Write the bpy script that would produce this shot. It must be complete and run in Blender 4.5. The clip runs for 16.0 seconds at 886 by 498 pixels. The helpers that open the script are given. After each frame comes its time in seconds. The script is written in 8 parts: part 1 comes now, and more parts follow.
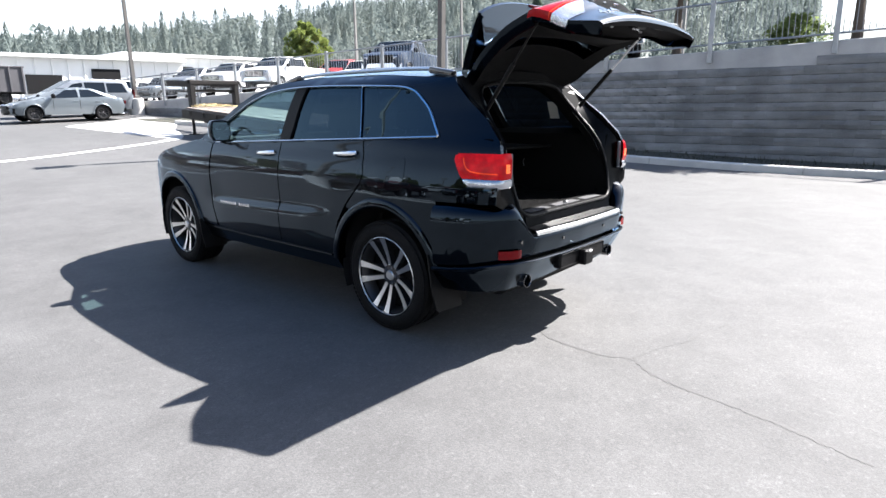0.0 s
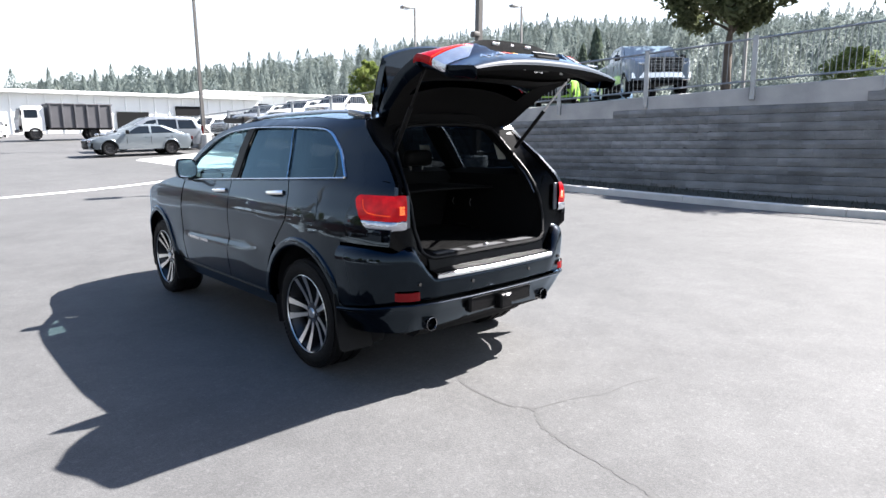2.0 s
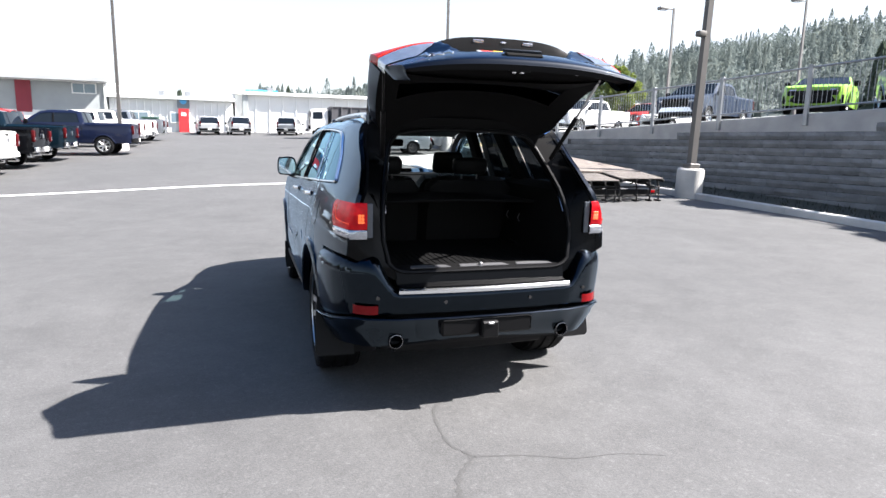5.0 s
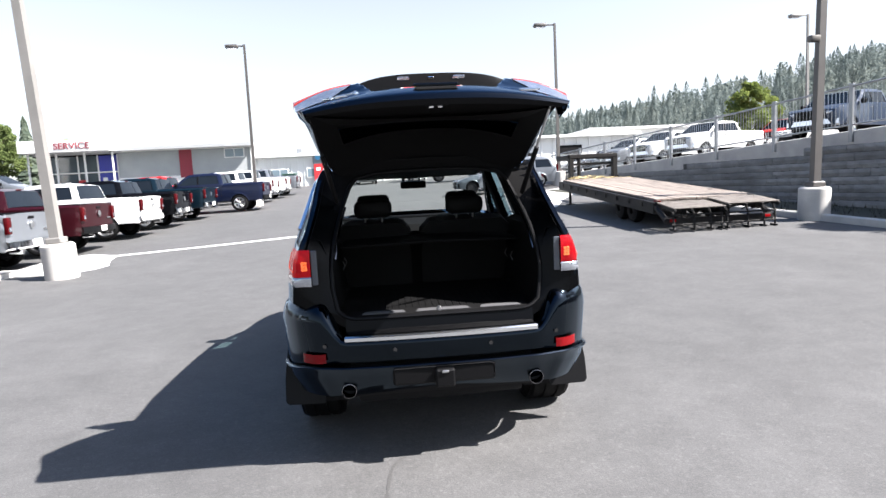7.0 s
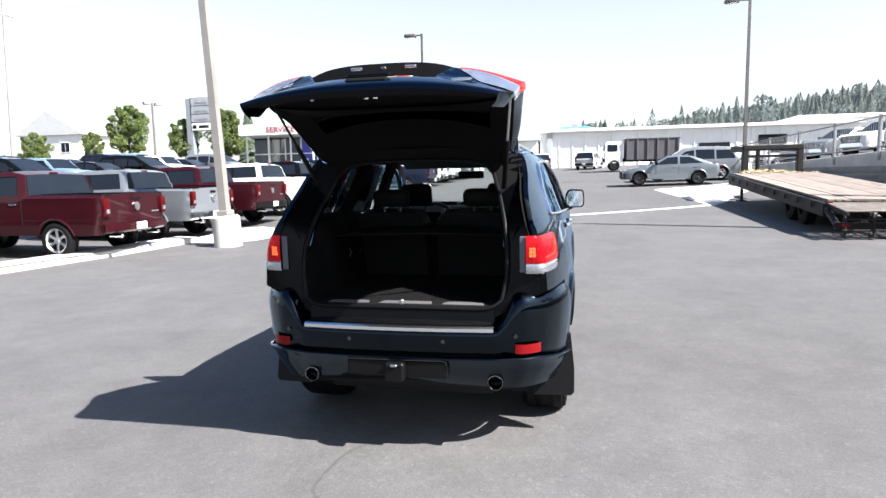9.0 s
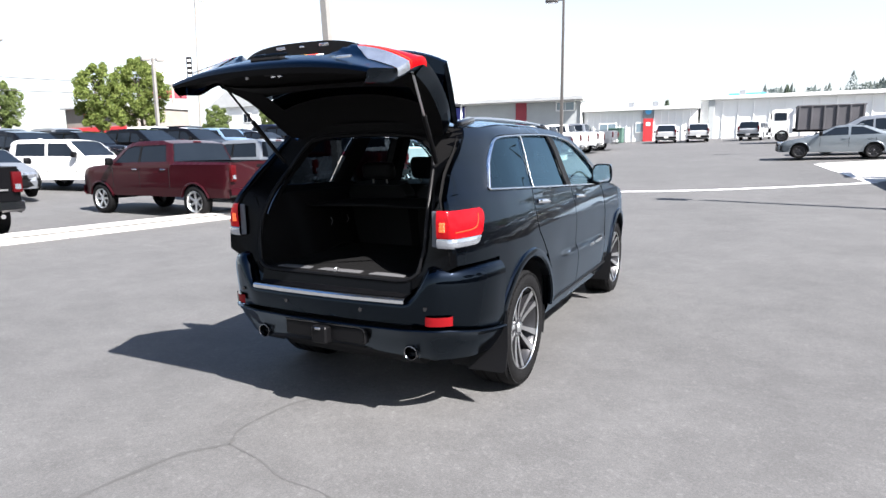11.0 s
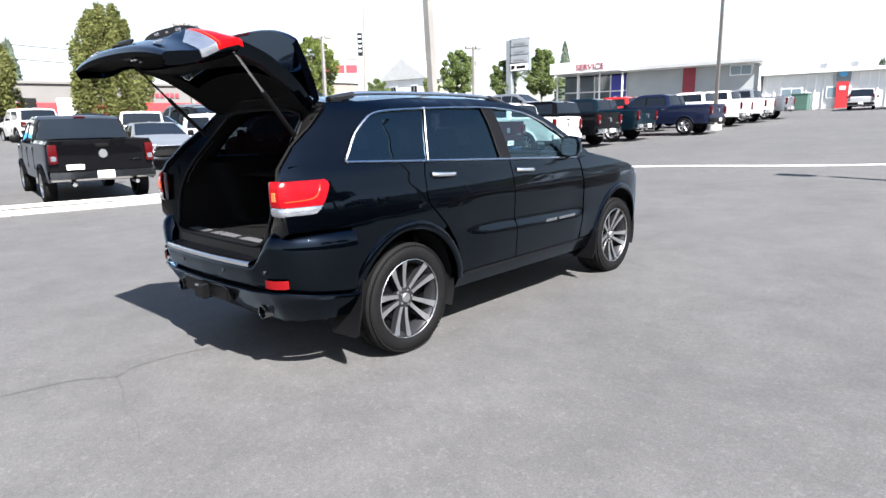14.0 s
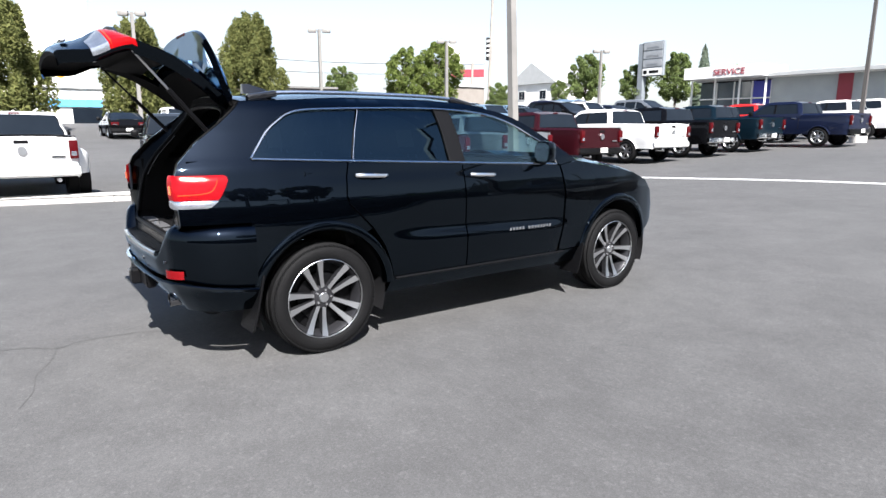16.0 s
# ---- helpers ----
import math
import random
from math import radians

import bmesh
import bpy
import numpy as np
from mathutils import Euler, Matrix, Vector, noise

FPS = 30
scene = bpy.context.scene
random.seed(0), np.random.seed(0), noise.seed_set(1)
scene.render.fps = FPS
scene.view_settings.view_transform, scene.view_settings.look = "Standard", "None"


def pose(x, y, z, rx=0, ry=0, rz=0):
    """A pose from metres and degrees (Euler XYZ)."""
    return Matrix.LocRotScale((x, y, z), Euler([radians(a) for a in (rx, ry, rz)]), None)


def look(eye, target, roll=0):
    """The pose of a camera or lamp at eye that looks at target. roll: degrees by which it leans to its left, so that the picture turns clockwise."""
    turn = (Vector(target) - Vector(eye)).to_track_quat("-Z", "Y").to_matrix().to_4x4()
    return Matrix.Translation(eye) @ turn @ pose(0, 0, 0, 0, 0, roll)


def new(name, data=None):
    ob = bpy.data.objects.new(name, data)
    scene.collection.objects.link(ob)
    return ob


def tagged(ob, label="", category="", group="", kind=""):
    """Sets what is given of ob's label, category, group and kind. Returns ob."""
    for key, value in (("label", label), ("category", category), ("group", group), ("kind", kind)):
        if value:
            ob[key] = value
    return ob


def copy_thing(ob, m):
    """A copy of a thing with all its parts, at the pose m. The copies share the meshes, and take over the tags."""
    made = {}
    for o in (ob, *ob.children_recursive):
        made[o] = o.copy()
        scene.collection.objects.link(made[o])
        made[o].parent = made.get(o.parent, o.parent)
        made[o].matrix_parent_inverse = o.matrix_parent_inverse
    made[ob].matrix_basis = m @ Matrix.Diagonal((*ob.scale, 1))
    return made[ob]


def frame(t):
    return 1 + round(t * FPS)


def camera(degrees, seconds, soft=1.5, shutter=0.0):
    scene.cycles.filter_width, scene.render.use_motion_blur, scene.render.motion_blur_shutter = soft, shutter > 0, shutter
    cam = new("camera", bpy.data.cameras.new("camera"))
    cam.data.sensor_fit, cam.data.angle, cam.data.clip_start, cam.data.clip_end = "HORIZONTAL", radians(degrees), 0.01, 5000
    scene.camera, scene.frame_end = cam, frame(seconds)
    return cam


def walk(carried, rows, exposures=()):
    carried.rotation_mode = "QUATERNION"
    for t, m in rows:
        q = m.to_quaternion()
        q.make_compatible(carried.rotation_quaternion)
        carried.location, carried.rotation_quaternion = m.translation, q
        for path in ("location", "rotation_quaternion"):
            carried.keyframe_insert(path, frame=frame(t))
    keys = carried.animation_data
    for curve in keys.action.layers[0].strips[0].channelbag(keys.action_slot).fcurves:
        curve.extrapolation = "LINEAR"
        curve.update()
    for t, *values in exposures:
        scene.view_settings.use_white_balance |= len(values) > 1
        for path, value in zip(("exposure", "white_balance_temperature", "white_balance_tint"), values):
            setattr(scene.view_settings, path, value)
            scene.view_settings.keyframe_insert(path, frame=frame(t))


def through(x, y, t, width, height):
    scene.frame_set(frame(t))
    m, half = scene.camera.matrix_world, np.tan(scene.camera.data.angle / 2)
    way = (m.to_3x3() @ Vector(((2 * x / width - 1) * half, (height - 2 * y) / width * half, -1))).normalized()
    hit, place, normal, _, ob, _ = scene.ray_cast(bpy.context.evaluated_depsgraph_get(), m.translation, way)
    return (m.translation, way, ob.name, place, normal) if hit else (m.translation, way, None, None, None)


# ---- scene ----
from mathutils.geometry import delaunay_2d_cdt

cam = camera(71.4, 16.0)
SKY_STRENGTH, SUN_STRENGTH = 0.056, 5.0
EXPOSURES = [(0, 2.46, 6320, 10), (4, 2.33, 6320, 10.5), (7, 2.18, 6340, 11), (9, 2.17, 6340, 11), (12.5, 2.14, 6320, 10.5), (14.5, 2.10, 6320, 10), (16, 1.82, 6260, 10)]
PATH = [
    (0, (-3.565, -2.967, 1.51), (-2.125, -1.658, 1.046), -0.8),
    (0.5, (-3.496, -3.219, 1.541), (-2.002, -1.948, 1.151), -1.0),
    (1, (-3.312, -3.365, 1.524), (-1.908, -1.99, 1.151), -1.3),
    (1.5, (-3.035, -3.465, 1.536), (-1.616, -2.103, 1.173), -2.3),
    (2, (-2.837, -3.654, 1.541), (-1.541, -2.173, 1.186), -0.7),
    (2.5, (-2.627, -3.827, 1.554), (-1.444, -2.256, 1.187), -4.0),
    (3, (-2.306, -3.85, 1.546), (-1.159, -2.243, 1.229), -0.7),
    (3.5, (-2.081, -3.985, 1.555), (-1.068, -2.286, 1.259), -2.2),
    (4, (-1.842, -4.135, 1.556), (-1.019, -2.355, 1.163), -1.7),
    (6.5, (-0.501, -4.202, 1.544), (-0.167, -2.244, 1.312), -0.0),
    (7, (-0.259, -4.226, 1.541), (-0.086, -2.244, 1.33), -2.9),
    (7.5, (0.015, -4.263, 1.538), (0.028, -2.284, 1.248), -0.2),
    (8, (0.285, -4.184, 1.512), (0.2, -2.204, 1.248), -0.6),
    (8.5, (0.575, -4.094, 1.53), (0.354, -2.12, 1.294), -2.4),
    (9, (0.927, -4.075, 1.535), (0.514, -2.132, 1.301), -1.1),
    (11.5, (2.406, -3.6, 1.543), (1.429, -1.885, 1.22), -1.5),
    (12, (2.676, -3.478, 1.533), (1.598, -1.821, 1.226), -2.2),
    (12.5, (2.966, -3.362, 1.534), (1.833, -1.753, 1.178), -2.6),
    (13, (3.165, -3.145, 1.509), (2.018, -1.563, 1.086), -0.4),
    (13.5, (3.402, -2.963, 1.535), (2.17, -1.439, 1.135), -3.2),
    (14, (3.723, -2.79, 1.535), (2.404, -1.342, 1.129), -1.1),
    (14.5, (3.921, -2.529, 1.504), (2.518, -1.164, 1.092), 0.1),
    (15, (4.122, -2.222, 1.526), (2.676, -0.903, 1.114), -2.9),
    (15.5, (4.393, -1.952, 1.53), (2.86, -0.743, 1.098), -1.5),
    (16, (4.553, -1.683, 1.502), (2.959, -0.539, 1.113), 0.1),
]
walk(cam, [(t, look(eye, target, roll)) for t, eye, target, roll in PATH], EXPOSURES)

# ---- world and sun ----
SUN_SLOPE = Vector((0.89, -0.33, 1.0)).normalized()
world = bpy.data.worlds.new("sky")
scene.world = world
world.use_nodes = True
wn = world.node_tree
sky = wn.nodes.new("ShaderNodeTexSky")
sky.sky_type = "NISHITA"
sky.sun_disc = False
sky.sun_elevation = math.asin(SUN_SLOPE.z)
sky.sun_rotation = math.atan2(SUN_SLOPE.x, SUN_SLOPE.y)
sky.air_density, sky.dust_density, sky.ozone_density = 1.0, 1.2, 1.2
haze = wn.nodes.new("ShaderNodeHueSaturation")
# whitish haze towards the horizon, clear blue overhead
way, split, rise = wn.nodes.new("ShaderNodeTexCoord"), wn.nodes.new("ShaderNodeSeparateXYZ"), wn.nodes.new("ShaderNodeMapRange")
for k, v in (("From Min", 0.34), ("From Max", 0.80), ("To Min", 0.42), ("To Max", 1.35)):
    rise.inputs[k].default_value = v
wn.links.new(way.outputs["Generated"], split.inputs[0])
wn.links.new(split.outputs["Z"], rise.inputs["Value"])
wn.links.new(rise.outputs[0], haze.inputs["Saturation"])
wn.links.new(sky.outputs[0], haze.inputs["Color"])
wn.links.new(haze.outputs[0], wn.nodes["Background"].inputs[0])
wn.nodes["Background"].inputs[1].default_value = SKY_STRENGTH
sun = new("sun", bpy.data.lights.new("sun", "SUN"))
sun.data.energy, sun.data.angle, sun.data.color = SUN_STRENGTH, radians(0.53), (1.0, 0.95, 0.90)
sun.matrix_world = look(SUN_SLOPE * 60, (0, 0, 0))


# ---- materials ----
def surf(name, c1, c2=None, rough=0.5, metal=0.0, big=1.2, fine=60.0, bump=0.0, coat=0.0, coat_rough=0.03, spec=0.5, vary=0.0, rvary=0.1, speck=0.0):
    """A plain surface with two scales of variation in colour, gloss and relief."""
    m = bpy.data.materials.new(name)
    m.use_nodes = True
    n, l = m.node_tree.nodes, m.node_tree.links
    b = n["Principled BSDF"]
    c2 = c2 or tuple(v * 0.8 for v in c1)
    co = n.new("ShaderNodeTexCoord")
    t1, t2 = n.new("ShaderNodeTexNoise"), n.new("ShaderNodeTexNoise")
    t1.inputs["Scale"].default_value, t2.inputs["Scale"].default_value = big, fine
    t1.inputs["Detail"].default_value, t2.inputs["Detail"].default_value = 6, 3
    l.new(co.outputs["Object"], t1.inputs["Vector"])
    l.new(co.outputs["Object"], t2.inputs["Vector"])
    add = n.new("ShaderNodeMath")
    add.operation = "MULTIPLY_ADD"
    l.new(t2.outputs[0], add.inputs[0])
    add.inputs[1].default_value = 0.35 + speck
    l.new(t1.outputs[0], add.inputs[2])
    ramp = n.new("ShaderNodeMapRange")
    ramp.inputs["From Min"].default_value, ramp.inputs["From Max"].default_value = 0.42 + speck / 2, 0.92 + speck / 2
    l.new(add.outputs[0], ramp.inputs["Value"])
    mix = n.new("ShaderNodeMix")
    mix.data_type = "RGBA"
    mix.inputs["A"].default_value, mix.inputs["B"].default_value = (*c2, 1), (*c1, 1)
    l.new(ramp.outputs[0], mix.inputs["Factor"])
    col = mix.outputs["Result"]
    if vary:
        info = n.new("ShaderNodeObjectInfo")
        hsv = n.new("ShaderNodeHueSaturation")
        mr = n.new("ShaderNodeMapRange")
        mr.inputs["To Min"].default_value, mr.inputs["To Max"].default_value = 1 - vary, 1 + vary
        l.new(info.outputs["Random"], mr.inputs["Value"])
        l.new(mr.outputs[0], hsv.inputs["Value"])
        l.new(col, hsv.inputs["Color"])
        col = hsv.outputs[0]
    l.new(col, b.inputs["Base Color"])
    rr = n.new("ShaderNodeMapRange")
    rr.inputs["To Min"].default_value, rr.inputs["To Max"].default_value = max(0.0, rough - rvary * rough), min(1, rough + rvary * rough)
    l.new(t1.outputs[0], rr.inputs["Value"])
    l.new(rr.outputs[0], b.inputs["Roughness"])
    b.inputs["Metallic"].default_value = metal
    b.inputs["Specular IOR Level"].default_value = spec
    b.inputs["Coat Weight"].default_value, b.inputs["Coat Roughness"].default_value = coat, coat_rough
    if bump:
        bp = n.new("ShaderNodeBump")
        bp.inputs["Strength"].default_value = bump
        bp.inputs["Distance"].default_value = 0.01
        l.new(t2.outputs[0], bp.inputs["Height"])
        l.new(bp.outputs[0], b.inputs["Normal"])
    return m


def glass(name, tint, gloss=(1.0, 1.0, 1.0), least=0.05):
    """Thin tinted pane: what is behind shows through, and the sky mirrors by angle."""
    m = bpy.data.materials.new(name)
    m.use_nodes = True
    n, l = m.node_tree.nodes, m.node_tree.links
    n.remove(n["Principled BSDF"])
    tr, gl, fr, pw, sc, mx = (n.new("ShaderNode" + k) for k in ("BsdfTransparent", "BsdfGlossy", "LayerWeight", "Math", "Math", "MixShader"))
    tr.inputs[0].default_value = (*tint, 1)
    gl.inputs["Roughness"].default_value = 0.01
    gl.inputs["Color"].default_value = (*gloss, 1)
    fr.inputs["Blend"].default_value = 0.5
    pw.operation, sc.operation = "POWER", "MULTIPLY_ADD"
    pw.inputs[1].default_value, sc.inputs[1].default_value, sc.inputs[2].default_value = 5.0, 0.9, least
    l.new(fr.outputs["Facing"], pw.inputs[0])
    l.new(pw.outputs[0], sc.inputs[0])
    l.new(sc.outputs[0], mx.inputs[0])
    l.new(tr.outputs[0], mx.inputs[1])
    l.new(gl.outputs[0], mx.inputs[2])
    l.new(mx.outputs[0], n["Material Output"].inputs[0])
    return m


def clear_coat(m, ior=1.385, gloss=(0.60, 0.79, 1.0), rough=0.022):
    """A polished lacquer over a pearl black base: mirrors by angle, its gloss tinted blue to stand in for bluer sky
    reflections.
    """
    n, l = m.node_tree.nodes, m.node_tree.links
    gl, fr, mx = (n.new("ShaderNode" + k) for k in ("BsdfGlossy", "Fresnel", "MixShader"))
    gl.inputs["Color"].default_value, gl.inputs["Roughness"].default_value = (*gloss, 1), rough
    fr.inputs["IOR"].default_value = ior
    l.new(fr.outputs[0], mx.inputs[0])
    l.new(n["Principled BSDF"].outputs[0], mx.inputs[1])
    l.new(gl.outputs[0], mx.inputs[2])
    l.new(mx.outputs[0], n["Material Output"].inputs[0])
    return m


def lens(name, color, emit=0.0):
    m = surf(name, color, tuple(v * 0.8 for v in color), rough=0.10, spec=0.14, big=30, fine=180, bump=0.10)
    b = m.node_tree.nodes["Principled BSDF"]
    if emit:
        b.inputs["Emission Color"].default_value = (0.9, color[1] * 4, color[2] * 3, 1)
        n, l = m.node_tree.nodes, m.node_tree.links
        co, cells, patch, k1, k2, mu = (n.new("ShaderNode" + k) for k in ("TexCoord", "TexVoronoi", "TexNoise", "MapRange", "MapRange", "Math"))
        cells.inputs["Scale"].default_value, patch.inputs["Scale"].default_value = 55.0, 11.0
        k1.inputs["From Max"].default_value, k1.inputs["To Min"].default_value, k1.inputs["To Max"].default_value = 0.8, 1.25, 0.6
        k2.inputs["From Min"].default_value, k2.inputs["From Max"].default_value = 0.33, 0.68
        k2.inputs["To Min"].default_value, k2.inputs["To Max"].default_value = 0.35 * emit, 1.6 * emit
        mu.operation = "MULTIPLY"
        for a, c in ((co.outputs["Object"], cells.inputs["Vector"]), (co.outputs["Object"], patch.inputs["Vector"]), (cells.outputs["Distance"], k1.inputs["Value"]), (patch.outputs[0], k2.inputs["Value"]), (k1.outputs[0], mu.inputs[0]), (k2.outputs[0], mu.inputs[1]), (mu.outputs[0], b.inputs["Emission Strength"])):
            l.new(a, c)
    return m


def asphalt_mat():
    """Worn grey asphalt: pale patches, dark wheel stains, fine stone grain."""
    m = bpy.data.materials.new("asphalt")
    m.use_nodes = True
    n, l = m.node_tree.nodes, m.node_tree.links
    b = n["Principled BSDF"]
    co = n.new("ShaderNodeTexCoord")

    def noise_tex(scale, detail, rough=0.5, dist=0.0):
        t = n.new("ShaderNodeTexNoise")
        t.inputs["Scale"].default_value, t.inputs["Detail"].default_value = scale, detail
        t.inputs["Roughness"].default_value, t.inputs["Distortion"].default_value = rough, dist
        l.new(co.outputs["Object"], t.inputs["Vector"])
        return t.outputs[0]

    def span(v, a, b2, lo, hi):
        r = n.new("ShaderNodeMapRange")
        for k, x in (("From Min", a), ("From Max", b2), ("To Min", lo), ("To Max", hi)):
            r.inputs[k].default_value = x
        l.new(v, r.inputs["Value"])
        return r.outputs[0]

    def mul(a, c):
        r = n.new("ShaderNodeMath")
        r.operation = "MULTIPLY"
        l.new(a, r.inputs[0])
        l.new(c, r.inputs[1])
        return r.outputs[0]

    v = span(noise_tex(0.11, 3), 0.35, 0.65, 0.92, 1.08)
    v = mul(v, span(noise_tex(0.9, 5, 0.6, 0.4), 0.3, 0.72, 0.89, 1.11))
    v = mul(v, span(noise_tex(3.2, 5, 0.7), 0.3, 0.7, 0.88, 1.12))
    grain = noise_tex(75.0, 2, 0.7)
    v = mul(v, span(grain, 0.30, 0.72, 0.85, 1.15))
    v = mul(v, span(noise_tex(26.0, 3, 0.6), 0.3, 0.7, 0.92, 1.08))
    vor = n.new("ShaderNodeTexVoronoi")
    vor.inputs["Scale"].default_value = 130.0
    l.new(co.outputs["Object"], vor.inputs["Vector"])
    v = mul(v, span(vor.outputs["Distance"], 0.0, 0.6, 1.12, 0.85))
    stones = n.new("ShaderNodeTexVoronoi")
    stones.inputs["Scale"].default_value = 55.0
    l.new(co.outputs["Object"], stones.inputs["Vector"])
    sep = n.new("ShaderNodeSeparateColor")
    l.new(stones.outputs["Color"], sep.inputs[0])
    v = mul(v, span(sep.outputs[0], 0.88, 0.99, 1.0, 1.20))
    mix = n.new("ShaderNodeMix")
    mix.data_type, mix.blend_type = "RGBA", "MULTIPLY"
    mix.inputs["Factor"].default_value = 1.0
    mix.inputs["A"].default_value = (0.080, 0.079, 0.0785, 1)
    l.new(v, mix.inputs["B"])
    l.new(mix.outputs["Result"], b.inputs["Base Color"])
    b.inputs["Roughness"].default_value = 0.82
    b.inputs["Specular IOR Level"].default_value = 0.35
    bp = n.new("ShaderNodeBump")
    bp.inputs["Strength"].default_value, bp.inputs["Distance"].default_value = 0.38, 0.006
    l.new(grain, bp.inputs["Height"])
    l.new(bp.outputs[0], b.inputs["Normal"])
    return m


M = {}
M["asphalt"] = asphalt_mat()
M["crack"] = surf("tar_crack", (0.061, 0.060, 0.059), (0.049, 0.048, 0.047), rough=0.8, bump=0.3)
M["concrete"] = surf("concrete", (0.52, 0.50, 0.47), (0.36, 0.35, 0.33), rough=0.9, big=2.5, fine=90, bump=0.25, vary=0.05)
M["cap"] = surf("cap_concrete", (0.44, 0.43, 0.42), (0.27, 0.27, 0.27), rough=0.9, big=1.4, fine=70, bump=0.3)
M["block"] = surf("split_block", (0.235, 0.238, 0.242), (0.135, 0.137, 0.140), rough=0.95, big=3.0, fine=38, bump=1.0, vary=0.09)
M["mortar"] = surf("block_joint", (0.06, 0.06, 0.06), rough=1.0)
# earth and grass at the wall foot: the wall's shade is darkened into the colour
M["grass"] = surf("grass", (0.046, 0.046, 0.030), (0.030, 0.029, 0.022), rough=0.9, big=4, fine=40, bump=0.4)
M["line"] = surf("line_paint", (0.68, 0.68, 0.66), (0.45, 0.45, 0.44), rough=0.8, big=6, fine=70, bump=0.15)
M["galv"] = surf("galvanised_steel", (0.32, 0.335, 0.35), (0.24, 0.25, 0.265), rough=0.42, metal=0.7, big=5, fine=60)
M["pole"] = surf("pole_paint", (0.20, 0.192, 0.18), (0.15, 0.144, 0.135), rough=0.55, big=2, fine=60)
M["poledark"] = surf("dark_pole_paint", (0.085, 0.078, 0.073), (0.065, 0.06, 0.056), rough=0.55, big=2, fine=60)
M["bronze"] = surf("bronze_paint", (0.10, 0.09, 0.08), (0.07, 0.065, 0.06), rough=0.5)
M["paint"] = clear_coat(surf("black_car_paint", (0.0009, 0.0014, 0.0026), (0.0007, 0.0011, 0.0021), rough=0.42, metal=1.0, coat=0.0, fine=900, spec=0.0))
M["trimblack"] = surf("satin_black_plastic", (0.0032, 0.0032, 0.0037), (0.0024, 0.0024, 0.0028), rough=0.45, spec=0.14, fine=300, bump=0.1)
M["jamb"] = surf("dull_black_jamb", (0.0016, 0.0018, 0.0024), (0.0012, 0.0014, 0.0018), rough=0.25, spec=0.09, fine=400)
M["gloss"] = surf("gloss_black", (0.006, 0.006, 0.007), rough=0.12, coat=1.0)
M["carpet"] = surf("black_carpet", (0.0036, 0.0036, 0.0038), (0.0024, 0.0024, 0.0026), rough=1.0, spec=0.1, fine=220, bump=0.6)
M["trimgrey"] = surf("dark_grey_trim", (0.0055, 0.0053, 0.0058), (0.004, 0.004, 0.004), rough=0.8, spec=0.08, fine=200, bump=0.04)
M["leather"] = surf("black_leather", (0.010, 0.010, 0.0105), (0.007, 0.007, 0.007), rough=0.6, spec=0.15, fine=120, bump=0.4)
M["headliner"] = surf("headliner_cloth", (0.016, 0.016, 0.0165), (0.012, 0.012, 0.012), rough=1.0, fine=200)
M["steel"] = surf("brushed_steel", (0.55, 0.55, 0.56), (0.45, 0.45, 0.46), rough=0.3, metal=1.0, fine=150)
M["chrome"] = surf("chrome", (0.86, 0.87, 0.88), (0.82, 0.83, 0.84), rough=0.08, metal=1.0, fine=400)
M["darkchrome"] = surf("smoked_chrome", (0.20, 0.20, 0.21), (0.15, 0.15, 0.16), rough=0.15, metal=1.0, fine=300)
M["bright"] = surf("satin_chrome", (0.74, 0.76, 0.78), (0.68, 0.70, 0.72), rough=0.22, metal=1.0, fine=300)
M["scuff"] = surf("scuff_steel", (0.14, 0.14, 0.145), (0.09, 0.09, 0.095), rough=0.5, metal=0.4, fine=200)
M["rubber"] = surf("tyre_rubber", (0.0050, 0.0050, 0.0054), (0.003, 0.003, 0.0033), rough=0.7, spec=0.14, big=6, fine=140, bump=0.4)
M["alloy"] = surf("machined_alloy", (0.74, 0.75, 0.76), (0.62, 0.63, 0.64), rough=0.30, metal=1.0, fine=250)
M["alloydark"] = surf("dark_alloy", (0.030, 0.030, 0.033), (0.022, 0.022, 0.025), rough=0.35, metal=0.5, fine=200)
M["red"] = lens("red_lens", (0.26, 0.003, 0.005))
M["redlit"] = lens("red_lens_lit", (0.19, 0.003, 0.006), 0.065)
M["redglow"] = lens("lamp_glow", (0.60, 0.030, 0.012), 0.09)
M["bulb"] = surf("lamp_cell", (0.5, 0.08, 0.03), rough=0.3)
M["bulb"].node_tree.nodes["Principled BSDF"].inputs["Emission Color"].default_value = (1.0, 0.16, 0.035, 1)
M["bulb"].node_tree.nodes["Principled BSDF"].inputs["Emission Strength"].default_value = 0.24
M["housing"] = surf("smoky_housing", (0.075, 0.085, 0.10), (0.05, 0.058, 0.07), rough=0.2)
M["reddark"] = lens("dark_red_lens", (0.055, 0.003, 0.0045))
M["reflector"] = lens("red_reflector", (0.15, 0.004, 0.006))
M["clear"] = surf("clear_lens", (0.50, 0.53, 0.58), (0.26, 0.28, 0.32), rough=0.10, metal=0.8, coat=1.0, big=14, fine=120, bump=0.15)
M["glass_dark"] = glass("privacy_glass", (0.022, 0.028, 0.034), (0.46, 0.76, 1.0), 0.075)
M["glass_light"] = glass("light_glass", (0.44, 0.66, 0.70), (0.60, 0.86, 1.0), 0.085)
M["glass_clear"] = glass("clear_glass", (0.80, 0.86, 0.84))
M["plate"] = surf("plate_white", (0.75, 0.74, 0.70), (0.65, 0.64, 0.60), rough=0.45)
M["platered"] = surf("plate_red", (0.62, 0.05, 0.03), rough=0.45)
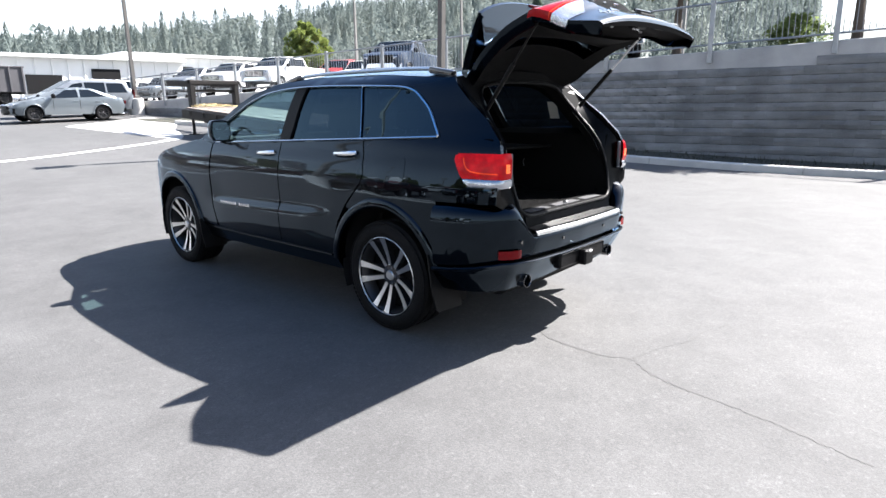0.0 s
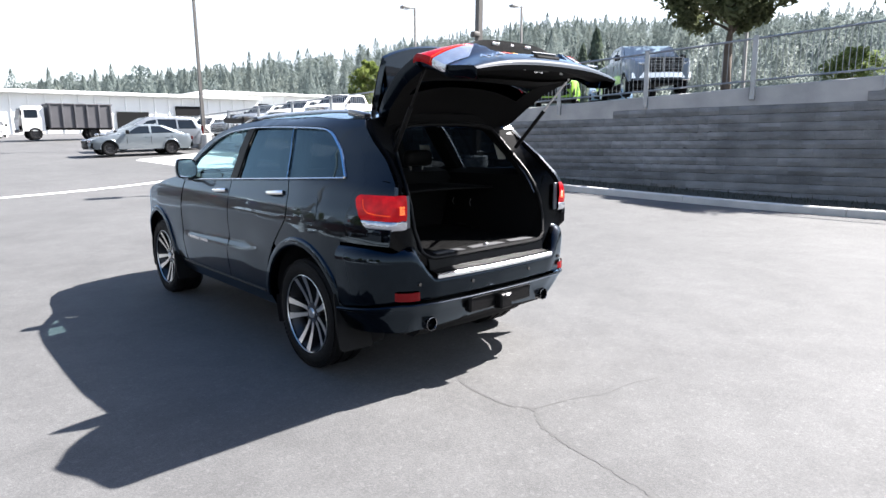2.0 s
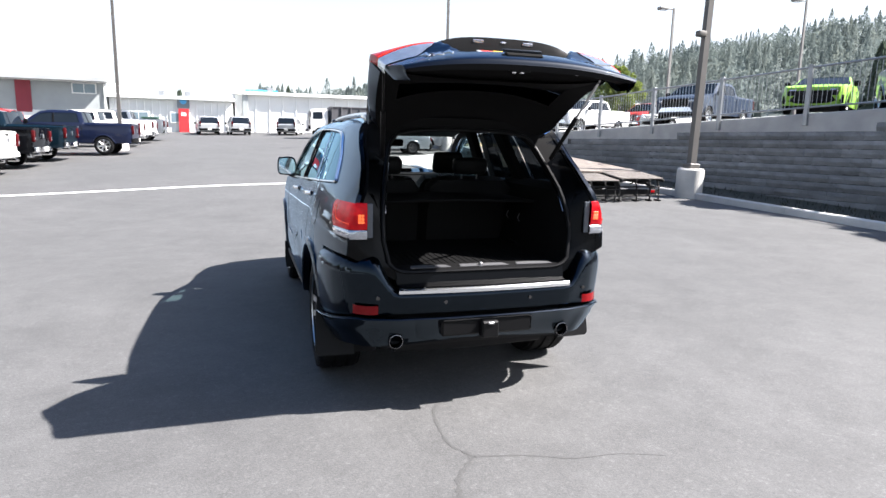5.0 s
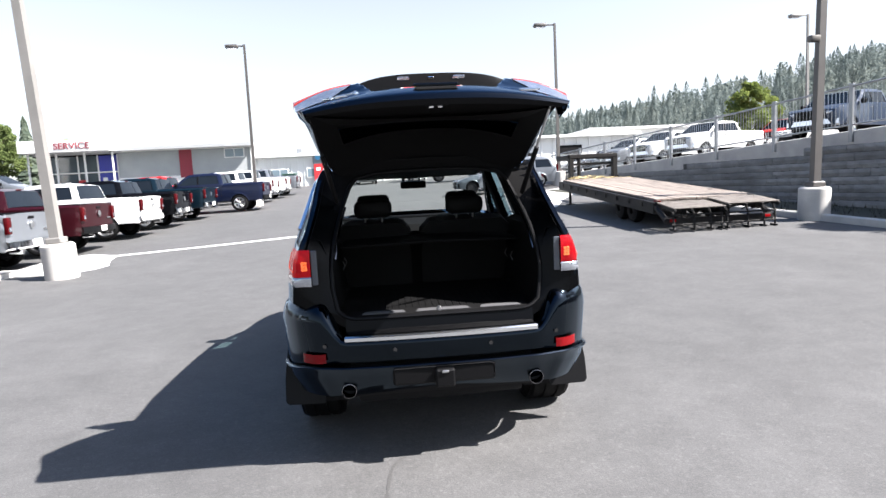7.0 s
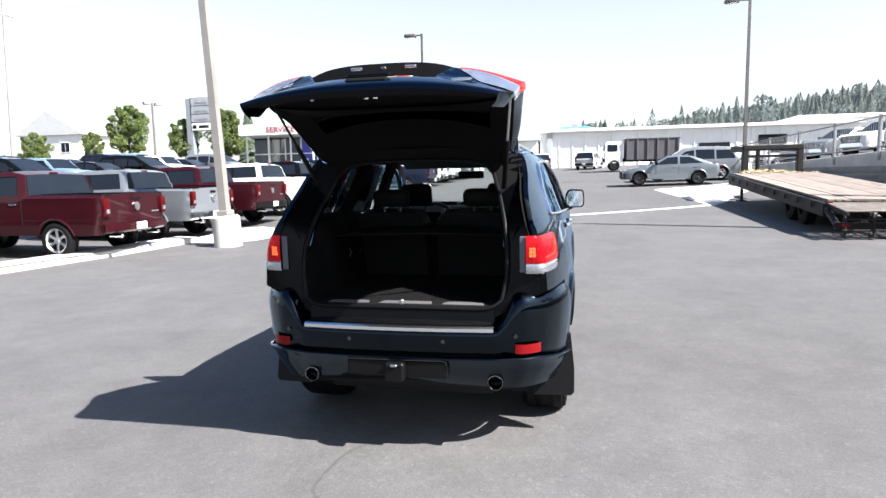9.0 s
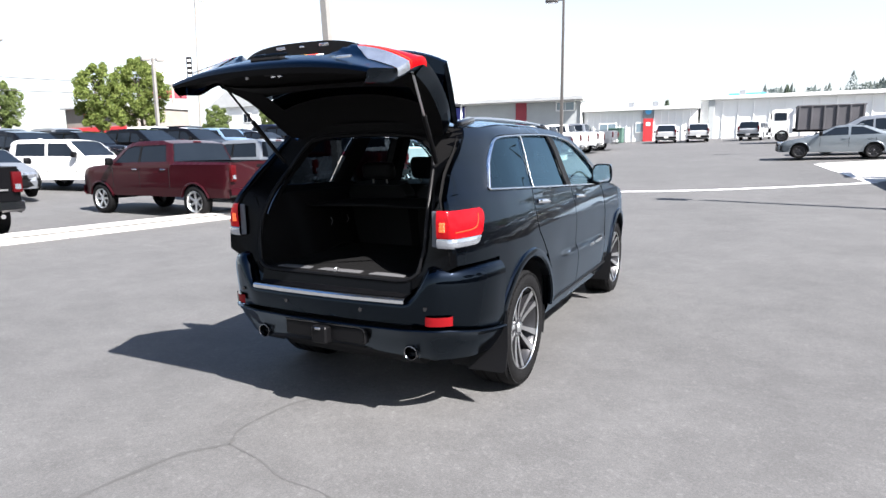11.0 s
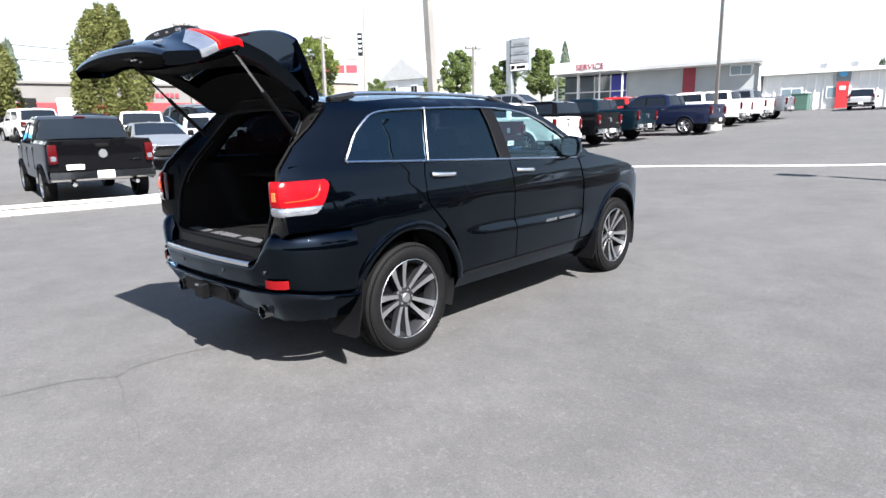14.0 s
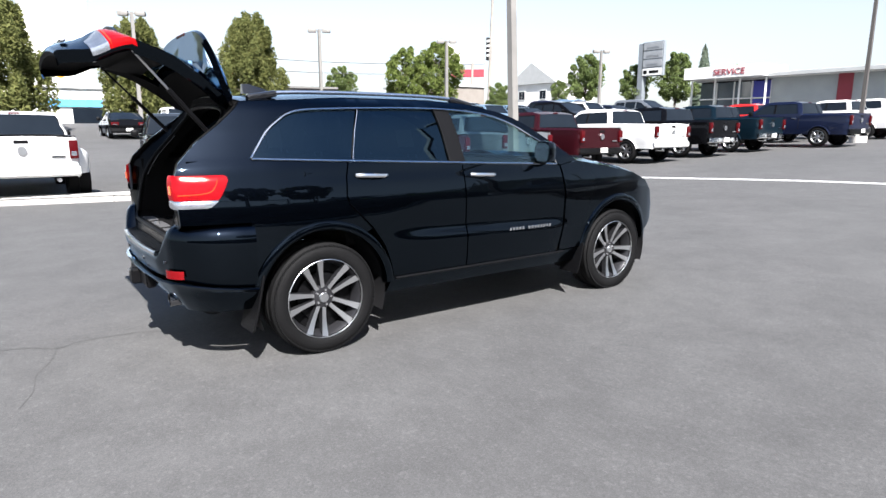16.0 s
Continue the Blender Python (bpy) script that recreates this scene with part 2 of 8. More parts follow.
M["plateyellow"] = surf("plate_yellow", (0.80, 0.42, 0.03), rough=0.45)
M["wood"] = surf("weathered_plank", (0.225, 0.190, 0.162), (0.125, 0.103, 0.087), rough=0.9, big=3.5, fine=55, bump=0.5, vary=0.18)
M["blacksteel"] = surf("black_painted_steel", (0.010, 0.0098, 0.010), (0.015, 0.013, 0.012), rough=0.6, spec=0.22, fine=80, bump=0.2)
M["rampsteel"] = surf("worn_ramp_steel", (0.15, 0.13, 0.113), (0.07, 0.06, 0.053), rough=0.7, big=5, fine=70, bump=0.3)
M["boxsteel"] = surf("grey_box_steel", (0.075, 0.072, 0.08), (0.05, 0.05, 0.055), rough=0.7, fine=40, bump=0.2)
M["straw"] = surf("straw", (0.55, 0.45, 0.24), (0.40, 0.32, 0.16), rough=1.0)
M["bark"] = surf("bark", (0.12, 0.095, 0.075), (0.07, 0.055, 0.045), rough=1.0, fine=30, bump=0.9)
M["wallwhite"] = surf("white_cladding", (0.80, 0.80, 0.78), (0.70, 0.70, 0.68), rough=0.7, big=0.6, fine=20)
M["wallgrey"] = surf("grey_render", (0.36, 0.38, 0.38), (0.30, 0.32, 0.32), rough=0.85, big=0.8, fine=20)
M["mallgrey"] = surf("taupe_render", (0.15, 0.145, 0.14), (0.12, 0.117, 0.113), rough=0.9, big=0.5, fine=20)
M["roofgrey"] = surf("grey_roof_edge", (0.40, 0.41, 0.41), (0.33, 0.34, 0.34), rough=0.7)
M["redpaint"] = surf("red_paint", (0.50, 0.03, 0.035), (0.42, 0.025, 0.03), rough=0.5)
M["maroonpanel"] = surf("maroon_panel", (0.26, 0.03, 0.045), rough=0.6)
M["bluepanel"] = surf("blue_panel", (0.05, 0.06, 0.38), (0.04, 0.05, 0.30), rough=0.5)
M["bluelight"] = surf("light_blue_panel", (0.10, 0.42, 0.75), rough=0.5)
M["greenbox"] = surf("green_utility_paint", (0.05, 0.11, 0.085), (0.04, 0.09, 0.07), rough=0.6)
M["signgrey"] = surf("sign_grey", (0.19, 0.21, 0.23), (0.16, 0.18, 0.20), rough=0.5)
M["signpanel"] = surf("sign_panel", (0.25, 0.265, 0.28), (0.22, 0.235, 0.25), rough=0.5)
M["storeglass"] = surf("storefront_glass", (0.10, 0.125, 0.14), (0.05, 0.065, 0.075), rough=0.05, big=0.5, spec=0.6)
M["brick"] = surf("tan_render", (0.22, 0.20, 0.18), (0.18, 0.16, 0.14), rough=0.9)
M["dark"] = surf("dark_opening", (0.010, 0.010, 0.011), rough=0.8, spec=0.15)
M["pane"] = surf("dark_window_pane", (0.010, 0.014, 0.020), (0.007, 0.010, 0.015), rough=0.03, spec=0.09)
M["paneblue"] = surf("blue_window_pane", (0.16, 0.22, 0.26), rough=0.08, spec=0.8)
M["timber"] = surf("pole_timber", (0.30, 0.28, 0.25), (0.22, 0.20, 0.18), rough=0.95, fine=30, bump=0.4)


def leaf_mat(name, c1, c2, through=0.35, stand=None):
    m = bpy.data.materials.new(name)
    m.use_nodes = True
    n, l = m.node_tree.nodes, m.node_tree.links
    b = n["Principled BSDF"]
    g = n.new("ShaderNodeNewGeometry")
    mix = n.new("ShaderNodeMix")
    mix.data_type = "RGBA"
    mix.inputs["A"].default_value, mix.inputs["B"].default_value = (*c1, 1), (*c2, 1)
    l.new(g.outputs["Random Per Island"], mix.inputs["Factor"])
    col = mix.outputs["Result"]
    if stand:
        co, ns, mr, mx = n.new("ShaderNodeTexCoord"), n.new("ShaderNodeTexNoise"), n.new("ShaderNodeMapRange"), n.new("ShaderNodeMix")
        mx.data_type = "RGBA"
        ns.inputs["Scale"].default_value, ns.inputs["Detail"].default_value = 0.045, 4
        mr.inputs["From Min"].default_value, mr.inputs["From Max"].default_value = 0.45, 0.68
        mx.inputs["B"].default_value = (*stand, 1)
        for p, q in ((co.outputs["Object"], ns.inputs["Vector"]), (ns.outputs[0], mr.inputs["Value"]), (mr.outputs[0], mx.inputs["Factor"]), (col, mx.inputs["A"])):
            l.new(p, q)
        col = mx.outputs["Result"]
    l.new(col, b.inputs["Base Color"])
    b.inputs["Roughness"].default_value = 0.85
    b.inputs["Specular IOR Level"].default_value = 0.12
    tr, ms = n.new("ShaderNodeBsdfTranslucent"), n.new("ShaderNodeMixShader")
    l.new(col, tr.inputs[0])
    ms.inputs[0].default_value = through
    l.new(b.outputs[0], ms.inputs[1])
    l.new(tr.outputs[0], ms.inputs[2])
    l.new(ms.outputs[0], n["Material Output"].inputs[0])
    return m


M["leaf"] = leaf_mat("green_leaves", (0.10, 0.14, 0.05), (0.20, 0.245, 0.09), 0.5)
M["leafdark"] = leaf_mat("dark_maple_leaves", (0.070, 0.082, 0.045), (0.14, 0.155, 0.080), 0.4)
M["leafolive"] = leaf_mat("olive_leaves", (0.105, 0.122, 0.043), (0.205, 0.212, 0.076), 0.5)
M["leafbright"] = leaf_mat("yellow_green_leaves", (0.11, 0.15, 0.04), (0.21, 0.25, 0.075), 0.5)
# far forest: distance haze is painted into this pale, greyed needle colour
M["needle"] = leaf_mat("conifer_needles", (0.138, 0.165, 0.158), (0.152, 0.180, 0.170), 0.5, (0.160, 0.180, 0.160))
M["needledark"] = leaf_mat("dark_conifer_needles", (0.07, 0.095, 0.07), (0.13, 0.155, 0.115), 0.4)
# hill colour paled the same way, standing in for haze
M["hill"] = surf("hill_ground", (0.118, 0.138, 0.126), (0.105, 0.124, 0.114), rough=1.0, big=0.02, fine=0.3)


# ---- mesh helpers ----
def thing(name, label, category, m=None, group="", kind=""):
    e = new(name)
    e.empty_display_size = 0.2
    e.matrix_world = m or Matrix()
    return tagged(e, label, category, group, kind)


def part(name, bm, material, parent, label="", angle=32, kind=""):
    """One mesh object from bm, under a thing or a part (or top-level when parent is None)."""
    me = bpy.data.meshes.new(name)
    bm.to_mesh(me)
    bm.free()
    me.materials.append(material if not isinstance(material, str) else M[material])
    me.shade_smooth()
    me.set_sharp_from_angle(angle=radians(angle))
    ob = new(name, me)
    if parent is not None:
        ob.parent = parent
    return tagged(ob, label, kind=kind)


def box(c, s, bev=0.0, rot=None, bm=None, seg=1):
    bm = bm or bmesh.new()
    m = Matrix.Translation(c) @ (rot.to_4x4() if rot else Matrix()) @ Matrix.Diagonal((*s, 1))
    vs = bmesh.ops.create_cube(bm, size=1.0, matrix=m)["verts"]
    if bev:
        es = list({e for v in vs for e in v.link_edges})
        bmesh.ops.bevel(bm, geom=es, offset=bev, segments=seg, affect="EDGES", profile=0.5)
    return bm


def cyl(a, b, r0, r1=None, n=16, bm=None, caps=True):
    bm = bm or bmesh.new()
    a, b = Vector(a), Vector(b)
    r1 = r0 if r1 is None else r1
    q = (b - a).to_track_quat("Z", "Y").to_matrix()
    rings = []
    for p, r in ((a, r0), (b, r1)):
        rings.append([bm.verts.new(p + q @ Vector((r * math.cos(2 * math.pi * k / n), r * math.sin(2 * math.pi * k / n), 0))) for k in range(n)])
    for k in range(n):
        bm.faces.new((rings[0][k], rings[0][(k + 1) % n], rings[1][(k + 1) % n], rings[1][k]))
    if caps:
        bm.faces.new(rings[0][::-1])
        bm.faces.new(rings[1])
    return bm


def tube(pts, r, n=8, closed=False, bm=None, flat=1.0, up=(0, 0, 1)):
    """A swept rod along pts; flat squashes it across."""
    bm = bm or bmesh.new()
    pts = [Vector(p) for p in pts]
    k = len(pts)
    rings = []
    for i, p in enumerate(pts):
        a = pts[(i - 1) % k] if closed or i else p
        b = pts[(i + 1) % k] if closed or i < k - 1 else p
        t = (b - a).normalized()
        s = t.cross(Vector(up))
        s = s.normalized() if s.length > 1e-4 else Vector((1, 0, 0))
        w = s.cross(t).normalized()
        rr = r[i] if isinstance(r, (list, tuple)) else r
        rings.append([bm.verts.new(p + rr * math.cos(2 * math.pi * j / n) * w + rr * flat * math.sin(2 * math.pi * j / n) * s) for j in range(n)])
    for i in range(k if closed else k - 1):
        x, y = rings[i], rings[(i + 1) % k]
        for j in range(n):
            bm.faces.new((x[j], x[(j + 1) % n], y[(j + 1) % n], y[j]))
    if not closed:
        bm.faces.new(rings[0][::-1])
        bm.faces.new(rings[-1])
    bmesh.ops.recalc_face_normals(bm, faces=bm.faces)
    return bm


def loft(rings, closed=True, cap=True, bm=None, loop=False):
    bm = bm or bmesh.new()
    vs = [[bm.verts.new(p) for p in ring] for ring in rings]
    n = len(vs[0])
    for i in range(len(vs) if loop else len(vs) - 1):
        a, b = vs[i], vs[(i + 1) % len(vs)]
        for j in range(n if closed else n - 1):
            bm.faces.new((a[j], a[(j + 1) % n], b[(j + 1) % n], b[j]))
    if cap and closed and not loop:
        bm.faces.new(vs[0][::-1])
        bm.faces.new(vs[-1])
    bmesh.ops.recalc_face_normals(bm, faces=bm.faces)
    return bm


def lathe(profile, m=None, n=32, bm=None):
    """profile: (radius, height) pairs, turned round the local x axis."""
    bm = bm or bmesh.new()
    m = m or Matrix()
    rings = []
    for k in range(n):
        a = 2 * math.pi * k / n
        rings.append([bm.verts.new(m @ Vector((h, r * math.cos(a), r * math.sin(a)))) for r, h in profile])
    for k in range(n):
        a, b = rings[k], rings[(k + 1) % n]
        for j in range(len(profile) - 1):
            bm.faces.new((a[j], b[j], b[j + 1], a[j + 1]))
    bmesh.ops.remove_doubles(bm, verts=bm.verts, dist=1e-5)
    bmesh.ops.recalc_face_normals(bm, faces=bm.faces)
    return bm


def prism(poly, put_at, depth, bm=None, bev=0.0):
    """A plate: the 2D outline poly placed by put_at(u, v, w), from w = 0 to w = depth."""
    bm = bm or bmesh.new()
    a = [bm.verts.new(put_at(u, v, 0.0)) for u, v in poly]
    b = [bm.verts.new(put_at(u, v, depth)) for u, v in poly]
    n = len(poly)
    fs = [bm.faces.new(a[::-1]), bm.faces.new(b)]
    for k in range(n):
        fs.append(bm.faces.new((a[k], a[(k + 1) % n], b[(k + 1) % n], b[k])))
    bmesh.ops.recalc_face_normals(bm, faces=fs)
    if bev:
        bmesh.ops.bevel(bm, geom=list({e for f in fs for e in f.edges}), offset=bev, segments=2, affect="EDGES", profile=0.5)
    return bm


def inside(p, poly):
    x, y, c = p[0], p[1], False
    j = len(poly) - 1
    for i in range(len(poly)):
        if (poly[i][1] > y) != (poly[j][1] > y) and x < (poly[j][0] - poly[i][0]) * (y - poly[i][1]) / (poly[j][1] - poly[i][1]) + poly[i][0]:
            c = not c
        j = i
    return c


def dense(poly, step, closed=True):
    out = []
    n = len(poly)
    for i in range(n if closed else n - 1):
        a, b = poly[i], poly[(i + 1) % n]
        k = max(1, int(math.dist(a, b) / step + 0.5))
        out += [(a[0] + (b[0] - a[0]) * j / k, a[1] + (b[1] - a[1]) * j / k) for j in range(k)]
    if not closed:
        out.append(tuple(poly[-1]))
    return out


def smooth_path(pts, k=6, closed=False):
    """Catmull-Rom through pts."""
    n, out = len(pts), []
    for i in range(n if closed else n - 1):
        p = [pts[(i + d) % n] if closed else pts[min(max(i + d, 0), n - 1)] for d in (-1, 0, 1, 2)]
        for j in range(k):
            t = j / k
            out.append(tuple(0.5 * (2 * p[1][c] + (p[2][c] - p[0][c]) * t + (2 * p[0][c] - 5 * p[1][c] + 4 * p[2][c] - p[3][c]) * t * t + (3 * p[1][c] - p[0][c] - 3 * p[2][c] + p[3][c]) * t**3) for c in range(len(pts[0]))))
    if not closed:
        out.append(tuple(pts[-1]))
    return out


def panel(outline, place, step=0.05, holes=(), thick=0.0, bm=None, edge=None):
    """A sheet over a 2D outline (with holes), laid on a curved surface by place(u, v) -> (point, inward). thick turns its rim inward."""
    bm = bm or bmesh.new()
    loops = [dense(list(outline), edge or step)] + [dense(list(h), edge or step) for h in holes]
    pts, edges = [], []
    for lp in loops:
        k = len(pts)
        pts += [Vector(p) for p in lp]
        edges += [(k + i, k + (i + 1) % len(lp)) for i in range(len(lp))]
    rim = len(pts)
    us, vs = [p[0] for p in loops[0]], [p[1] for p in loops[0]]
    nu, nv = int((max(us) - min(us)) / step) + 1, int((max(vs) - min(vs)) / step) + 1
    bnd = np.array([tuple(p) for p in pts])
    for i in range(nu):
        for j in range(nv):
            p = (min(us) + (i + 0.5) * step, min(vs) + (j + 0.5) * step)
            if inside(p, loops[0]) and not any(inside(p, h) for h in loops[1:]) and np.hypot(bnd[:, 0] - p[0], bnd[:, 1] - p[1]).min() > step * 0.45:
                pts.append(Vector(p))
    v2, _, f2, *_ = delaunay_2d_cdt(pts, edges, [], 0, 1e-6)
    made, norm = [], []
    for p in v2:
        a, b = place(p.x, p.y)
        made.append(bm.verts.new(a))
        norm.append(b)
    for f in f2:
        c = (sum(v2[i].x for i in f) / 3, sum(v2[i].y for i in f) / 3)
        if inside(c, loops[0]) and not any(inside(c, h) for h in loops[1:]):
            try:
                bm.faces.new([made[i] for i in f])
            except ValueError:
                pass
    bmesh.ops.delete(bm, geom=[v for v in made if not v.link_faces], context="VERTS")
    if thick:
        keep = {v: norm[i] for i, v in enumerate(made) if v.is_valid}
        rim_edges = [e for e in bm.edges if len(e.link_faces) == 1 and e.verts[0] in keep and e.verts[1] in keep]
        inner = {}
        for e in rim_edges:
            for v in e.verts:
                if v not in inner:
                    inner[v] = bm.verts.new(v.co + keep[v] * thick)
        for e in rim_edges:
            a, b = e.verts
            bm.faces.new((a, b, inner[b], inner[a]))
    bmesh.ops.recalc_face_normals(bm, faces=bm.faces)
    return bm


def letters(name, text, size, m, material, parent, label="", depth=0.01, wide=1.0):
    cu = bpy.data.curves.new(name, "FONT")
    cu.body, cu.size, cu.extrude = text, size, depth
    cu.align_x, cu.align_y, cu.offset = "CENTER", "CENTER", 0.0
    tmp = bpy.data.objects.new(name, cu)
    scene.collection.objects.link(tmp)
    me = bpy.data.meshes.new_from_object(tmp.evaluated_get(bpy.context.evaluated_depsgraph_get()))
    bpy.data.objects.remove(tmp)
    me.transform(m @ Matrix.Diagonal((wide, 1, 1, 1)))
    me.materials.clear()
    me.materials.append(M[material])
    ob = new(name, me)
    ob.parent = parent
    return tagged(ob, label)


# ---- ground ----
def soft(v, w):
    v = v / w
    return w * (v if v > 30 else math.log1p(math.exp(v)))


HILL_EL = ((-180, 0.0), (-8, 0.0), (2, 1.9), (10, 2.5), (16, 3.4), (23, 4.1), (32, 5.2), (45, 7.2), (52, 7.8), (75, 6.7), (100, 0.0), (180, 0.0))


def ground_z(x, y):
    """The lot: level round the car, rising gently away from it, with wooded hills far off."""
    y0 = min(max(4.5 - (0.5 * x if x < 0 else 0.45 * x), 0.5), 10)
    z = 0.042 * (soft(y - y0, 1.0) - soft(y - 60, 3)) + 0.045 * (soft(-14 - x, 2.0) - soft(-54 - x, 3))
    r = math.hypot(x, y)
    if r > 120:
        az = math.degrees(math.atan2(x, y))
        el = float(np.interp(az, [a for a, _ in HILL_EL], [b for _, b in HILL_EL]))
        k = min(max((r - 150) / 400, 0), 1)
        z += 550 * math.tan(radians(el)) * k * k * (3 - 2 * k)
    return z


def ground_sheet():
    xs = sorted({round(v, 2) for v in list(np.arange(-16, 16.1, 0.8)) + [s * v for s in (-1, 1) for v in list(np.arange(18, 60, 3)) + list(np.geomspace(62, 4000, 34))]})
    ys = sorted({round(v, 2) for v in list(np.arange(-16, 30.1, 0.8)) + list(np.arange(31, 70, 3)) + list(np.geomspace(72, 4000, 34)) + [-v for v in np.geomspace(18, 4000, 20)]})
    bm = bmesh.new()
    g = [[bm.verts.new((x, y, ground_z(x, y))) for y in ys] for x in xs]
    for i in range(len(xs) - 1):
        for j in range(len(ys) - 1):
            bm.faces.new((g[i][j], g[i + 1][j], g[i + 1][j + 1], g[i][j + 1]))
    ob = part("ground", bm, "asphalt", None, "worn grey asphalt car lot with pale patches", angle=60, kind="structure")
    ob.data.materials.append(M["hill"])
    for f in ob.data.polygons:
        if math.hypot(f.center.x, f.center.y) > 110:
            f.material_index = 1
    return tagged(ob, category="ground")


ground_sheet()


def strip(path, width, lift, step=0.6, wob=0.0, seed=1):
    """A flat ribbon that follows the ground along a plan path."""
    rnd = random.Random(seed)
    pts = dense(path, step, closed=False)
    bm = bmesh.new()
    rows = []
    for i, p in enumerate(pts):
        a, b = Vector(pts[max(i - 1, 0)]), Vector(pts[min(i + 1, len(pts) - 1)])
        t = (b - a).normalized()
        s = Vector((t.y, -t.x))
        w = (width[i * (len(width) - 1) // max(1, len(pts) - 1)] if isinstance(width, (list, tuple)) else width) * (1 + rnd.uniform(-wob, wob)) / 2
        rows.append([bm.verts.new((p[0] + s.x * k * w, p[1] + s.y * k * w, ground_z(p[0] + s.x * k * w, p[1] + s.y * k * w) + lift)) for k in (-1, 1)])
    for a, b in zip(rows, rows[1:]):
        bm.faces.new((a[0], a[1], b[1], b[0]))
    bmesh.ops.recalc_face_normals(bm, faces=bm.faces)
    return bm


LINE = smooth_path([(-7.9, 11.45), (-5.0, 12.2), (-2.4, 12.95), (0.6, 13.4), (3.2, 14.4), (5.0, 15.35)], 6)
part("lot_line", strip(LINE, 0.26, 0.006, 0.4, 0.10), "line", None, "faded white line across the asphalt", kind="structure")
part("lot_line", strip([(4.9, 15.3), (4.2, 22.4)], 0.14, 0.006, 0.4, 0.15), "line", None, "faded white line across the asphalt", kind="structure")
patch = [(-7.95, 9.25), (-7.0, 9.0), (-6.55, 9.5), (-6.45, 9.95), (-6.75, 10.7), (-7.0, 11.75), (-7.9, 12.35), (-8.5, 12.1), (-8.75, 10.9), (-8.5, 9.6)]
part("painted_patch", panel(patch, lambda u, v: (Vector((u, v, ground_z(u, v) + 0.008)), Vector((0, 0, -1))), 0.5), "line", None, "white painted patch round the lamp footing", kind="structure")
apron = [(4.95, 15.2), (5.4, 15.9), (6.4, 18.6), (8.4, 22.6), (8.3, 25.4), (6.1, 23.6), (4.3, 22.6)]
part("apron", panel(apron, lambda u, v: (Vector((u, v, ground_z(u, v) + 0.010)), Vector((0, 0, -1))), 0.8), "concrete", None, "pale concrete apron set in the asphalt", kind="structure")

CRACKS = [
    smooth_path([(-0.18, -0.77), (-0.30, -0.92), (-0.34, -1.20), (-0.33, -1.37), (-0.27, -1.49), (-0.40, -1.67), (-0.47, -1.95), (-0.53, -2.33), (-0.66, -2.75)], 5),
    smooth_path([(-0.27, -1.49), (0.0, -1.55), (0.22, -1.64), (0.47, -1.66), (0.70, -1.74)], 5),
    smooth_path([(4.3, 4.6), (5.2, 4.9), (6.0, 5.0), (7.0, 5.5)], 5),
]
for k, c in enumerate(CRACKS):
    part("asphalt_crack", strip(c, ((0.014, 0.024, 0.026, 0.020), (0.013, 0.010, 0.006, 0.003), 0.008)[k], 0.0015, 0.02, 0.8, k), "crack", None, "thin dark crack in the asphalt", kind="structure")


# kerbs: each a run of long concrete pieces with joints
def kerb(name, path, width, height, piece, label):
    base = thing(name, label, "kerb", kind="structure")
    pts = [Vector(p) for p in path]
    total = sum((b - a).length for a, b in zip(pts, pts[1:]))
    n = int(total / piece)

    def along(s):
        for a, b in zip(pts, pts[1:]):
            if s <= (b - a).length or b is pts[-1]:
                t = (b - a).normalized()
                return a + t * s, t
            s -= (b - a).length

    for i in range(n):
        rings = []
        for k in range(5):
            p, t = along(i * piece + 0.006 + (piece - 0.012) * k / 4)
            s = Vector((t.y, -t.x))
            z = ground_z(p.x, p.y)
            prof = ((0, -0.1), (0.012, height - 0.02), (0.035, height), (width - 0.03, height), (width, height - 0.02), (width, -0.1))
            rings.append([(p.x + s.x * u, p.y + s.y * u, z + v) for u, v in prof])
        part("kerb_stone", loft(rings), "concrete", base)


def kerb_r(y):
    return 10.12 - 0.132 * y


kerb("kerb_right", [(kerb_r(-9), -9), (kerb_r(21), 21)], 0.2, 0.15, 3.0, "pale concrete kerb along a grass strip")
kerb("kerb_left", [(-11.05, -9), (-9.0, 2.6), (-8.2, 8.6), (-7.75, 11.4)], -0.62, 0.13, 3.1, "wide bright concrete kerb along the parking row")


# raised lot behind the retaining wall
def wall_x(y):
    return 12.75 - 0.132 * y


def upper_z(y):
    return 2.72 - 0.036 * y


def lot_z(x, y):
    """The raised lot climbs gently away from its wall."""
    return upper_z(y) + float(np.interp(x - wall_x(y) - 0.25, (0, 5, 20, 90), (-0.05, 0.38, 0.90, 1.25)))


def upper_lot():
    ys = list(np.arange(-40, 62, 3.0))
    rings = []
    for y in ys:
        w = wall_x(y) + 0.25
        rings.append([(w, y, -0.3), *((w + d, y, lot_z(w + d, y)) for d in (0, 5, 20, 90)), (w + 90, y, -0.3)])
    ob = part("upper_lot", loft(rings), "asphalt", None, "raised asphalt car lot behind the retaining wall", kind="structure")
    return ob


upper_lot()
gr = [(kerb_r(-9) + 0.2, -9.0), (wall_x(-9) + 0.05, -9.0), (wall_x(24) + 0.05, 24.0), (kerb_r(24) + 0.2, 24.0)]
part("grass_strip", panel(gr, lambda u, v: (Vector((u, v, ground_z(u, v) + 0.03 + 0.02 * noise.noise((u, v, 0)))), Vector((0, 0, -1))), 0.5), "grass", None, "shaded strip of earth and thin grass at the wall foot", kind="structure")


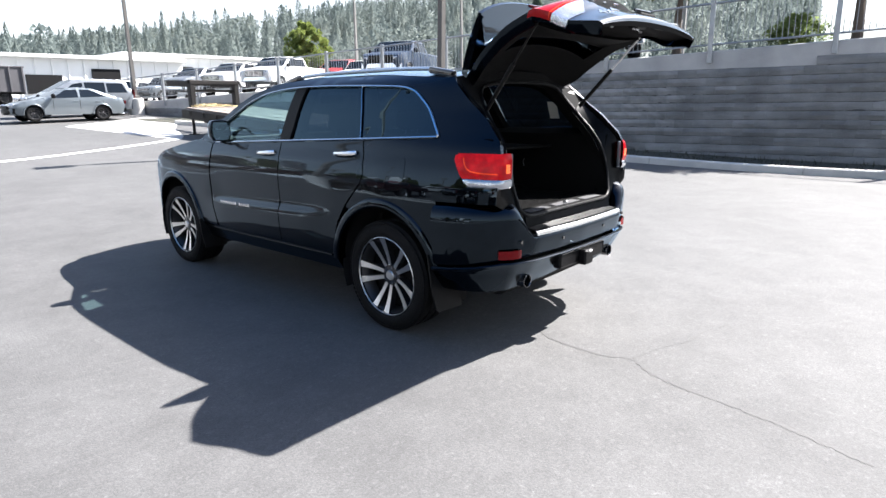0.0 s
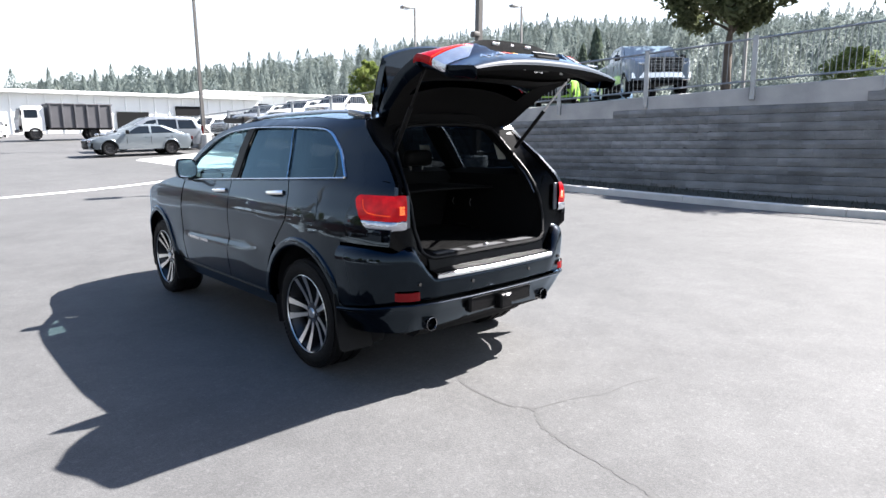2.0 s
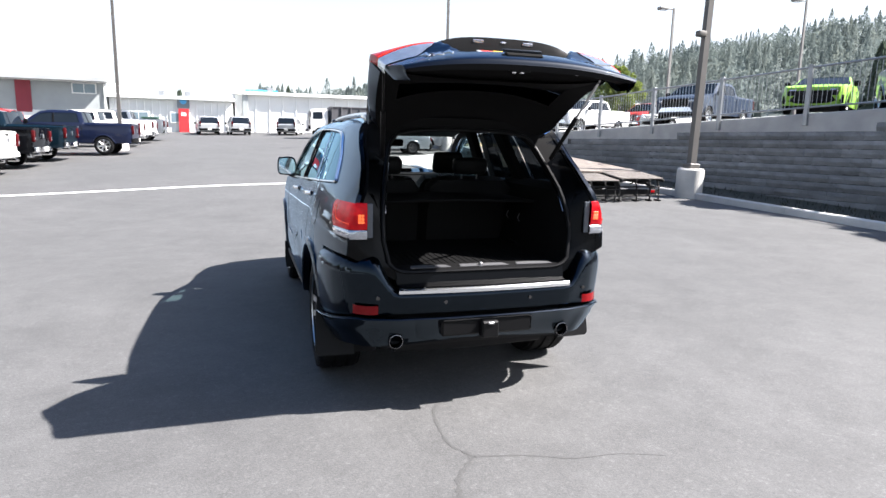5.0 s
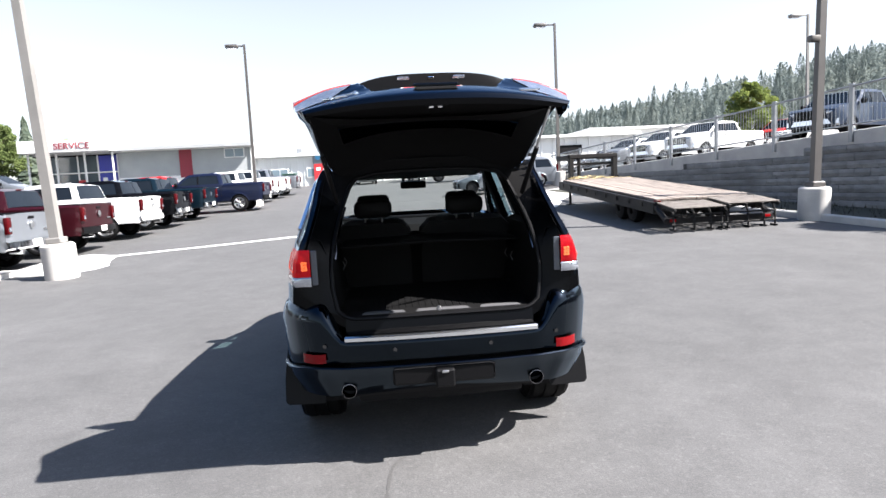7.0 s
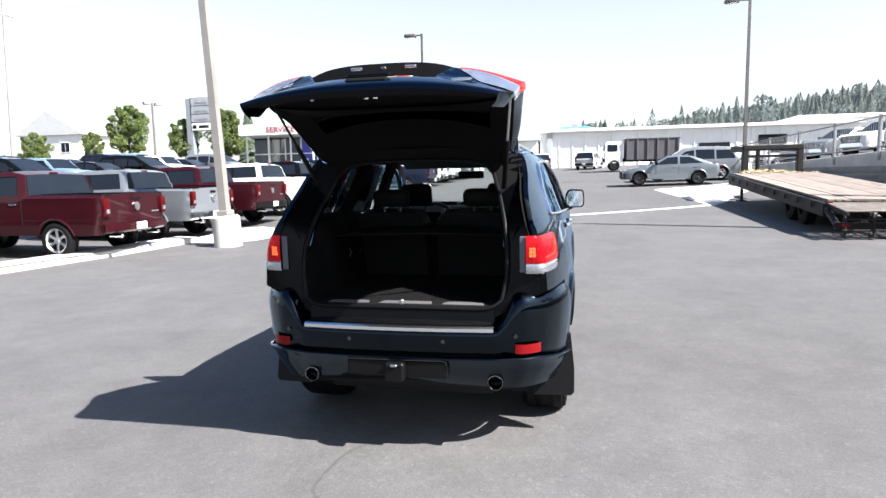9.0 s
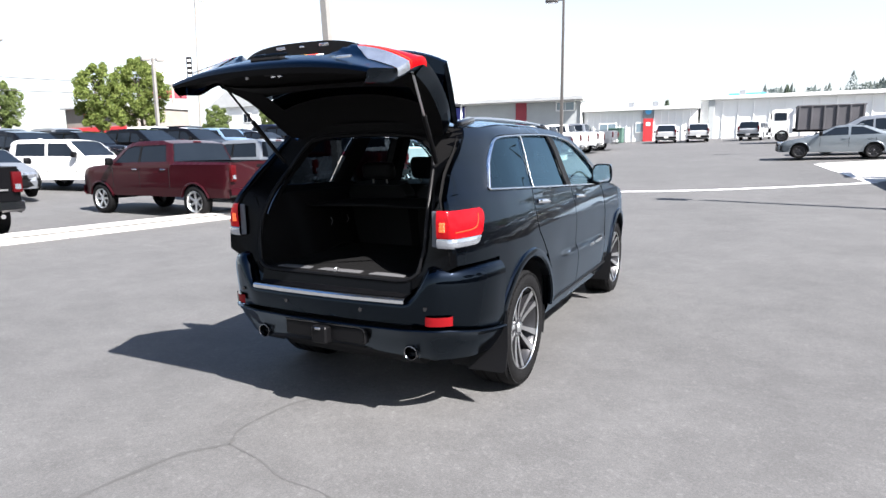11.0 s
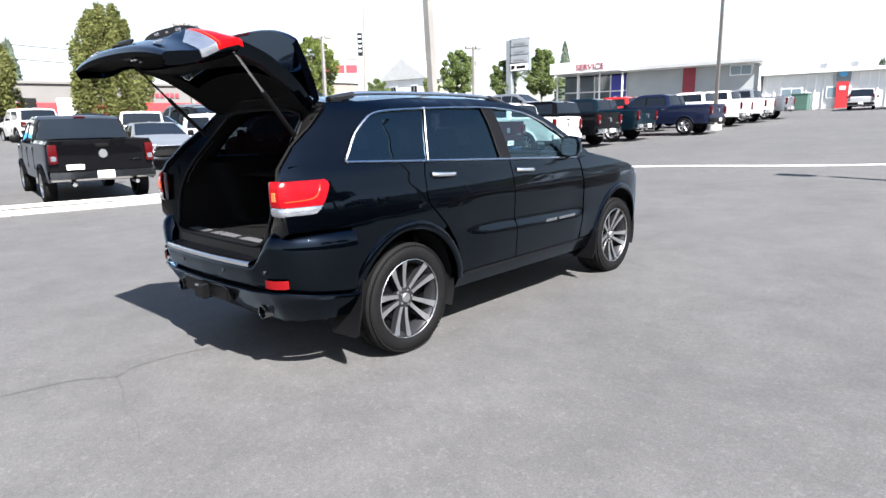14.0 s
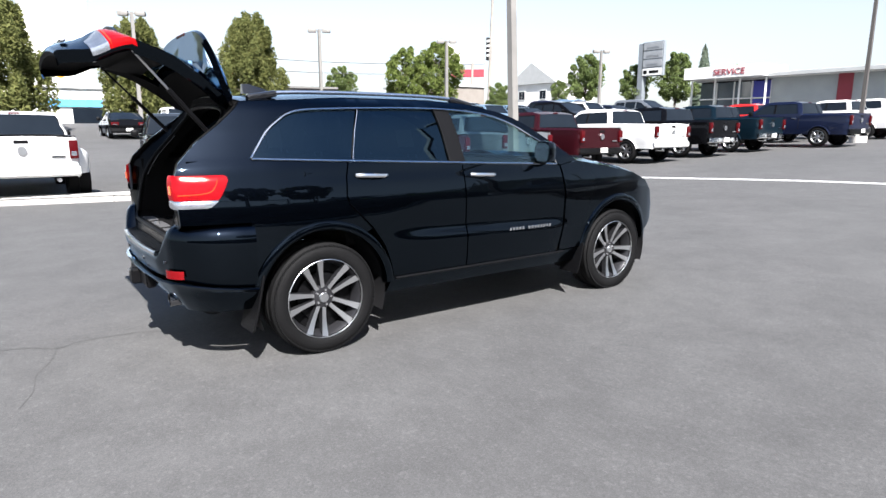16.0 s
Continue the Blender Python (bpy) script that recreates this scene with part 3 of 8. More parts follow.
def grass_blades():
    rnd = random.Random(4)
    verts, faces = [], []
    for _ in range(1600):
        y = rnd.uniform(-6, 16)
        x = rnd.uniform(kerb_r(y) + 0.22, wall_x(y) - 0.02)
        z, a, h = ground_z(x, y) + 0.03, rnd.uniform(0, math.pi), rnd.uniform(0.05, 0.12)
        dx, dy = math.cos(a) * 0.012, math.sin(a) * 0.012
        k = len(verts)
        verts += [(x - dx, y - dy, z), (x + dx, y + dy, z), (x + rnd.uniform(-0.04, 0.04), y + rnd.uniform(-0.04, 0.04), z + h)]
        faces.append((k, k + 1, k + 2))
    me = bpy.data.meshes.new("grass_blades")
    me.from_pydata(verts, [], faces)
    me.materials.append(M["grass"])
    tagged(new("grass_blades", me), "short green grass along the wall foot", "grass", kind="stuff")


grass_blades()
WALL_TURN = math.degrees(math.atan(0.132))


def retaining_wall():
    """Stepped wall of split-faced blocks with a sloping concrete cap; u runs along it from y = 0."""
    base = thing("wall_retaining", "dark weathered split-faced concrete block retaining wall with concrete cap", "retaining wall", pose(wall_x(0), 0, 0, 0, 0, WALL_TURN), kind="structure")
    U0, U1, H, L = -9.2, 34.5, 0.2, 0.46
    cosw = math.cos(radians(WALL_TURN))

    def ground_at(u):
        return ground_z(wall_x(u * cosw), u * cosw)

    def top_at(u):
        return math.floor((upper_z(u * cosw) - 0.30 + 0.001) / H) * H

    core = bmesh.new()
    n = int((U1 - U0) / L)
    for i in range(n):
        u = U0 + i * L
        t = top_at(u + L / 2)
        box((0.13, u + L / 2, t / 2 - 0.2), (0.235, L, t + 0.4), bm=core)
    part("wall_core", core, "mortar", base)

    def split_block(rn, dx, u, z, bm=None):
        """A block with a broken face: corners set back, the middle bulging unevenly."""
        bm = bm or bmesh.new()
        vs = {}
        for i in range(4):
            for j in range(3):
                x = dx + (rn.uniform(-0.004, 0.014) if j in (0, 2) else rn.uniform(-0.032, -0.006))
                vs[i, j] = bm.verts.new((x, u + (0.0008, 0.16, 0.31, L - 0.0008)[i] + (0 if i in (0, 3) else rn.uniform(-0.03, 0.03)), z + (0.006, 0.10, H - 0.006)[j] + rn.uniform(-0.005, 0.005)))
        back = [bm.verts.new((0.1, u + a, z + b)) for a, b in ((0.003, 0.004), (L - 0.003, 0.004), (L - 0.003, H - 0.005), (0.003, H - 0.005))]
        for i in range(3):
            for j in range(2):
                bm.faces.new((vs[i, j], vs[i, j + 1], vs[i + 1, j + 1], vs[i + 1, j]))
        bm.faces.new([vs[i, 2] for i in range(4)] + [back[2], back[3]])
        bm.faces.new([vs[i, 0] for i in (3, 2, 1, 0)] + [back[0], back[1]])
        bm.faces.new([vs[0, 0], vs[0, 1], vs[0, 2], back[3], back[0]][::-1])
        bm.faces.new([vs[3, 0], vs[3, 1], vs[3, 2], back[2], back[1]])
        return bm

    near, far = [], []
    for c in range(0, 14):
        off = 0.0 if c % 2 else L / 2
        for i in range(n):
            u = U0 + i * L + off
            z = c * H
            if z + H > top_at(u + L / 2) + 0.01 or z + H < ground_at(u) - 0.05:
                continue
            (near if 3.2 < u < 13 and z > 0.6 else far).append((u, z))
    near, far = near[:300], far + near[300:]
    shapes = []
    rnd = random.Random(2)
    for k in range(7):
        bm = split_block(rnd, 0.0, 0.0, 0.0)
        me = bpy.data.meshes.new("block")
        bm.to_mesh(me)
        bm.free()
        me.materials.append(M["block"])
        shapes.append(me)
    bm = bmesh.new()
    for u, z in far:
        split_block(rnd, rnd.uniform(-0.012, 0.004), u, z, bm)
    part("wall_blocks", bm, M["blockfar"], base, kind="stuff")
    # sloping cap
    rings = []
    for u in np.arange(U0, U1 + 0.1, 1.3):
        zt = upper_z(u * cosw)
        zb = zt - 0.62
        rings.append([(0.03, u, zb), (0.03, u, zt - 0.02), (0.06, u, zt), (0.34, u, zt), (0.34, u, zb)])
    part("cap", loft(rings), "cap", base, "pale stained concrete cap")
    # fence
    fence = thing("fence", "galvanised steel picket fence on the wall cap", "fence", pose(wall_x(0), 0, 0, 0, 0, WALL_TURN))
    posts = [0.15 + 2.58 * k for k in range(-3, 13)]
    for u in posts:
        zt = upper_z(u * cosw)
        bm = box((0.0, u, zt + 0.42), (0.075, 0.11, 1.42), 0.008)
        box((0.0, u, zt + 1.14), (0.09, 0.125, 0.025), 0.004, bm=bm)
        part("post", bm, "galv", fence)
    for a, b in zip(posts, posts[1:]):
        za, zb = upper_z(a * cosw), upper_z(b * cosw)
        for h, r in ((1.08, 0.026), (0.14, 0.022)):
            part("rail", tube([(0.0, a, za + h), (0.0, b, zb + h)], r, 8), "galv", fence)
    for a, b in zip(posts[1:14], posts[2:15]):
        for k in range(1, 22):
            u = a + (b - a) * k / 22
            zt = upper_z(u * cosw)
            part("picket", cyl((0, u, zt + 0.14), (0, u, zt + 1.08), 0.007, n=5), "galv", fence)
    # the blocks nearest to the walk, each a piece of its own
    return base, near, shapes




def streaked(m):
    """Weather stains drawn out along the courses."""
    n, l = m.node_tree.nodes, m.node_tree.links
    g, mp, t, r, h = (n.new("ShaderNode" + k) for k in ("NewGeometry", "Mapping", "TexNoise", "MapRange", "HueSaturation"))
    mp.inputs["Scale"].default_value = (0.30, 0.30, 1.5)
    t.inputs["Scale"].default_value, t.inputs["Detail"].default_value, t.inputs["Roughness"].default_value = 1.6, 7, 0.62
    r.inputs["From Min"].default_value, r.inputs["From Max"].default_value = 0.33, 0.70
    r.inputs["To Min"].default_value, r.inputs["To Max"].default_value = 0.66, 1.30
    l.new(g.outputs["Position"], mp.inputs["Vector"])
    l.new(mp.outputs[0], t.inputs["Vector"])
    l.new(t.outputs[0], r.inputs["Value"])
    b = n["Principled BSDF"]
    l.new(b.inputs["Base Color"].links[0].from_socket, h.inputs["Color"])
    l.new(r.outputs[0], h.inputs["Value"])
    l.new(h.outputs[0], b.inputs["Base Color"])
    return m


streaked(M["block"])
M["blockfar"] = streaked(surf("split_block_run", (0.215, 0.218, 0.222), (0.122, 0.124, 0.127), rough=0.95, big=1.6, fine=38, bump=1.0))
nfar = M["blockfar"].node_tree
hs = nfar.nodes.new("ShaderNodeHueSaturation")
geo, mrf = nfar.nodes.new("ShaderNodeNewGeometry"), nfar.nodes.new("ShaderNodeMapRange")
mrf.inputs["To Min"].default_value, mrf.inputs["To Max"].default_value = 0.91, 1.09
nfar.links.new(geo.outputs["Random Per Island"], mrf.inputs["Value"])
nfar.links.new(mrf.outputs[0], hs.inputs["Value"])
src = nfar.nodes["Principled BSDF"].inputs["Base Color"].links[0].from_socket
nfar.links.new(src, hs.inputs["Color"])
nfar.links.new(hs.outputs[0], nfar.nodes["Principled BSDF"].inputs["Base Color"])
WALL, NEAR_BLOCKS, BLOCK_MESHES = retaining_wall()


# ---- lamp poles ----
def lamp_pole(name, x, y, z, height, head, label, arm=0.55, base_h=0.7, base_r=0.33, r=(0.085, 0.055), mat="pole", twin=False, square=True, heads=True, head_h=0.17, lean=(0.0, 0.0)):
    """Concrete footing, tapering pole, arm and a flat lamp head; head is the way that the arm points."""
    p = thing(name, label, "street lamp", pose(x, y, z, -lean[1], lean[0], 0))
    if base_h:
        bm = lathe([(0.0, -0.3), (base_r, -0.3), (base_r, base_h - 0.04), (base_r - 0.04, base_h), (0.0, base_h)], pose(0, 0, 0, 0, -90, 0), 24)
        part("footing", bm, "concrete", p, "round pale concrete footing")
        part("base_cover", box((0, 0, base_h + 0.06), (0.30, 0.30, 0.12), 0.02), mat, p)
    n = 4 if square else 14
    rings = []
    for k in range(9):
        f = k / 8
        rr = (r[0] + (r[1] - r[0]) * f) * (1.3 if square else 1)
        rings.append([(rr * math.cos(2 * math.pi * (j + 0.5) / n), rr * math.sin(2 * math.pi * (j + 0.5) / n), base_h + (height - base_h) * f) for j in range(n)])
    part("pole", loft(rings), mat, p)
    if heads:
        for s in (1, -1) if twin else (1,):
            h = Vector((head[0], head[1], 0)).normalized() * s
            a = math.atan2(h.y, h.x)
            part("arm", box(h * (arm / 2) + Vector((0, 0, height - 0.07)), (arm, 0.05, 0.07), 0.008, Euler((0, 0, a)).to_matrix()), mat, p)
            bm = box(h * (arm + 0.22) + Vector((0, 0, height - 0.08)), (0.62, 0.36, head_h), 0.05, Euler((0, 0, a)).to_matrix(), seg=2)
            hd = part("lamp_head", bm, mat, p)
            part("lens", box(h * (arm + 0.22) + Vector((0, 0, height - 0.087 - head_h / 2)), (0.46, 0.26, 0.02), 0.004, Euler((0, 0, a)).to_matrix()), "clear", hd)
    return p


pp = lamp_pole("lamp_pole", 9.1, 8.58, ground_z(9.1, 8.58), 9.0, (-1, 0.2), "tall brown lamp pole on a round concrete footing by the kerb", base_h=0.72, r=(0.088, 0.066), mat="poledark", base_r=0.32, lean=(1.0, -0.8))
fl = part("floodlight", box((-0.22, -0.1, 3.85), (0.22, 0.16, 0.14), 0.03, seg=2), "bronze", pp, "small dark floodlight on a bracket")
part("bracket", cyl((0, 0, 3.8), (-0.14, -0.07, 3.83), 0.02, n=8), "bronze", fl)
lamp_pole("lamp_pole", -6.77, 8.6, ground_z(-6.77, 8.6), 9.0, (-1, 0), "tall grey lamp pole on a round white concrete footing", base_h=0.70, r=(0.10, 0.07), base_r=0.31, lean=(-2.0, -1.2))
lamp_pole("lamp_pole", 8.75, 27.4, ground_z(8.75, 27.4), 8.2, (-1, 0), "tall brown lamp pole on a concrete footing far across the lot", base_h=0.75, mat="poledark")
lamp_pole("lamp_pole", -6.95, 28.6, ground_z(-6.95, 28.6), 8.15, (-1, 0), "tall grey lamp pole beside the parked pickups", base_h=0.75, arm=0.4, mat="poledark")
lamp_pole("lamp_pole", 23.4, 28.8, lot_z(23.4, 28.8), 7.4, (-1, 0), "lamp pole on the raised lot", base_h=0.5)
lamp_pole("lamp_pole", 30.5, 26.0, lot_z(30.5, 26), 7.6, (-1, 0), "lamp pole on the raised lot", base_h=0.5)
lamp_pole("lamp_pole", 25.5, 8.6, lot_z(25.5, 8.6), 11.0, (1, 0), "slim tall pole on the raised lot", base_h=0, r=(0.07, 0.05), heads=False)
for x, y, zt in ((-40.5, 6.3, 8.6), (-40.0, 18.9, 8.6), (-39.4, 30.2, 8.6), (-36.2, 46.0, 8.6)):
    z = ground_z(x, y)
    lamp_pole("lamp_pole", x, y, z, zt - z, (0.5, 1), "grey lamp pole with two flat heads at the street", base_h=0.6, twin=True, arm=0.3, r=(0.13, 0.10), head_h=0.30)


# ---- trailer ----
def trailer():
    """Gooseneck flatbed: plank deck, steel sides, tandem wheels, folded rear ramps."""
    z = ground_z(6.9, 12.0)
    t = thing("flatbed_trailer", "long gooseneck flatbed trailer with weathered plank deck and folded steel ramps", "trailer", pose(5.55, 8.9, 0, 0, 0, 0))
    W, L = 2.5, 7.3
    z0, z1 = 0.94, 1.44

    def dz(y):
        return z0 + (z1 - z0) * y / L

    tilt = Euler((math.atan((z1 - z0) / L), 0, 0)).to_matrix()
    for x in (0.06, W - 0.06):
        part("side_beam", box((x, L / 2, dz(L / 2) - 0.17), (0.10, L + 0.1, 0.26), 0.01, tilt), "blacksteel", t)
    for x in (0.75, 1.75):
        part("main_beam", box((x, L / 2, dz(L / 2) - 0.30), (0.12, L, 0.34), 0.01, tilt), "blacksteel", t)
    rnd = random.Random(8)
    n = 17
    for k in range(n):
        w = (W - 0.24) / n
        bm = box((0.12 + w * (k + 0.5), L / 2, dz(L / 2) + rnd.uniform(-0.006, 0.004)), (w - 0.010, L - 0.04 - rnd.uniform(0, 0.05), 0.045), 0.004, tilt)
        part("plank", bm, "wood", t)
    for k in range(9):
        part("stake_pocket", box((-0.02, 0.5 + k * 0.78, dz(0.5 + k * 0.78) - 0.12), (0.03, 0.06, 0.12), 0.006), "blacksteel", t)
    # tail and folded ramps
    zb = ground_z(6.9, 8.4)
    for x in (0.08, W - 0.08):
        part("tail_beam", tube([(x, 0.05, z0 - 0.12), (x, -0.15, z0 - 0.22), (x, -0.55, zb + 0.22)], 0.06, 6), "blacksteel", t)
    part("tail_bar", box((W / 2, -0.52, zb + 0.2), (W - 0.1, 0.10, 0.14), 0.01), "blacksteel", t)
    for c, up in ((0.66, -0.09), (1.84, -0.04)):
        r = thing("ramp", "", "")
        r.parent = t
        r.name = "ramp"
        lay = Euler((radians(7), 0, 0)).to_matrix()
        for x in (-0.54, -0.18, 0.18, 0.54):
            part("ramp_rail", box((c + x, -0.18, z0 - 0.035 + up), (0.045, 1.40, 0.06), 0.006, lay), "blacksteel", r)
        for k in range(11):
            yy = -0.80 + 0.125 * k
            part("ramp_slat", box((c, yy, z0 + 0.012 + up + (yy + 0.18) * math.tan(radians(7))), (1.14, 0.070, 0.025), 0.005, lay), "rampsteel", r)
        for x in (-0.52, -0.06, 0.30, 0.54):
            part("ramp_leg", tube([(c + x, -0.62, z0 - 0.08 + up), (c + x, -0.72, zb + 0.34), (c + x, -0.74, zb + 0.02)], 0.020, 6), "blacksteel", r)
            part("ramp_foot", box((c + x, -0.70, zb + 0.03), (0.05, 0.22, 0.04), 0.008), "blacksteel", r)
            part("ramp_brace", tube([(c + x, -0.50, z0 - 0.12 + up), (c + x, -0.10, zb + 0.42), (c + x, 0.10, z0 - 0.30)], 0.015, 6), "blacksteel", r)
        for yy, zz in ((-0.72, 0.34), (-0.74, 0.14), (-0.35, 0.46)):
            part("ramp_bar", box((c, yy, zb + zz), (1.14, 0.03, 0.035), 0.006), "blacksteel", r)
    for x in (0.2, W - 0.2):
        part("tail_lamp", box((x, -0.585, zb + 0.22), (0.14, 0.03, 0.06), 0.008), "red", t)
    # wheels
    for y in (1.6, 2.42):
        for x in (0.30, W - 0.30):
            zg = ground_z(5.55 + x, 8.9 + y)
            w = part("wheel", lathe([(0.14, -0.12), (0.21, -0.12), (0.315, -0.10), (0.34, -0.06), (0.34, 0.06), (0.315, 0.10), (0.21, 0.12), (0.14, 0.12)], pose(x, y, zg + 0.34), 28), "rubber", t)
            part("rim", lathe([(0.0, -0.05), (0.09, -0.07), (0.10, -0.03), (0.17, -0.02), (0.205, -0.115), (0.21, -0.09), (0.21, 0.09), (0.17, 0.03), (0.0, 0.04)], pose(x, y, zg + 0.34), 20), "blacksteel", w)
    part("axle", cyl((0.1, 1.6, 0.75), (W - 0.1, 1.6, 0.75), 0.05), "blacksteel", t)
    part("axle", cyl((0.1, 2.42, 0.78), (W - 0.1, 2.42, 0.78), 0.05), "blacksteel", t)
    # gooseneck
    yn = L + 0.25
    for x in (0.50, 2.02):
        part("neck_upright", box((x, yn, z1 + 0.38), (0.16, 0.22, 0.95), 0.015), "blacksteel", t)
        part("neck_beam", box((x, yn + 0.75, z1 + 0.76), (0.14, 1.6, 0.18), 0.015, Euler((radians(2), 0, 0)).to_matrix()), "blacksteel", t)
    part("neck_bar", box((1.26, yn - 0.02, z1 + 0.78), (1.68, 0.2, 0.14), 0.02), "blacksteel", t)
    part("neck_bar", box((1.26, yn, z1 + 0.52), (1.4, 0.1, 0.08), 0.01), "blacksteel", t)
    part("coupler", cyl((1.26, yn + 1.5, z1 + 0.8), (1.26, yn + 1.5, z1 + 0.1), 0.07), "blacksteel", t)
    part("neck_bar", box((1.26, yn + 1.5, z1 + 0.8), (1.6, 0.16, 0.14), 0.02), "blacksteel", t)
    for x in (0.42, 2.10):
        zg = ground_z(5.55 + x, 8.9 + yn - 0.2)
        part("jack_leg", cyl((x, yn - 0.1, zg + 0.03), (x, yn - 0.1, z1 + 0.1), 0.045), "blacksteel", t)
        part("jack_foot", box((x, yn - 0.1, zg + 0.015), (0.25, 0.25, 0.03), 0.005), "blacksteel", t)
    part("light_bar", box((0.1, -0.06, z0 - 0.02), (0.04, 0.3, 0.03), 0.004), "reflector", t)
    return t


trailer()


def straw():
    rnd = random.Random(5)
    verts, faces = [], []
    for _ in range(500):
        x, y = 5.55 + abs(rnd.gauss(0.9, 0.6)), 8.9 + 7.1 - abs(rnd.gauss(0, 0.3))
        if not 5.75 < x < 7.8:
            continue
        z = 1.06 + 0.4 * (y - 8.9) / 7.3 + 0.03 + rnd.uniform(0, 0.10) * max(0, 1 - abs(x - 6.4))
        a, l, e = rnd.uniform(0, 6.28), rnd.uniform(0.05, 0.13), rnd.uniform(-0.04, 0.05)
        k = len(verts)
        verts += [(x, y, z), (x + math.cos(a) * l, y + math.sin(a) * l, z + max(e, -0.01)), (x + math.cos(a) * l * 0.5 - 0.012 * math.sin(a), y + math.sin(a) * l * 0.5 + 0.012 * math.cos(a), z + 0.012)]
        faces.append((k, k + 1, k + 2))
    me = bpy.data.meshes.new("straw_litter")
    me.from_pydata(verts, [], faces)
    me.materials.append(M["straw"])
    tagged(new("straw_litter", me), "loose dry straw on the trailer deck", "straw", kind="stuff")


straw()


# ---- trees ----
def leaves(fill, count, size, seed, up=0.3):
    """fill(rnd) gives a place; each leaf clump is a bent pair of triangles."""
    rnd = random.Random(seed)
    verts, faces = [], []
    for _ in range(count):
        p = fill(rnd)
        if p is None:
            continue
        d = Vector((rnd.gauss(0, 1), rnd.gauss(0, 1), rnd.gauss(0, 1) + up)).normalized()
        s = d.orthogonal().normalized()
        s = (Matrix.Rotation(rnd.uniform(0, 6.28), 3, d) @ s) * size * rnd.uniform(0.6, 1.3)
        t = d.cross(s) * rnd.uniform(0.45, 0.8)
        k = len(verts)
        p = Vector(p)
        verts += [p - s, p - t * 0.6 + d * size * 0.12, p + s, p + t * 0.6 + d * size * 0.12]
        faces += [(k, k + 1, k + 2, k + 3)]
    me = bpy.data.meshes.new("crown")
    me.from_pydata([tuple(v) for v in verts], [], faces)
    return me


def tree(name, h, rad, z_low, kind, seed, label, leaf="leaf", count=2600, size=0.16):
    """A tree standing at the origin: tapered trunk with limbs and an uneven crown of clumps."""
    rnd = random.Random(seed)
    t = thing(name, label, "tree")
    bm = tube([(0, 0, -0.2), (0.02, 0.01, z_low * 0.6), (rnd.uniform(-0.1, 0.1), rnd.uniform(-0.1, 0.1), z_low + 0.25 * (h - z_low)), (rnd.uniform(-0.15, 0.15), rnd.uniform(-0.15, 0.15), h * 0.82)], [0.028 * h, 0.022 * h, 0.015 * h, 0.004 * h], 9)
    clumps = []
    many = 54 if kind == "oval" else 46
    for k in range(many):
        f = (k + 0.5) / many
        zz = z_low + (h - z_low) * f
        if kind == "oval":
            r = rad * 1.42 * (1 - 0.93 * f) ** 0.55 * (0.35 + f) ** 0.4
        else:
            r = rad * math.sin(math.pi * min(0.97, 0.14 + 0.82 * f)) ** 0.7
        a = k * 2.4 + rnd.uniform(-0.4, 0.4)
        q = r * rnd.uniform(0.35, 0.98)
        if kind == "oval":
            clumps.append((math.cos(a) * q, math.sin(a) * q, zz - 0.05 * h * f, rad * rnd.uniform(0.17, 0.27) * (1 - 0.3 * f)))
        else:
            clumps.append((math.cos(a) * q, math.sin(a) * q, zz, max(0.12 * rad, r * rnd.uniform(0.16, 0.36))))
        if k % 3 == 0 and f < 0.75:
            tube([(0, 0, zz - 0.14 * h * (0.6 + f)), (math.cos(a) * q * 0.4, math.sin(a) * q * 0.4, zz - 0.05 * h), (math.cos(a) * q, math.sin(a) * q, zz)], [0.009 * h, 0.006 * h, 0.002 * h], 5, bm=bm)
    part("trunk", bm, "bark", t)
    tall = 2.5 if kind == "oval" else 1.0

    def fill(rn):
        cx, cy, cz, cr = clumps[rn.randrange(len(clumps))]
        d = Vector((rn.gauss(0, 1), rn.gauss(0, 1), rn.gauss(0, 1))).normalized() * cr * rn.uniform(0.55, 1.05)
        return (cx + d.x, cy + d.y, cz + d.z * tall)

    me = leaves(fill, count, size, seed + 50)
    me.materials.append(M[leaf])
    c = new("crown", me)
    c.parent = t
    return t


def plant(proto, x, y, z, s=1.0, turn=0.0, label=""):
    o = copy_thing(proto, pose(x, y, z, 0, 0, turn) @ Matrix.Diagonal((s, s, s, 1)))
    o.matrix_basis = pose(x, y, z, 0, 0, turn) @ Matrix.Diagonal((s, s, s, 1))
    return tagged(o, label)


oval = tree("hornbeam_tree", 8.2, 2.6, 0.9, "oval", 3, "dense upright oval street tree with olive green leaves", "leafolive", 33000, 0.15)
oval.matrix_basis = pose(-45.2, 15.3, ground_z(-45.2, 15.3))
plant(oval, -42.8, 6.8, ground_z(-42.8, 6.8), 0.86, 70)
plant(oval, -40.0, -1.1, ground_z(-40.0, -1.1), 0.96, 160)
plant(oval, -38.8, -6.6, ground_z(-38.8, -6.6), 0.92, 220)
rnd_tree = tree("maple_tree", 6.2, 2.3, 1.5, "round", 9, "round-headed street tree with fresh green leaves", "leaf", 11000, 0.16)
rnd_tree.matrix_basis = pose(-46.4, 55.5, ground_z(-46.4, 55.5)) @ Matrix.Diagonal((1.02, 1.02, 1.02, 1))
plant(rnd_tree, -41.4, 58.0, ground_z(-41.4, 58), 0.82, 40)
plant(rnd_tree, -36.9, 59.2, ground_z(-36.9, 59.2), 1.0, 130)
bright = tree("ash_tree", 6.4, 2.4, 1.3, "round", 14, "leafy street tree with yellow-green leaves", "leafbright", 11000, 0.16)
bright.matrix_basis = pose(-48.0, 31.5, ground_z(-48, 31.5))
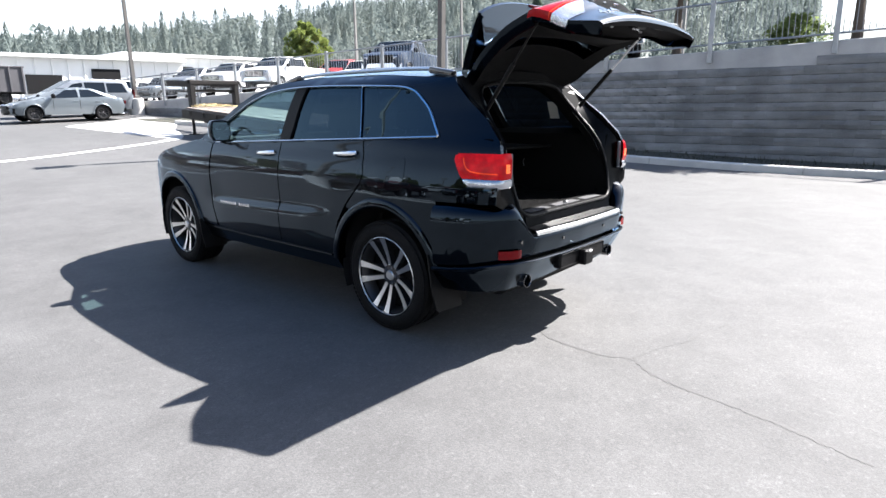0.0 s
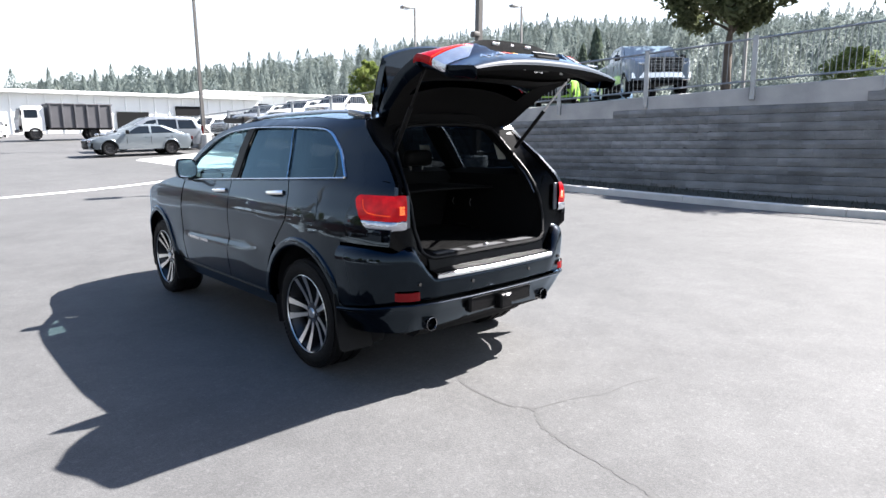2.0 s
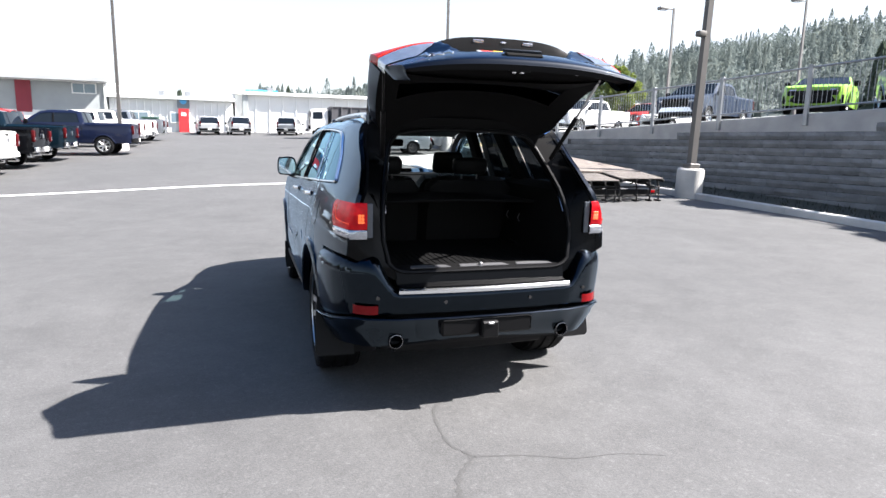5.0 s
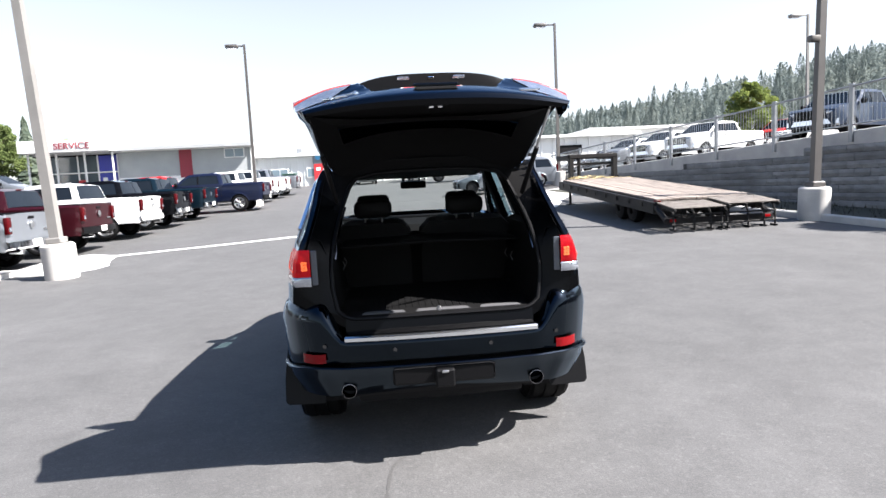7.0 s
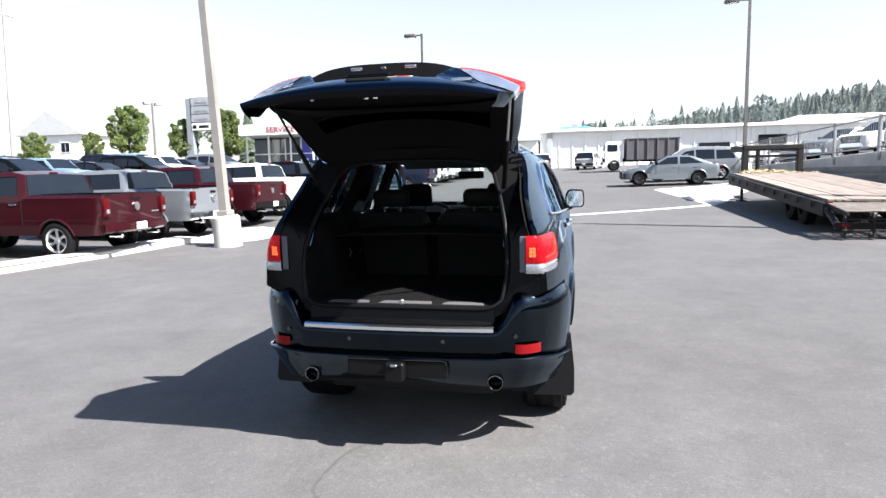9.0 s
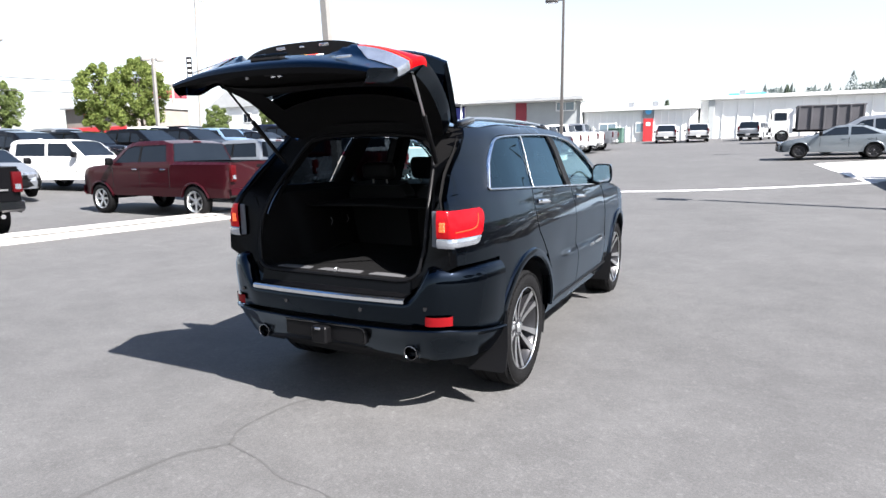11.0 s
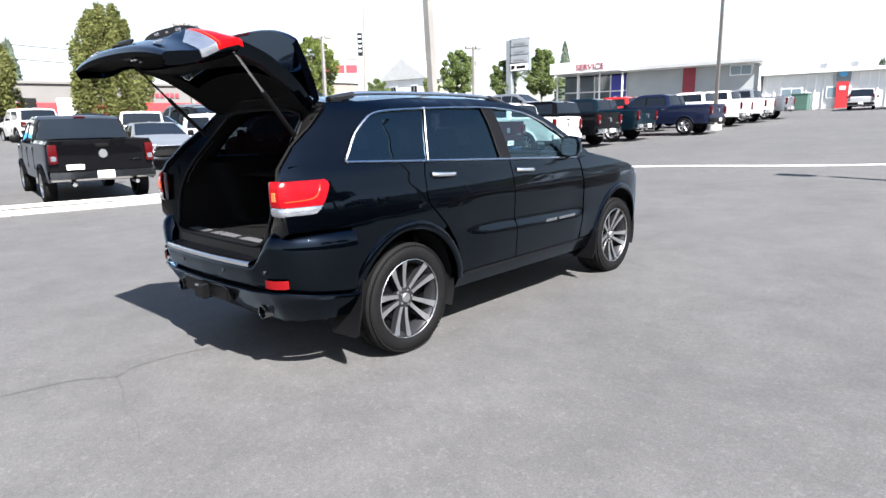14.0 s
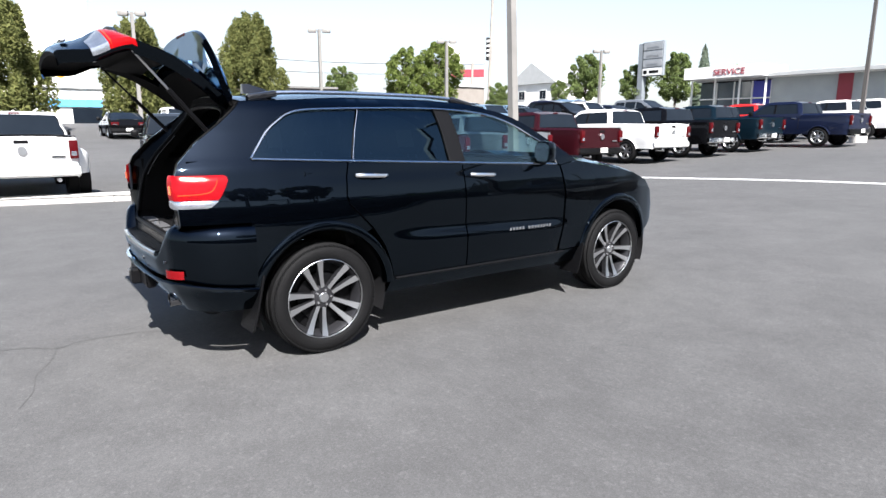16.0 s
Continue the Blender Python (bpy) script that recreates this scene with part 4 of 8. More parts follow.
plant(bright, -47.5, 35.2, ground_z(-47.5, 35.2), 1.12, 80)
plant(bright, -33.0, 63.5, ground_z(-33, 63.5), 0.78, 20)
plant(bright, 23.0, 33.5, lot_z(23, 33.5), 0.72, 60, "leafy tree with yellow-green leaves on the raised lot")
plant(rnd_tree, -38.0, 34.8, ground_z(-38, 34.8), 0.50, 75)
plant(rnd_tree, -67.3, 34.2, ground_z(-67.3, 34.2), 0.95, 10)
plant(rnd_tree, -55.0, 60.0, ground_z(-55, 60), 0.60, 200)
dark = tree("maple_tree", 5.5, 2.1, 2.0, "round", 22, "dark-leaved maple on the raised lot above the wall", "leafdark", 14000, 0.13)
dark.matrix_basis = pose(16.0, 5.0, lot_z(16.0, 5.0))
plant(dark, 16.9, 0.45, lot_z(16.9, 0.45), 1.0, 140)
bush = tree("juniper_bush", 1.25, 1.05, 0.05, "round", 31, "low spreading green juniper behind the fence", "leaf", 2600, 0.09)
bush.matrix_basis = pose(16.2, 1.8, lot_z(16.2, 1.8)) @ Matrix.Diagonal((0.72, 0.72, 0.62, 1))


def conifer_mesh(rnd, x, y, z, h, r, verts, faces, sprays=44, tiers=4, fine=1.0, body=1.0):
    """Stacked skirts of boughs with uneven rims, and loose sprays that break the outline."""
    for k in range(tiers):
        f = k / tiers
        zb, zt = z + h * (0.04 + 0.80 * f), z + h * min(0.97, 0.04 + 0.80 * f + 0.46)
        rr = body * r * (1 - f) ** 0.85
        k0 = len(verts)
        a0 = rnd.uniform(0, 6.28)
        for j in range(9):
            q, a = rr * rnd.uniform(0.78, 1.05), a0 + 0.698 * j
            verts.append((x + q * math.cos(a), y + q * math.sin(a), zb + rnd.uniform(-0.03, 0.03) * h))
        verts.append((x, y, zt))
        faces += [(k0 + j, k0 + (j + 1) % 9, k0 + 9) for j in range(9)]
    for k in range(sprays):
        f = ((k + rnd.random()) / sprays) ** 0.85
        rr = r * (1 - f) ** 0.8 * rnd.uniform(0.80, 1.18)
        a = rnd.uniform(0, 6.283)
        ca, sa = math.cos(a), math.sin(a)
        zz = z + h * (0.04 + 0.93 * f)
        w = (0.085 - 0.05 * f) * fine * h * rnd.uniform(0.7, 1.3)
        k0 = len(verts)
        verts += [(x + (1 - 0.55 * fine) * rr * ca, y + (1 - 0.55 * fine) * rr * sa, zz + 0.09 * fine * h), (x + rr * ca - w * sa, y + rr * sa + w * ca, zz - 0.01 * h), (x + rr * ca + w * sa, y + rr * sa - w * ca, zz + rnd.uniform(-0.03, 0.01) * h)]
        faces.append((k0, k0 + 1, k0 + 2))
    k0 = len(verts)
    verts += [(x - 0.02 * h, y, z + 0.88 * h), (x + 0.02 * h, y, z + 0.88 * h), (x, y, z + h), (x, y - 0.02 * h, z + 0.88 * h), (x, y + 0.02 * h, z + 0.88 * h)]
    faces += [(k0, k0 + 1, k0 + 2), (k0 + 3, k0 + 4, k0 + 2)]


def round_mesh(rnd, x, y, z, h, r, verts, faces):
    """A broad-leaved or old pine crown: loose upright sprays round an uneven egg."""
    lean = rnd.uniform(-0.1, 0.1) * h
    for k in range(210):
        f = (k + rnd.random()) / 210
        rr = r * (4 * (0.06 + 0.92 * f) * (1 - 0.06 - 0.92 * f)) ** 0.5 * rnd.uniform(0.55, 1.1)
        a = rnd.uniform(0, 6.283)
        px, py, pz = x + rr * math.cos(a) + lean * f, y + rr * math.sin(a), z + h * (0.12 + 0.86 * f)
        w, b = 0.034 * h * rnd.uniform(0.6, 1.4), rnd.uniform(0, 3.14)
        k0 = len(verts)
        verts += [(px - w * math.cos(b), py - w * math.sin(b), pz - 0.4 * w), (px + w * math.cos(b), py + w * math.sin(b), pz - rnd.uniform(0.2, 0.7) * w), (px + rnd.uniform(-0.5, 0.5) * w, py + rnd.uniform(-0.5, 0.5) * w, pz + w * rnd.uniform(0.8, 1.4))]
        faces.append((k0, k0 + 1, k0 + 2))


def forest():
    rnd = random.Random(12)
    verts, faces = [], []
    for _ in range(1900):
        az = rnd.uniform(-2, 78)
        r = rnd.uniform(230, 590)
        if az < 12 and rnd.random() > (az + 2) / 16:
            continue
        x, y = r * math.sin(radians(az)), r * math.cos(radians(az))
        h = rnd.uniform(13, 19.5) * (1.3 if rnd.random() < 0.06 else 1)
        if rnd.random() < 0.30:
            round_mesh(rnd, x, y, ground_z(x, y) - 0.5, h * 0.85, h * rnd.uniform(0.20, 0.30), verts, faces)
        else:
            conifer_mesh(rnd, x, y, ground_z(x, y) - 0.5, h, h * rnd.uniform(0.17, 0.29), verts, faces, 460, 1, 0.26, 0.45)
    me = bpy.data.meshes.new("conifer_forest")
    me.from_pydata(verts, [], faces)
    # foliage colour already carries the haze
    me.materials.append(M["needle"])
    tagged(new("conifer_forest", me), "hazy conifer forest on the far hillside", "forest", kind="stuff")


forest()


def conifer(x, y, z, h, seed, label):
    rnd = random.Random(seed)
    t = thing("conifer_tree", label, "tree", pose(x, y, z))
    part("trunk", cyl((0, 0, -0.3), (0, 0, h * 0.9), 0.02 * h, 0.004 * h, 8), "bark", t)
    verts, faces = [], []
    for k in range(5):
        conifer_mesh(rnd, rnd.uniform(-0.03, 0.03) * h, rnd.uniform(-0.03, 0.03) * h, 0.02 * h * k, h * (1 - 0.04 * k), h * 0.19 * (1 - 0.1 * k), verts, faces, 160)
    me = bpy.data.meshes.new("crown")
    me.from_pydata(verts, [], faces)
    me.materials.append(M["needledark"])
    c = new("crown", me)
    c.parent = t


for k, (x, y, h) in enumerate(((7.2, 128, 9.5), (12.5, 130, 7.0), (-12.5, 118, 7.5), (-38, 66, 7.4), (-79, 17.6, 9.0), (-81, 15.2, 8.0), (28.9, 19.6, 4.0), (31.2, 20.2, 5.2))):
    conifer(x, y, ground_z(x, y) if x < 20 else lot_z(x, y), h, 60 + k, "dark conifer standing alone beyond the lot")


# ---- buildings ----
def facade(name, label, x0, x1, y, depth, z1, mat, ribs=0.0, top_mat="roofgrey"):
    z0 = min(ground_z(x0, y), ground_z(x1, y)) - 0.4
    b = thing(name, label, "building", pose((x0 + x1) / 2, y, 0))
    w = x1 - x0
    part("wall", box((0, depth / 2, (z0 + z1) / 2), (w, depth, z1 - z0), 0.02), mat, b)
    part("roof", box((0, depth / 2 - 0.2, z1 + 0.12), (w + 0.4, depth + 0.6, 0.28), 0.03), top_mat, b)
    if ribs:
        for k in range(int(w / ribs)):
            part("rib", box((-w / 2 + ribs * (k + 0.5), -0.03, (z0 + z1) / 2), (0.09, 0.08, z1 - z0 - 0.1), 0.015), mat, b)
    return b


def window(parent, x, z, w, h, y=-0.02, pane="pane", cells=2, name="window"):
    f = part(name, box((x, y, z), (w + 0.14, 0.1, h + 0.14), 0.015), "wallwhite", parent)
    for k in range(cells):
        cw = w / cells
        part("pane", box((x - w / 2 + cw * (k + 0.5), y - 0.045, z), (cw - 0.06, 0.03, h - 0.04)), pane, f)
    return f


svc = facade("service_building", "grey rendered service building with maroon panel and flat white roof edge", -24.4, -12.4, 55.0, 12, 5.85, "wallgrey", top_mat="wallwhite")
part("fascia", box((0, -0.55, 6.05), (12.6, 1.0, 0.34), 0.02), "roofgrey", svc)
part("panel", box((0.0, -0.06, 4.6), (1.1, 0.1, 2.6), 0.01), "maroonpanel", svc, "maroon panel")
part("dado", box((0, -0.05, 2.9), (12.0, 0.08, 1.2), 0.01), "wallwhite", svc)
window(svc, 4.4, 5.35, 1.7, 0.75, -0.05, "paneblue", 2)
part("downpipe", cyl((5.9, -0.1, 2), (5.9, -0.1, 5.8), 0.06, n=8), "wallwhite", svc)
can = thing("service_canopy", "white canopy with red service lettering over a glazed entrance", "canopy", pose(-28.1, 53.6, 0))
part("canopy", box((0, 1.6, 6.45), (7.6, 4.4, 1.05), 0.04), "wallwhite", can)
letters("lettering", "SERVICE", 0.78, pose(0.75, -0.62, 6.42, 90, 0, 0), "maroonpanel", can, "dark red capital letters", 0.03, 1.08)
for k in range(4):
    part("column", box((-3.6 + 2.4 * k, 0.6, 4.2), (0.14, 0.14, 3.6), 0.01), "wallwhite", can)
ent = facade("entrance_block", "glazed entrance with blue corner panels", -31.6, -24.5, 55.6, 8, 5.8, "dark")
for k in range(4):
    for zz, hh in ((4.9, 1.5), (3.2, 1.7)):
        mat = "bluepanel" if k == 3 else "storeglass"
        w = part("glazing" if k < 3 else "blue_panel", box((-2.7 + 1.75 * k, -0.05, zz), (1.6, 0.08, hh), 0.01), mat, ent)
        part("mullion", box((-2.7 + 1.75 * k + 0.86, -0.08, zz), (0.12, 0.1, hh + 0.1), 0.01), "wallwhite", w)
        part("transom", box((-2.7 + 1.75 * k, -0.085, zz - hh / 2), (1.7, 0.1, 0.12), 0.01), "wallwhite", w)
for x, z in ((2.2, 3.4), (2.8, 3.1)):
    part("notice", box((x, -0.10, z), (0.4, 0.02, 0.5)), "wallwhite", ent)
part("wreath", box((0.2, -0.12, 3.2), (0.7, 0.05, 0.6), 0.02), "redpaint", ent, "red notice on the door")
wb = facade("white_workshop", "long white ribbed metal workshop", -12.3, -2.4, 55.4, 14, 4.75, "wallwhite", 0.6, "wallwhite")
window(wb, -2.7, 3.2, 1.5, 0.8, -0.1, "paneblue", 2)
window(wb, 0.6, 3.2, 1.5, 0.8, -0.1, "paneblue", 2)
dr = thing("door_red", "red door with a white arched panel above", "door", pose(-6.45, 55.2, 0), kind="structure")
part("door_leaf", box((0, 0, 2.95), (0.85, 0.1, 2.1), 0.015), "redpaint", dr)
part("notice", box((0, -0.06, 3.5), (0.4, 0.02, 0.3)), "wallwhite", dr)
part("head_panel", prism([(-0.5, 4.0), (0.5, 4.0), (0.5, 4.7)] + [(0.5 * math.cos(a), 4.7 + 0.4 * math.sin(a)) for a in np.linspace(0.2, 2.94, 9)] + [(-0.5, 4.7)], lambda u, v, w: (u, w - 0.06, v), 0.1), "signgrey", dr)
part("badge", prism([(0.28 * math.cos(a), 4.62 + 0.28 * math.sin(a)) for a in np.linspace(0, 6.0, 16)], lambda u, v, w: (u, w - 0.09, v), 0.03), "bluelight", dr)
gb = thing("utility_box", "dark green electrical cabinet beside the workshop", "utility box", pose(-8.9, 53.4, ground_z(-8.9, 53.4)))
part("body", box((0, 0, 0.6), (1.2, 1.0, 1.2), 0.03), "greenbox", gb)
part("lid", box((0, 0, 1.24), (1.26, 1.06, 0.1), 0.02), "greenbox", gb)
wb2 = facade("white_warehouse", "large white metal warehouse with low roof", -2.2, 25.0, 56.0, 26, 5.45, "wallwhite", 1.2, "wallwhite")
part("downpipe", box((0.9 - 13.6, -0.15, 3.8), (0.5, 0.3, 3.6), 0.03), "wallgrey", wb2)
part("opening", box((1.9, -0.10, 3.35), (2.6, 0.12, 1.5), 0.01), "dark", wb2, "dark open loading bay")
part("opening", box((6.7, -0.10, 4.25), (2.3, 0.12, 0.85), 0.01), "dark", wb2)
wb3 = facade("white_warehouse", "white flat-roofed shed behind the raised lot", 22.0, 44.0, 62.0, 20, 6.4, "wallwhite", 1.4, "wallwhite")
part("opening", box((-5.2, -0.10, 5.0), (2.4, 0.12, 0.9), 0.01), "dark", wb3)
facade("far_shed", "small white shed with blue end far off", -1.0, 3.0, 90.0, 6, 8.1, "wallwhite", 0, "bluelight")
for k, (x, z) in enumerate(((-8.5, 5.2), (-6.3, 5.2), (1.0, 5.9))):
    part("roof_vent", box((x + 7.35 if k < 2 else x - 11.4, 3.0, z), (0.5, 0.5, 0.9), 0.03), "galv", wb if k < 2 else wb2)

# sign on its mast
sg = thing("pylon_sign", "tall grey dealership pylon sign with four panels", "sign", pose(-38.6, 57.0, 0))
part("mast", box((-1.25, 0.1, 6.2), (0.75, 0.6, 8.4), 0.03), "signgrey", sg)
part("board", box((0.25, 0, 8.7), (2.7, 0.4, 3.6), 0.04), "signgrey", sg)
for k in range(4):
    part("sign_panel", box((0.25, -0.22, 10.0 - 0.88 * k), (2.4, 0.04, 0.72), 0.01), "signpanel" if k < 3 else "wallwhite", sg)
    if k < 3:
        part("sign_bar", box((0.25, -0.25, 9.9 - 0.88 * k), (1.5, 0.02, 0.16)), "galv", sg)
part("sign_bar", box((0.5, -0.25, 7.36), (1.2, 0.02, 0.3)), "dark", sg)
part("sign_mark", box((-0.6, -0.25, 7.36), (0.45, 0.02, 0.4)), "dark", sg)

# street side, far left
chk = thing("corner_building", "white rendered tower building with light blue shop fascia", "building", pose(-55, 3.0, 0))
part("wall", box((-7, -1.0, 2.8), (14, 16.0, 3.4), 0.05), "wallwhite", chk)
part("roof", box((-7, -1.0, 4.56), (14.4, 16.4, 0.16), 0.03), "roofgrey", chk)
part("tower", box((-3.0, 0.35, 8.6), (6.0, 4.5, 8.2), 0.08), "wallwhite", chk)
part("tower_coping", box((-3.0, 0.35, 12.78), (6.2, 4.7, 0.2), 0.03), "roofgrey", chk, "dark coping")
part("sign_disc", prism([(0.30 * math.cos(a), 5.6 + 0.30 * math.sin(a)) for a in np.linspace(0, 6.0, 18)], lambda u, v, w: (0.01 + w, 0.2 + u, v), 0.05), "plateyellow", chk, "round yellow sign")
part("blue_band", box((0.06, -1.0, 3.38), (0.14, 16.0, 0.55), 0.02), "signgrey", chk)
part("fascia_panel", box((0.15, 0.7, 3.35), (0.08, 4.6, 0.62), 0.02), "bluelight", chk, "light blue fascia panel")
part("opening", box((0.03, 5.5, 2.4), (0.12, 1.5, 1.7), 0.02), "dark", chk)
part("shopfront", box((0.03, 2.0, 2.3), (0.12, 2.4, 1.3), 0.02), "pane", chk)
low = thing("strip_mall", "long low taupe shop building with red lower wall", "building", pose(-66, 24, 0, 0, 0, 80))
part("wall", box((-3.0, 0, 3.6), (20, 9, 4.0), 0.03), "mallgrey", low)
part("red_band", box((-3.0, -4.55, 3.05), (20, 0.12, 1.7), 0.02), "redpaint", low)
part("roof", box((-3.0, 0, 5.7), (20.4, 9.4, 0.25), 0.03), "mallgrey", low)
for x, w, m in ((-10.6, 1.5, "dark"), (-8.6, 1.2, "dark"), (-5.2, 2.4, "wallwhite"), (-1.4, 1.6, "dark")):
    part("doorway", box((x, -4.64, 3.1), (w, 0.1, 2.4), 0.01), m, low)
for k in range(6):
    part("sign_bar", box((2.0 + 0.48 * k, -4.55, 4.65), (0.36, 0.10, 0.45), 0.01), "maroonpanel", low)
tan = facade("diner_building", "flat-roofed building with red sign behind parked cars", -66, -56, 40, 8, 6.2, "brick")
part("red_band", box((0, -0.1, 3.8), (10, 0.12, 0.8), 0.02), "redpaint", tan)
part("sign_bar", box((0, -0.12, 5.4), (3.4, 0.06, 0.5), 0.01), "redpaint", tan)
can2 = thing("petrol_canopy", "flat white station canopy on thin posts", "canopy", pose(-87, 91.7, ground_z(-87, 91.7)))
part("canopy", box((0, 0, 4.2), (8, 5, 0.5), 0.03), "wallwhite", can2)
for x in (-3.2, 3.2):
    for y in (-1.6, 1.6):
        part("post", box((x, y, 2), (0.2, 0.2, 4), 0.01), "wallgrey", can2)
hs2 = thing("gabled_house", "white gabled house with grey roof", "house", pose(-70, 74, ground_z(-70, 74)))
part("wall", box((0, 0, 2.2), (10, 9, 4.4), 0.03), "wallwhite", hs2)
part("roof", prism([(-5.6, 4.3), (5.6, 4.3), (0, 7.6)], lambda u, v, w: (u, w - 4.9, v), 9.8), "roofgrey", hs2)
for x in (-2.4, 2.4):
    window(hs2, x, 2.6, 1.4, 1.3, -4.55)
bb = thing("billboard", "roadside billboard with white board and dark tall panel", "billboard", pose(-56.5, 46.5, ground_z(-56.5, 46.5), 0, 0, 45))
part("post", cyl((0, 0, 0), (0, 0, 6.5), 0.2, n=10), "timber", bb)
part("board", box((-0.6, 0, 4.6), (4.0, 0.3, 0.9), 0.03), "maroonpanel", bb)
part("poster", box((-0.9, 0, 6.9), (4.6, 0.3, 2.3), 0.03), "wallwhite", bb, "white poster board")
part("poster_frame", box((-0.9, 0.02, 5.7), (4.7, 0.26, 0.12), 0.02), "galv", bb)
part("tall_panel", box((1.9, 0, 7.4), (0.55, 0.3, 2.6), 0.03), "dark", bb)
for k in range(4):
    part("sign_bar", box((1.9, -0.17, 8.3 - 0.55 * k), (0.35, 0.02, 0.22)), "wallwhite", bb)
up = thing("utility_pole", "tall timber utility pole with cross arm", "utility pole", pose(-44.5, 39.1, ground_z(-44.5, 39.1)))
part("mast", cyl((0, 0, 0), (0.5, 0, 14), 0.17, 0.10, 10), "timber", up)
part("cross_arm", box((0.42, 0, 12.6), (0.12, 2.2, 0.14), 0.01), "timber", up)
for y in (-1.0, -0.5, 0.5, 1.0):
    part("insulator", cyl((0.42, y, 12.68), (0.42, y, 12.9), 0.05, n=8), "wallwhite", up)
for k, z in enumerate((8.6, 7.4)):
    pts = [(-62.0 + 0.2 * abs(s), 2.0 + 45.0 * s, z + 0.9 * (2 * s - 1) ** 2) for s in np.linspace(0, 1, 15)]
    part("overhead_cable", tube(pts, 0.034, 4), "poledark", None, "slack overhead cable along the street")
    pts = [(-60.0, -40 + 42 * s, z + 0.5 * (2 * s - 1) ** 2) for s in np.linspace(0, 1, 12)]
    part("overhead_cable", tube(pts, 0.034, 4), "poledark", None, "slack overhead cable along the street")


# ---- wheels shared by the parked vehicles ----
def mesh_of(bm, material, angle=32):
    me = bpy.data.meshes.new("wheel_part")
    bm.to_mesh(me)
    bm.free()
    me.materials.append(M[material])
    me.shade_smooth()
    me.set_sharp_from_angle(angle=radians(angle))
    return me


def tyre_mesh(r, w, rim):
    h = w / 2
    return mesh_of(lathe([(rim - 0.02, -h * 0.7), (rim, -h * 0.9), (rim + 0.02, -h), (r * 0.5 + rim * 0.5, -h * 1.04), (r - 0.03, -h * 0.92), (r - 0.006, -h * 0.72), (r, -h * 0.4), (r, h * 0.4), (r - 0.006, h * 0.72), (r - 0.03, h * 0.92), (r * 0.5 + rim * 0.5, h * 1.04), (rim + 0.02, h), (rim, h * 0.9), (rim - 0.02, h * 0.7)], n=40), "rubber")


def spoke(bm, a, r0, r1, w0, w1, x0, x1, depth):
    """One tapering spoke at the angle a, its outer face at x0 by the hub and x1 by the rim (outward is +x)."""
    rot = Matrix.Rotation(a, 4, "X")
    ring = []
    for r, w, x in ((r0, w0, x0), ((r0 + r1) / 2, (w0 + w1) / 2 * 0.9, (x0 + x1) / 2 + 0.008), (r1, w1, x1)):
        ring.append([rot @ Vector(p) for p in ((x - 0.006, -w / 2, r), (x, -w / 2 + 0.006, r), (x, w / 2 - 0.006, r), (x - 0.006, w / 2, r), (x - depth, w / 2 * 0.8, r), (x - depth, -w / 2 * 0.8, r))])
    loft(ring, bm=bm)
    return bm


def rim_mesh(r, w, n, pair=0.0, wide=0.06, mat="alloy"):
    h = w / 2
    bm = lathe([(r - 0.03, h * 0.35), (r - 0.02, h * 0.8), (r, h * 0.86), (r + 0.004, h * 0.95), (r - 0.010, h * 0.97), (r - 0.03, h * 0.7)], n=40)
    for k in range(n):
        for s in ((-1, 1) if pair else (0,)):
            spoke(bm, 2 * math.pi * k / n + s * pair, 0.05, r - 0.015, wide * 0.7, wide, h * 0.62, h * 0.80, 0.03)
    lathe([(0.0, h * 0.72), (0.035, h * 0.72), (0.045, h * 0.66), (0.08, h * 0.62), (0.085, h * 0.4)], bm=bm, n=20)
    return mesh_of(bm, mat)


def well_mesh(r, w, mat="alloydark"):
    h = w / 2
    return mesh_of(lathe([(0.0, h * 0.2), (r * 0.62, h * 0.2), (r * 0.64, h * 0.05), (r - 0.03, h * 0.05), (r - 0.012, h * 0.6), (r - 0.005, h * 0.85)], n=32), mat)


WHEELS = {}


def put_wheels(v, wb, track, r, style):
    key = (r, style)
    if key not in WHEELS:
        w, rim = (0.26, r * 0.66) if r > 0.36 else (0.21, r * 0.66)
        n, pair, wide, mat = {"six": (6, 0.0, 0.075, "alloy"), "five": (5, 0.2, 0.045, "alloy"), "dark": (8, 0.0, 0.045, "alloydark"), "steel": (7, 0.0, 0.085, "steel")}[style]
        WHEELS[key] = (tyre_mesh(r, w, rim), rim_mesh(rim, w, n, pair, wide, mat), well_mesh(rim, w))
    for y in (0, wb):
        for s in (-1, 1):
            o = new("wheel", WHEELS[key][0])
            o.parent = v
            o.matrix_basis = pose(s * (track - 0.13), y, r, (37 * y) % 50, 0, 0 if s > 0 else 180)
            for name, me in (("rim", WHEELS[key][1]), ("brake_drum", WHEELS[key][2])):
                c = new(name, me)
                c.parent = o


# ---- parked vehicles ----
PAINTS = {}


def car_paint(name, c, metal=0.0):
    if name not in PAINTS:
        PAINTS[name] = surf("paint_" + name, c, tuple(v * 0.9 for v in c), rough=0.3, metal=metal, coat=0.40, coat_rough=0.03, fine=600, spec=0.10)
    return PAINTS[name]


def arch(y, r, z0, n=10):
    """Wheel arch, from front to back, over an axle at y."""
    g = r + 0.065
    return [(y + g * math.cos(a), max(z0, r + g * math.sin(a))) for a in np.linspace(-0.12, math.pi + 0.12, n)]


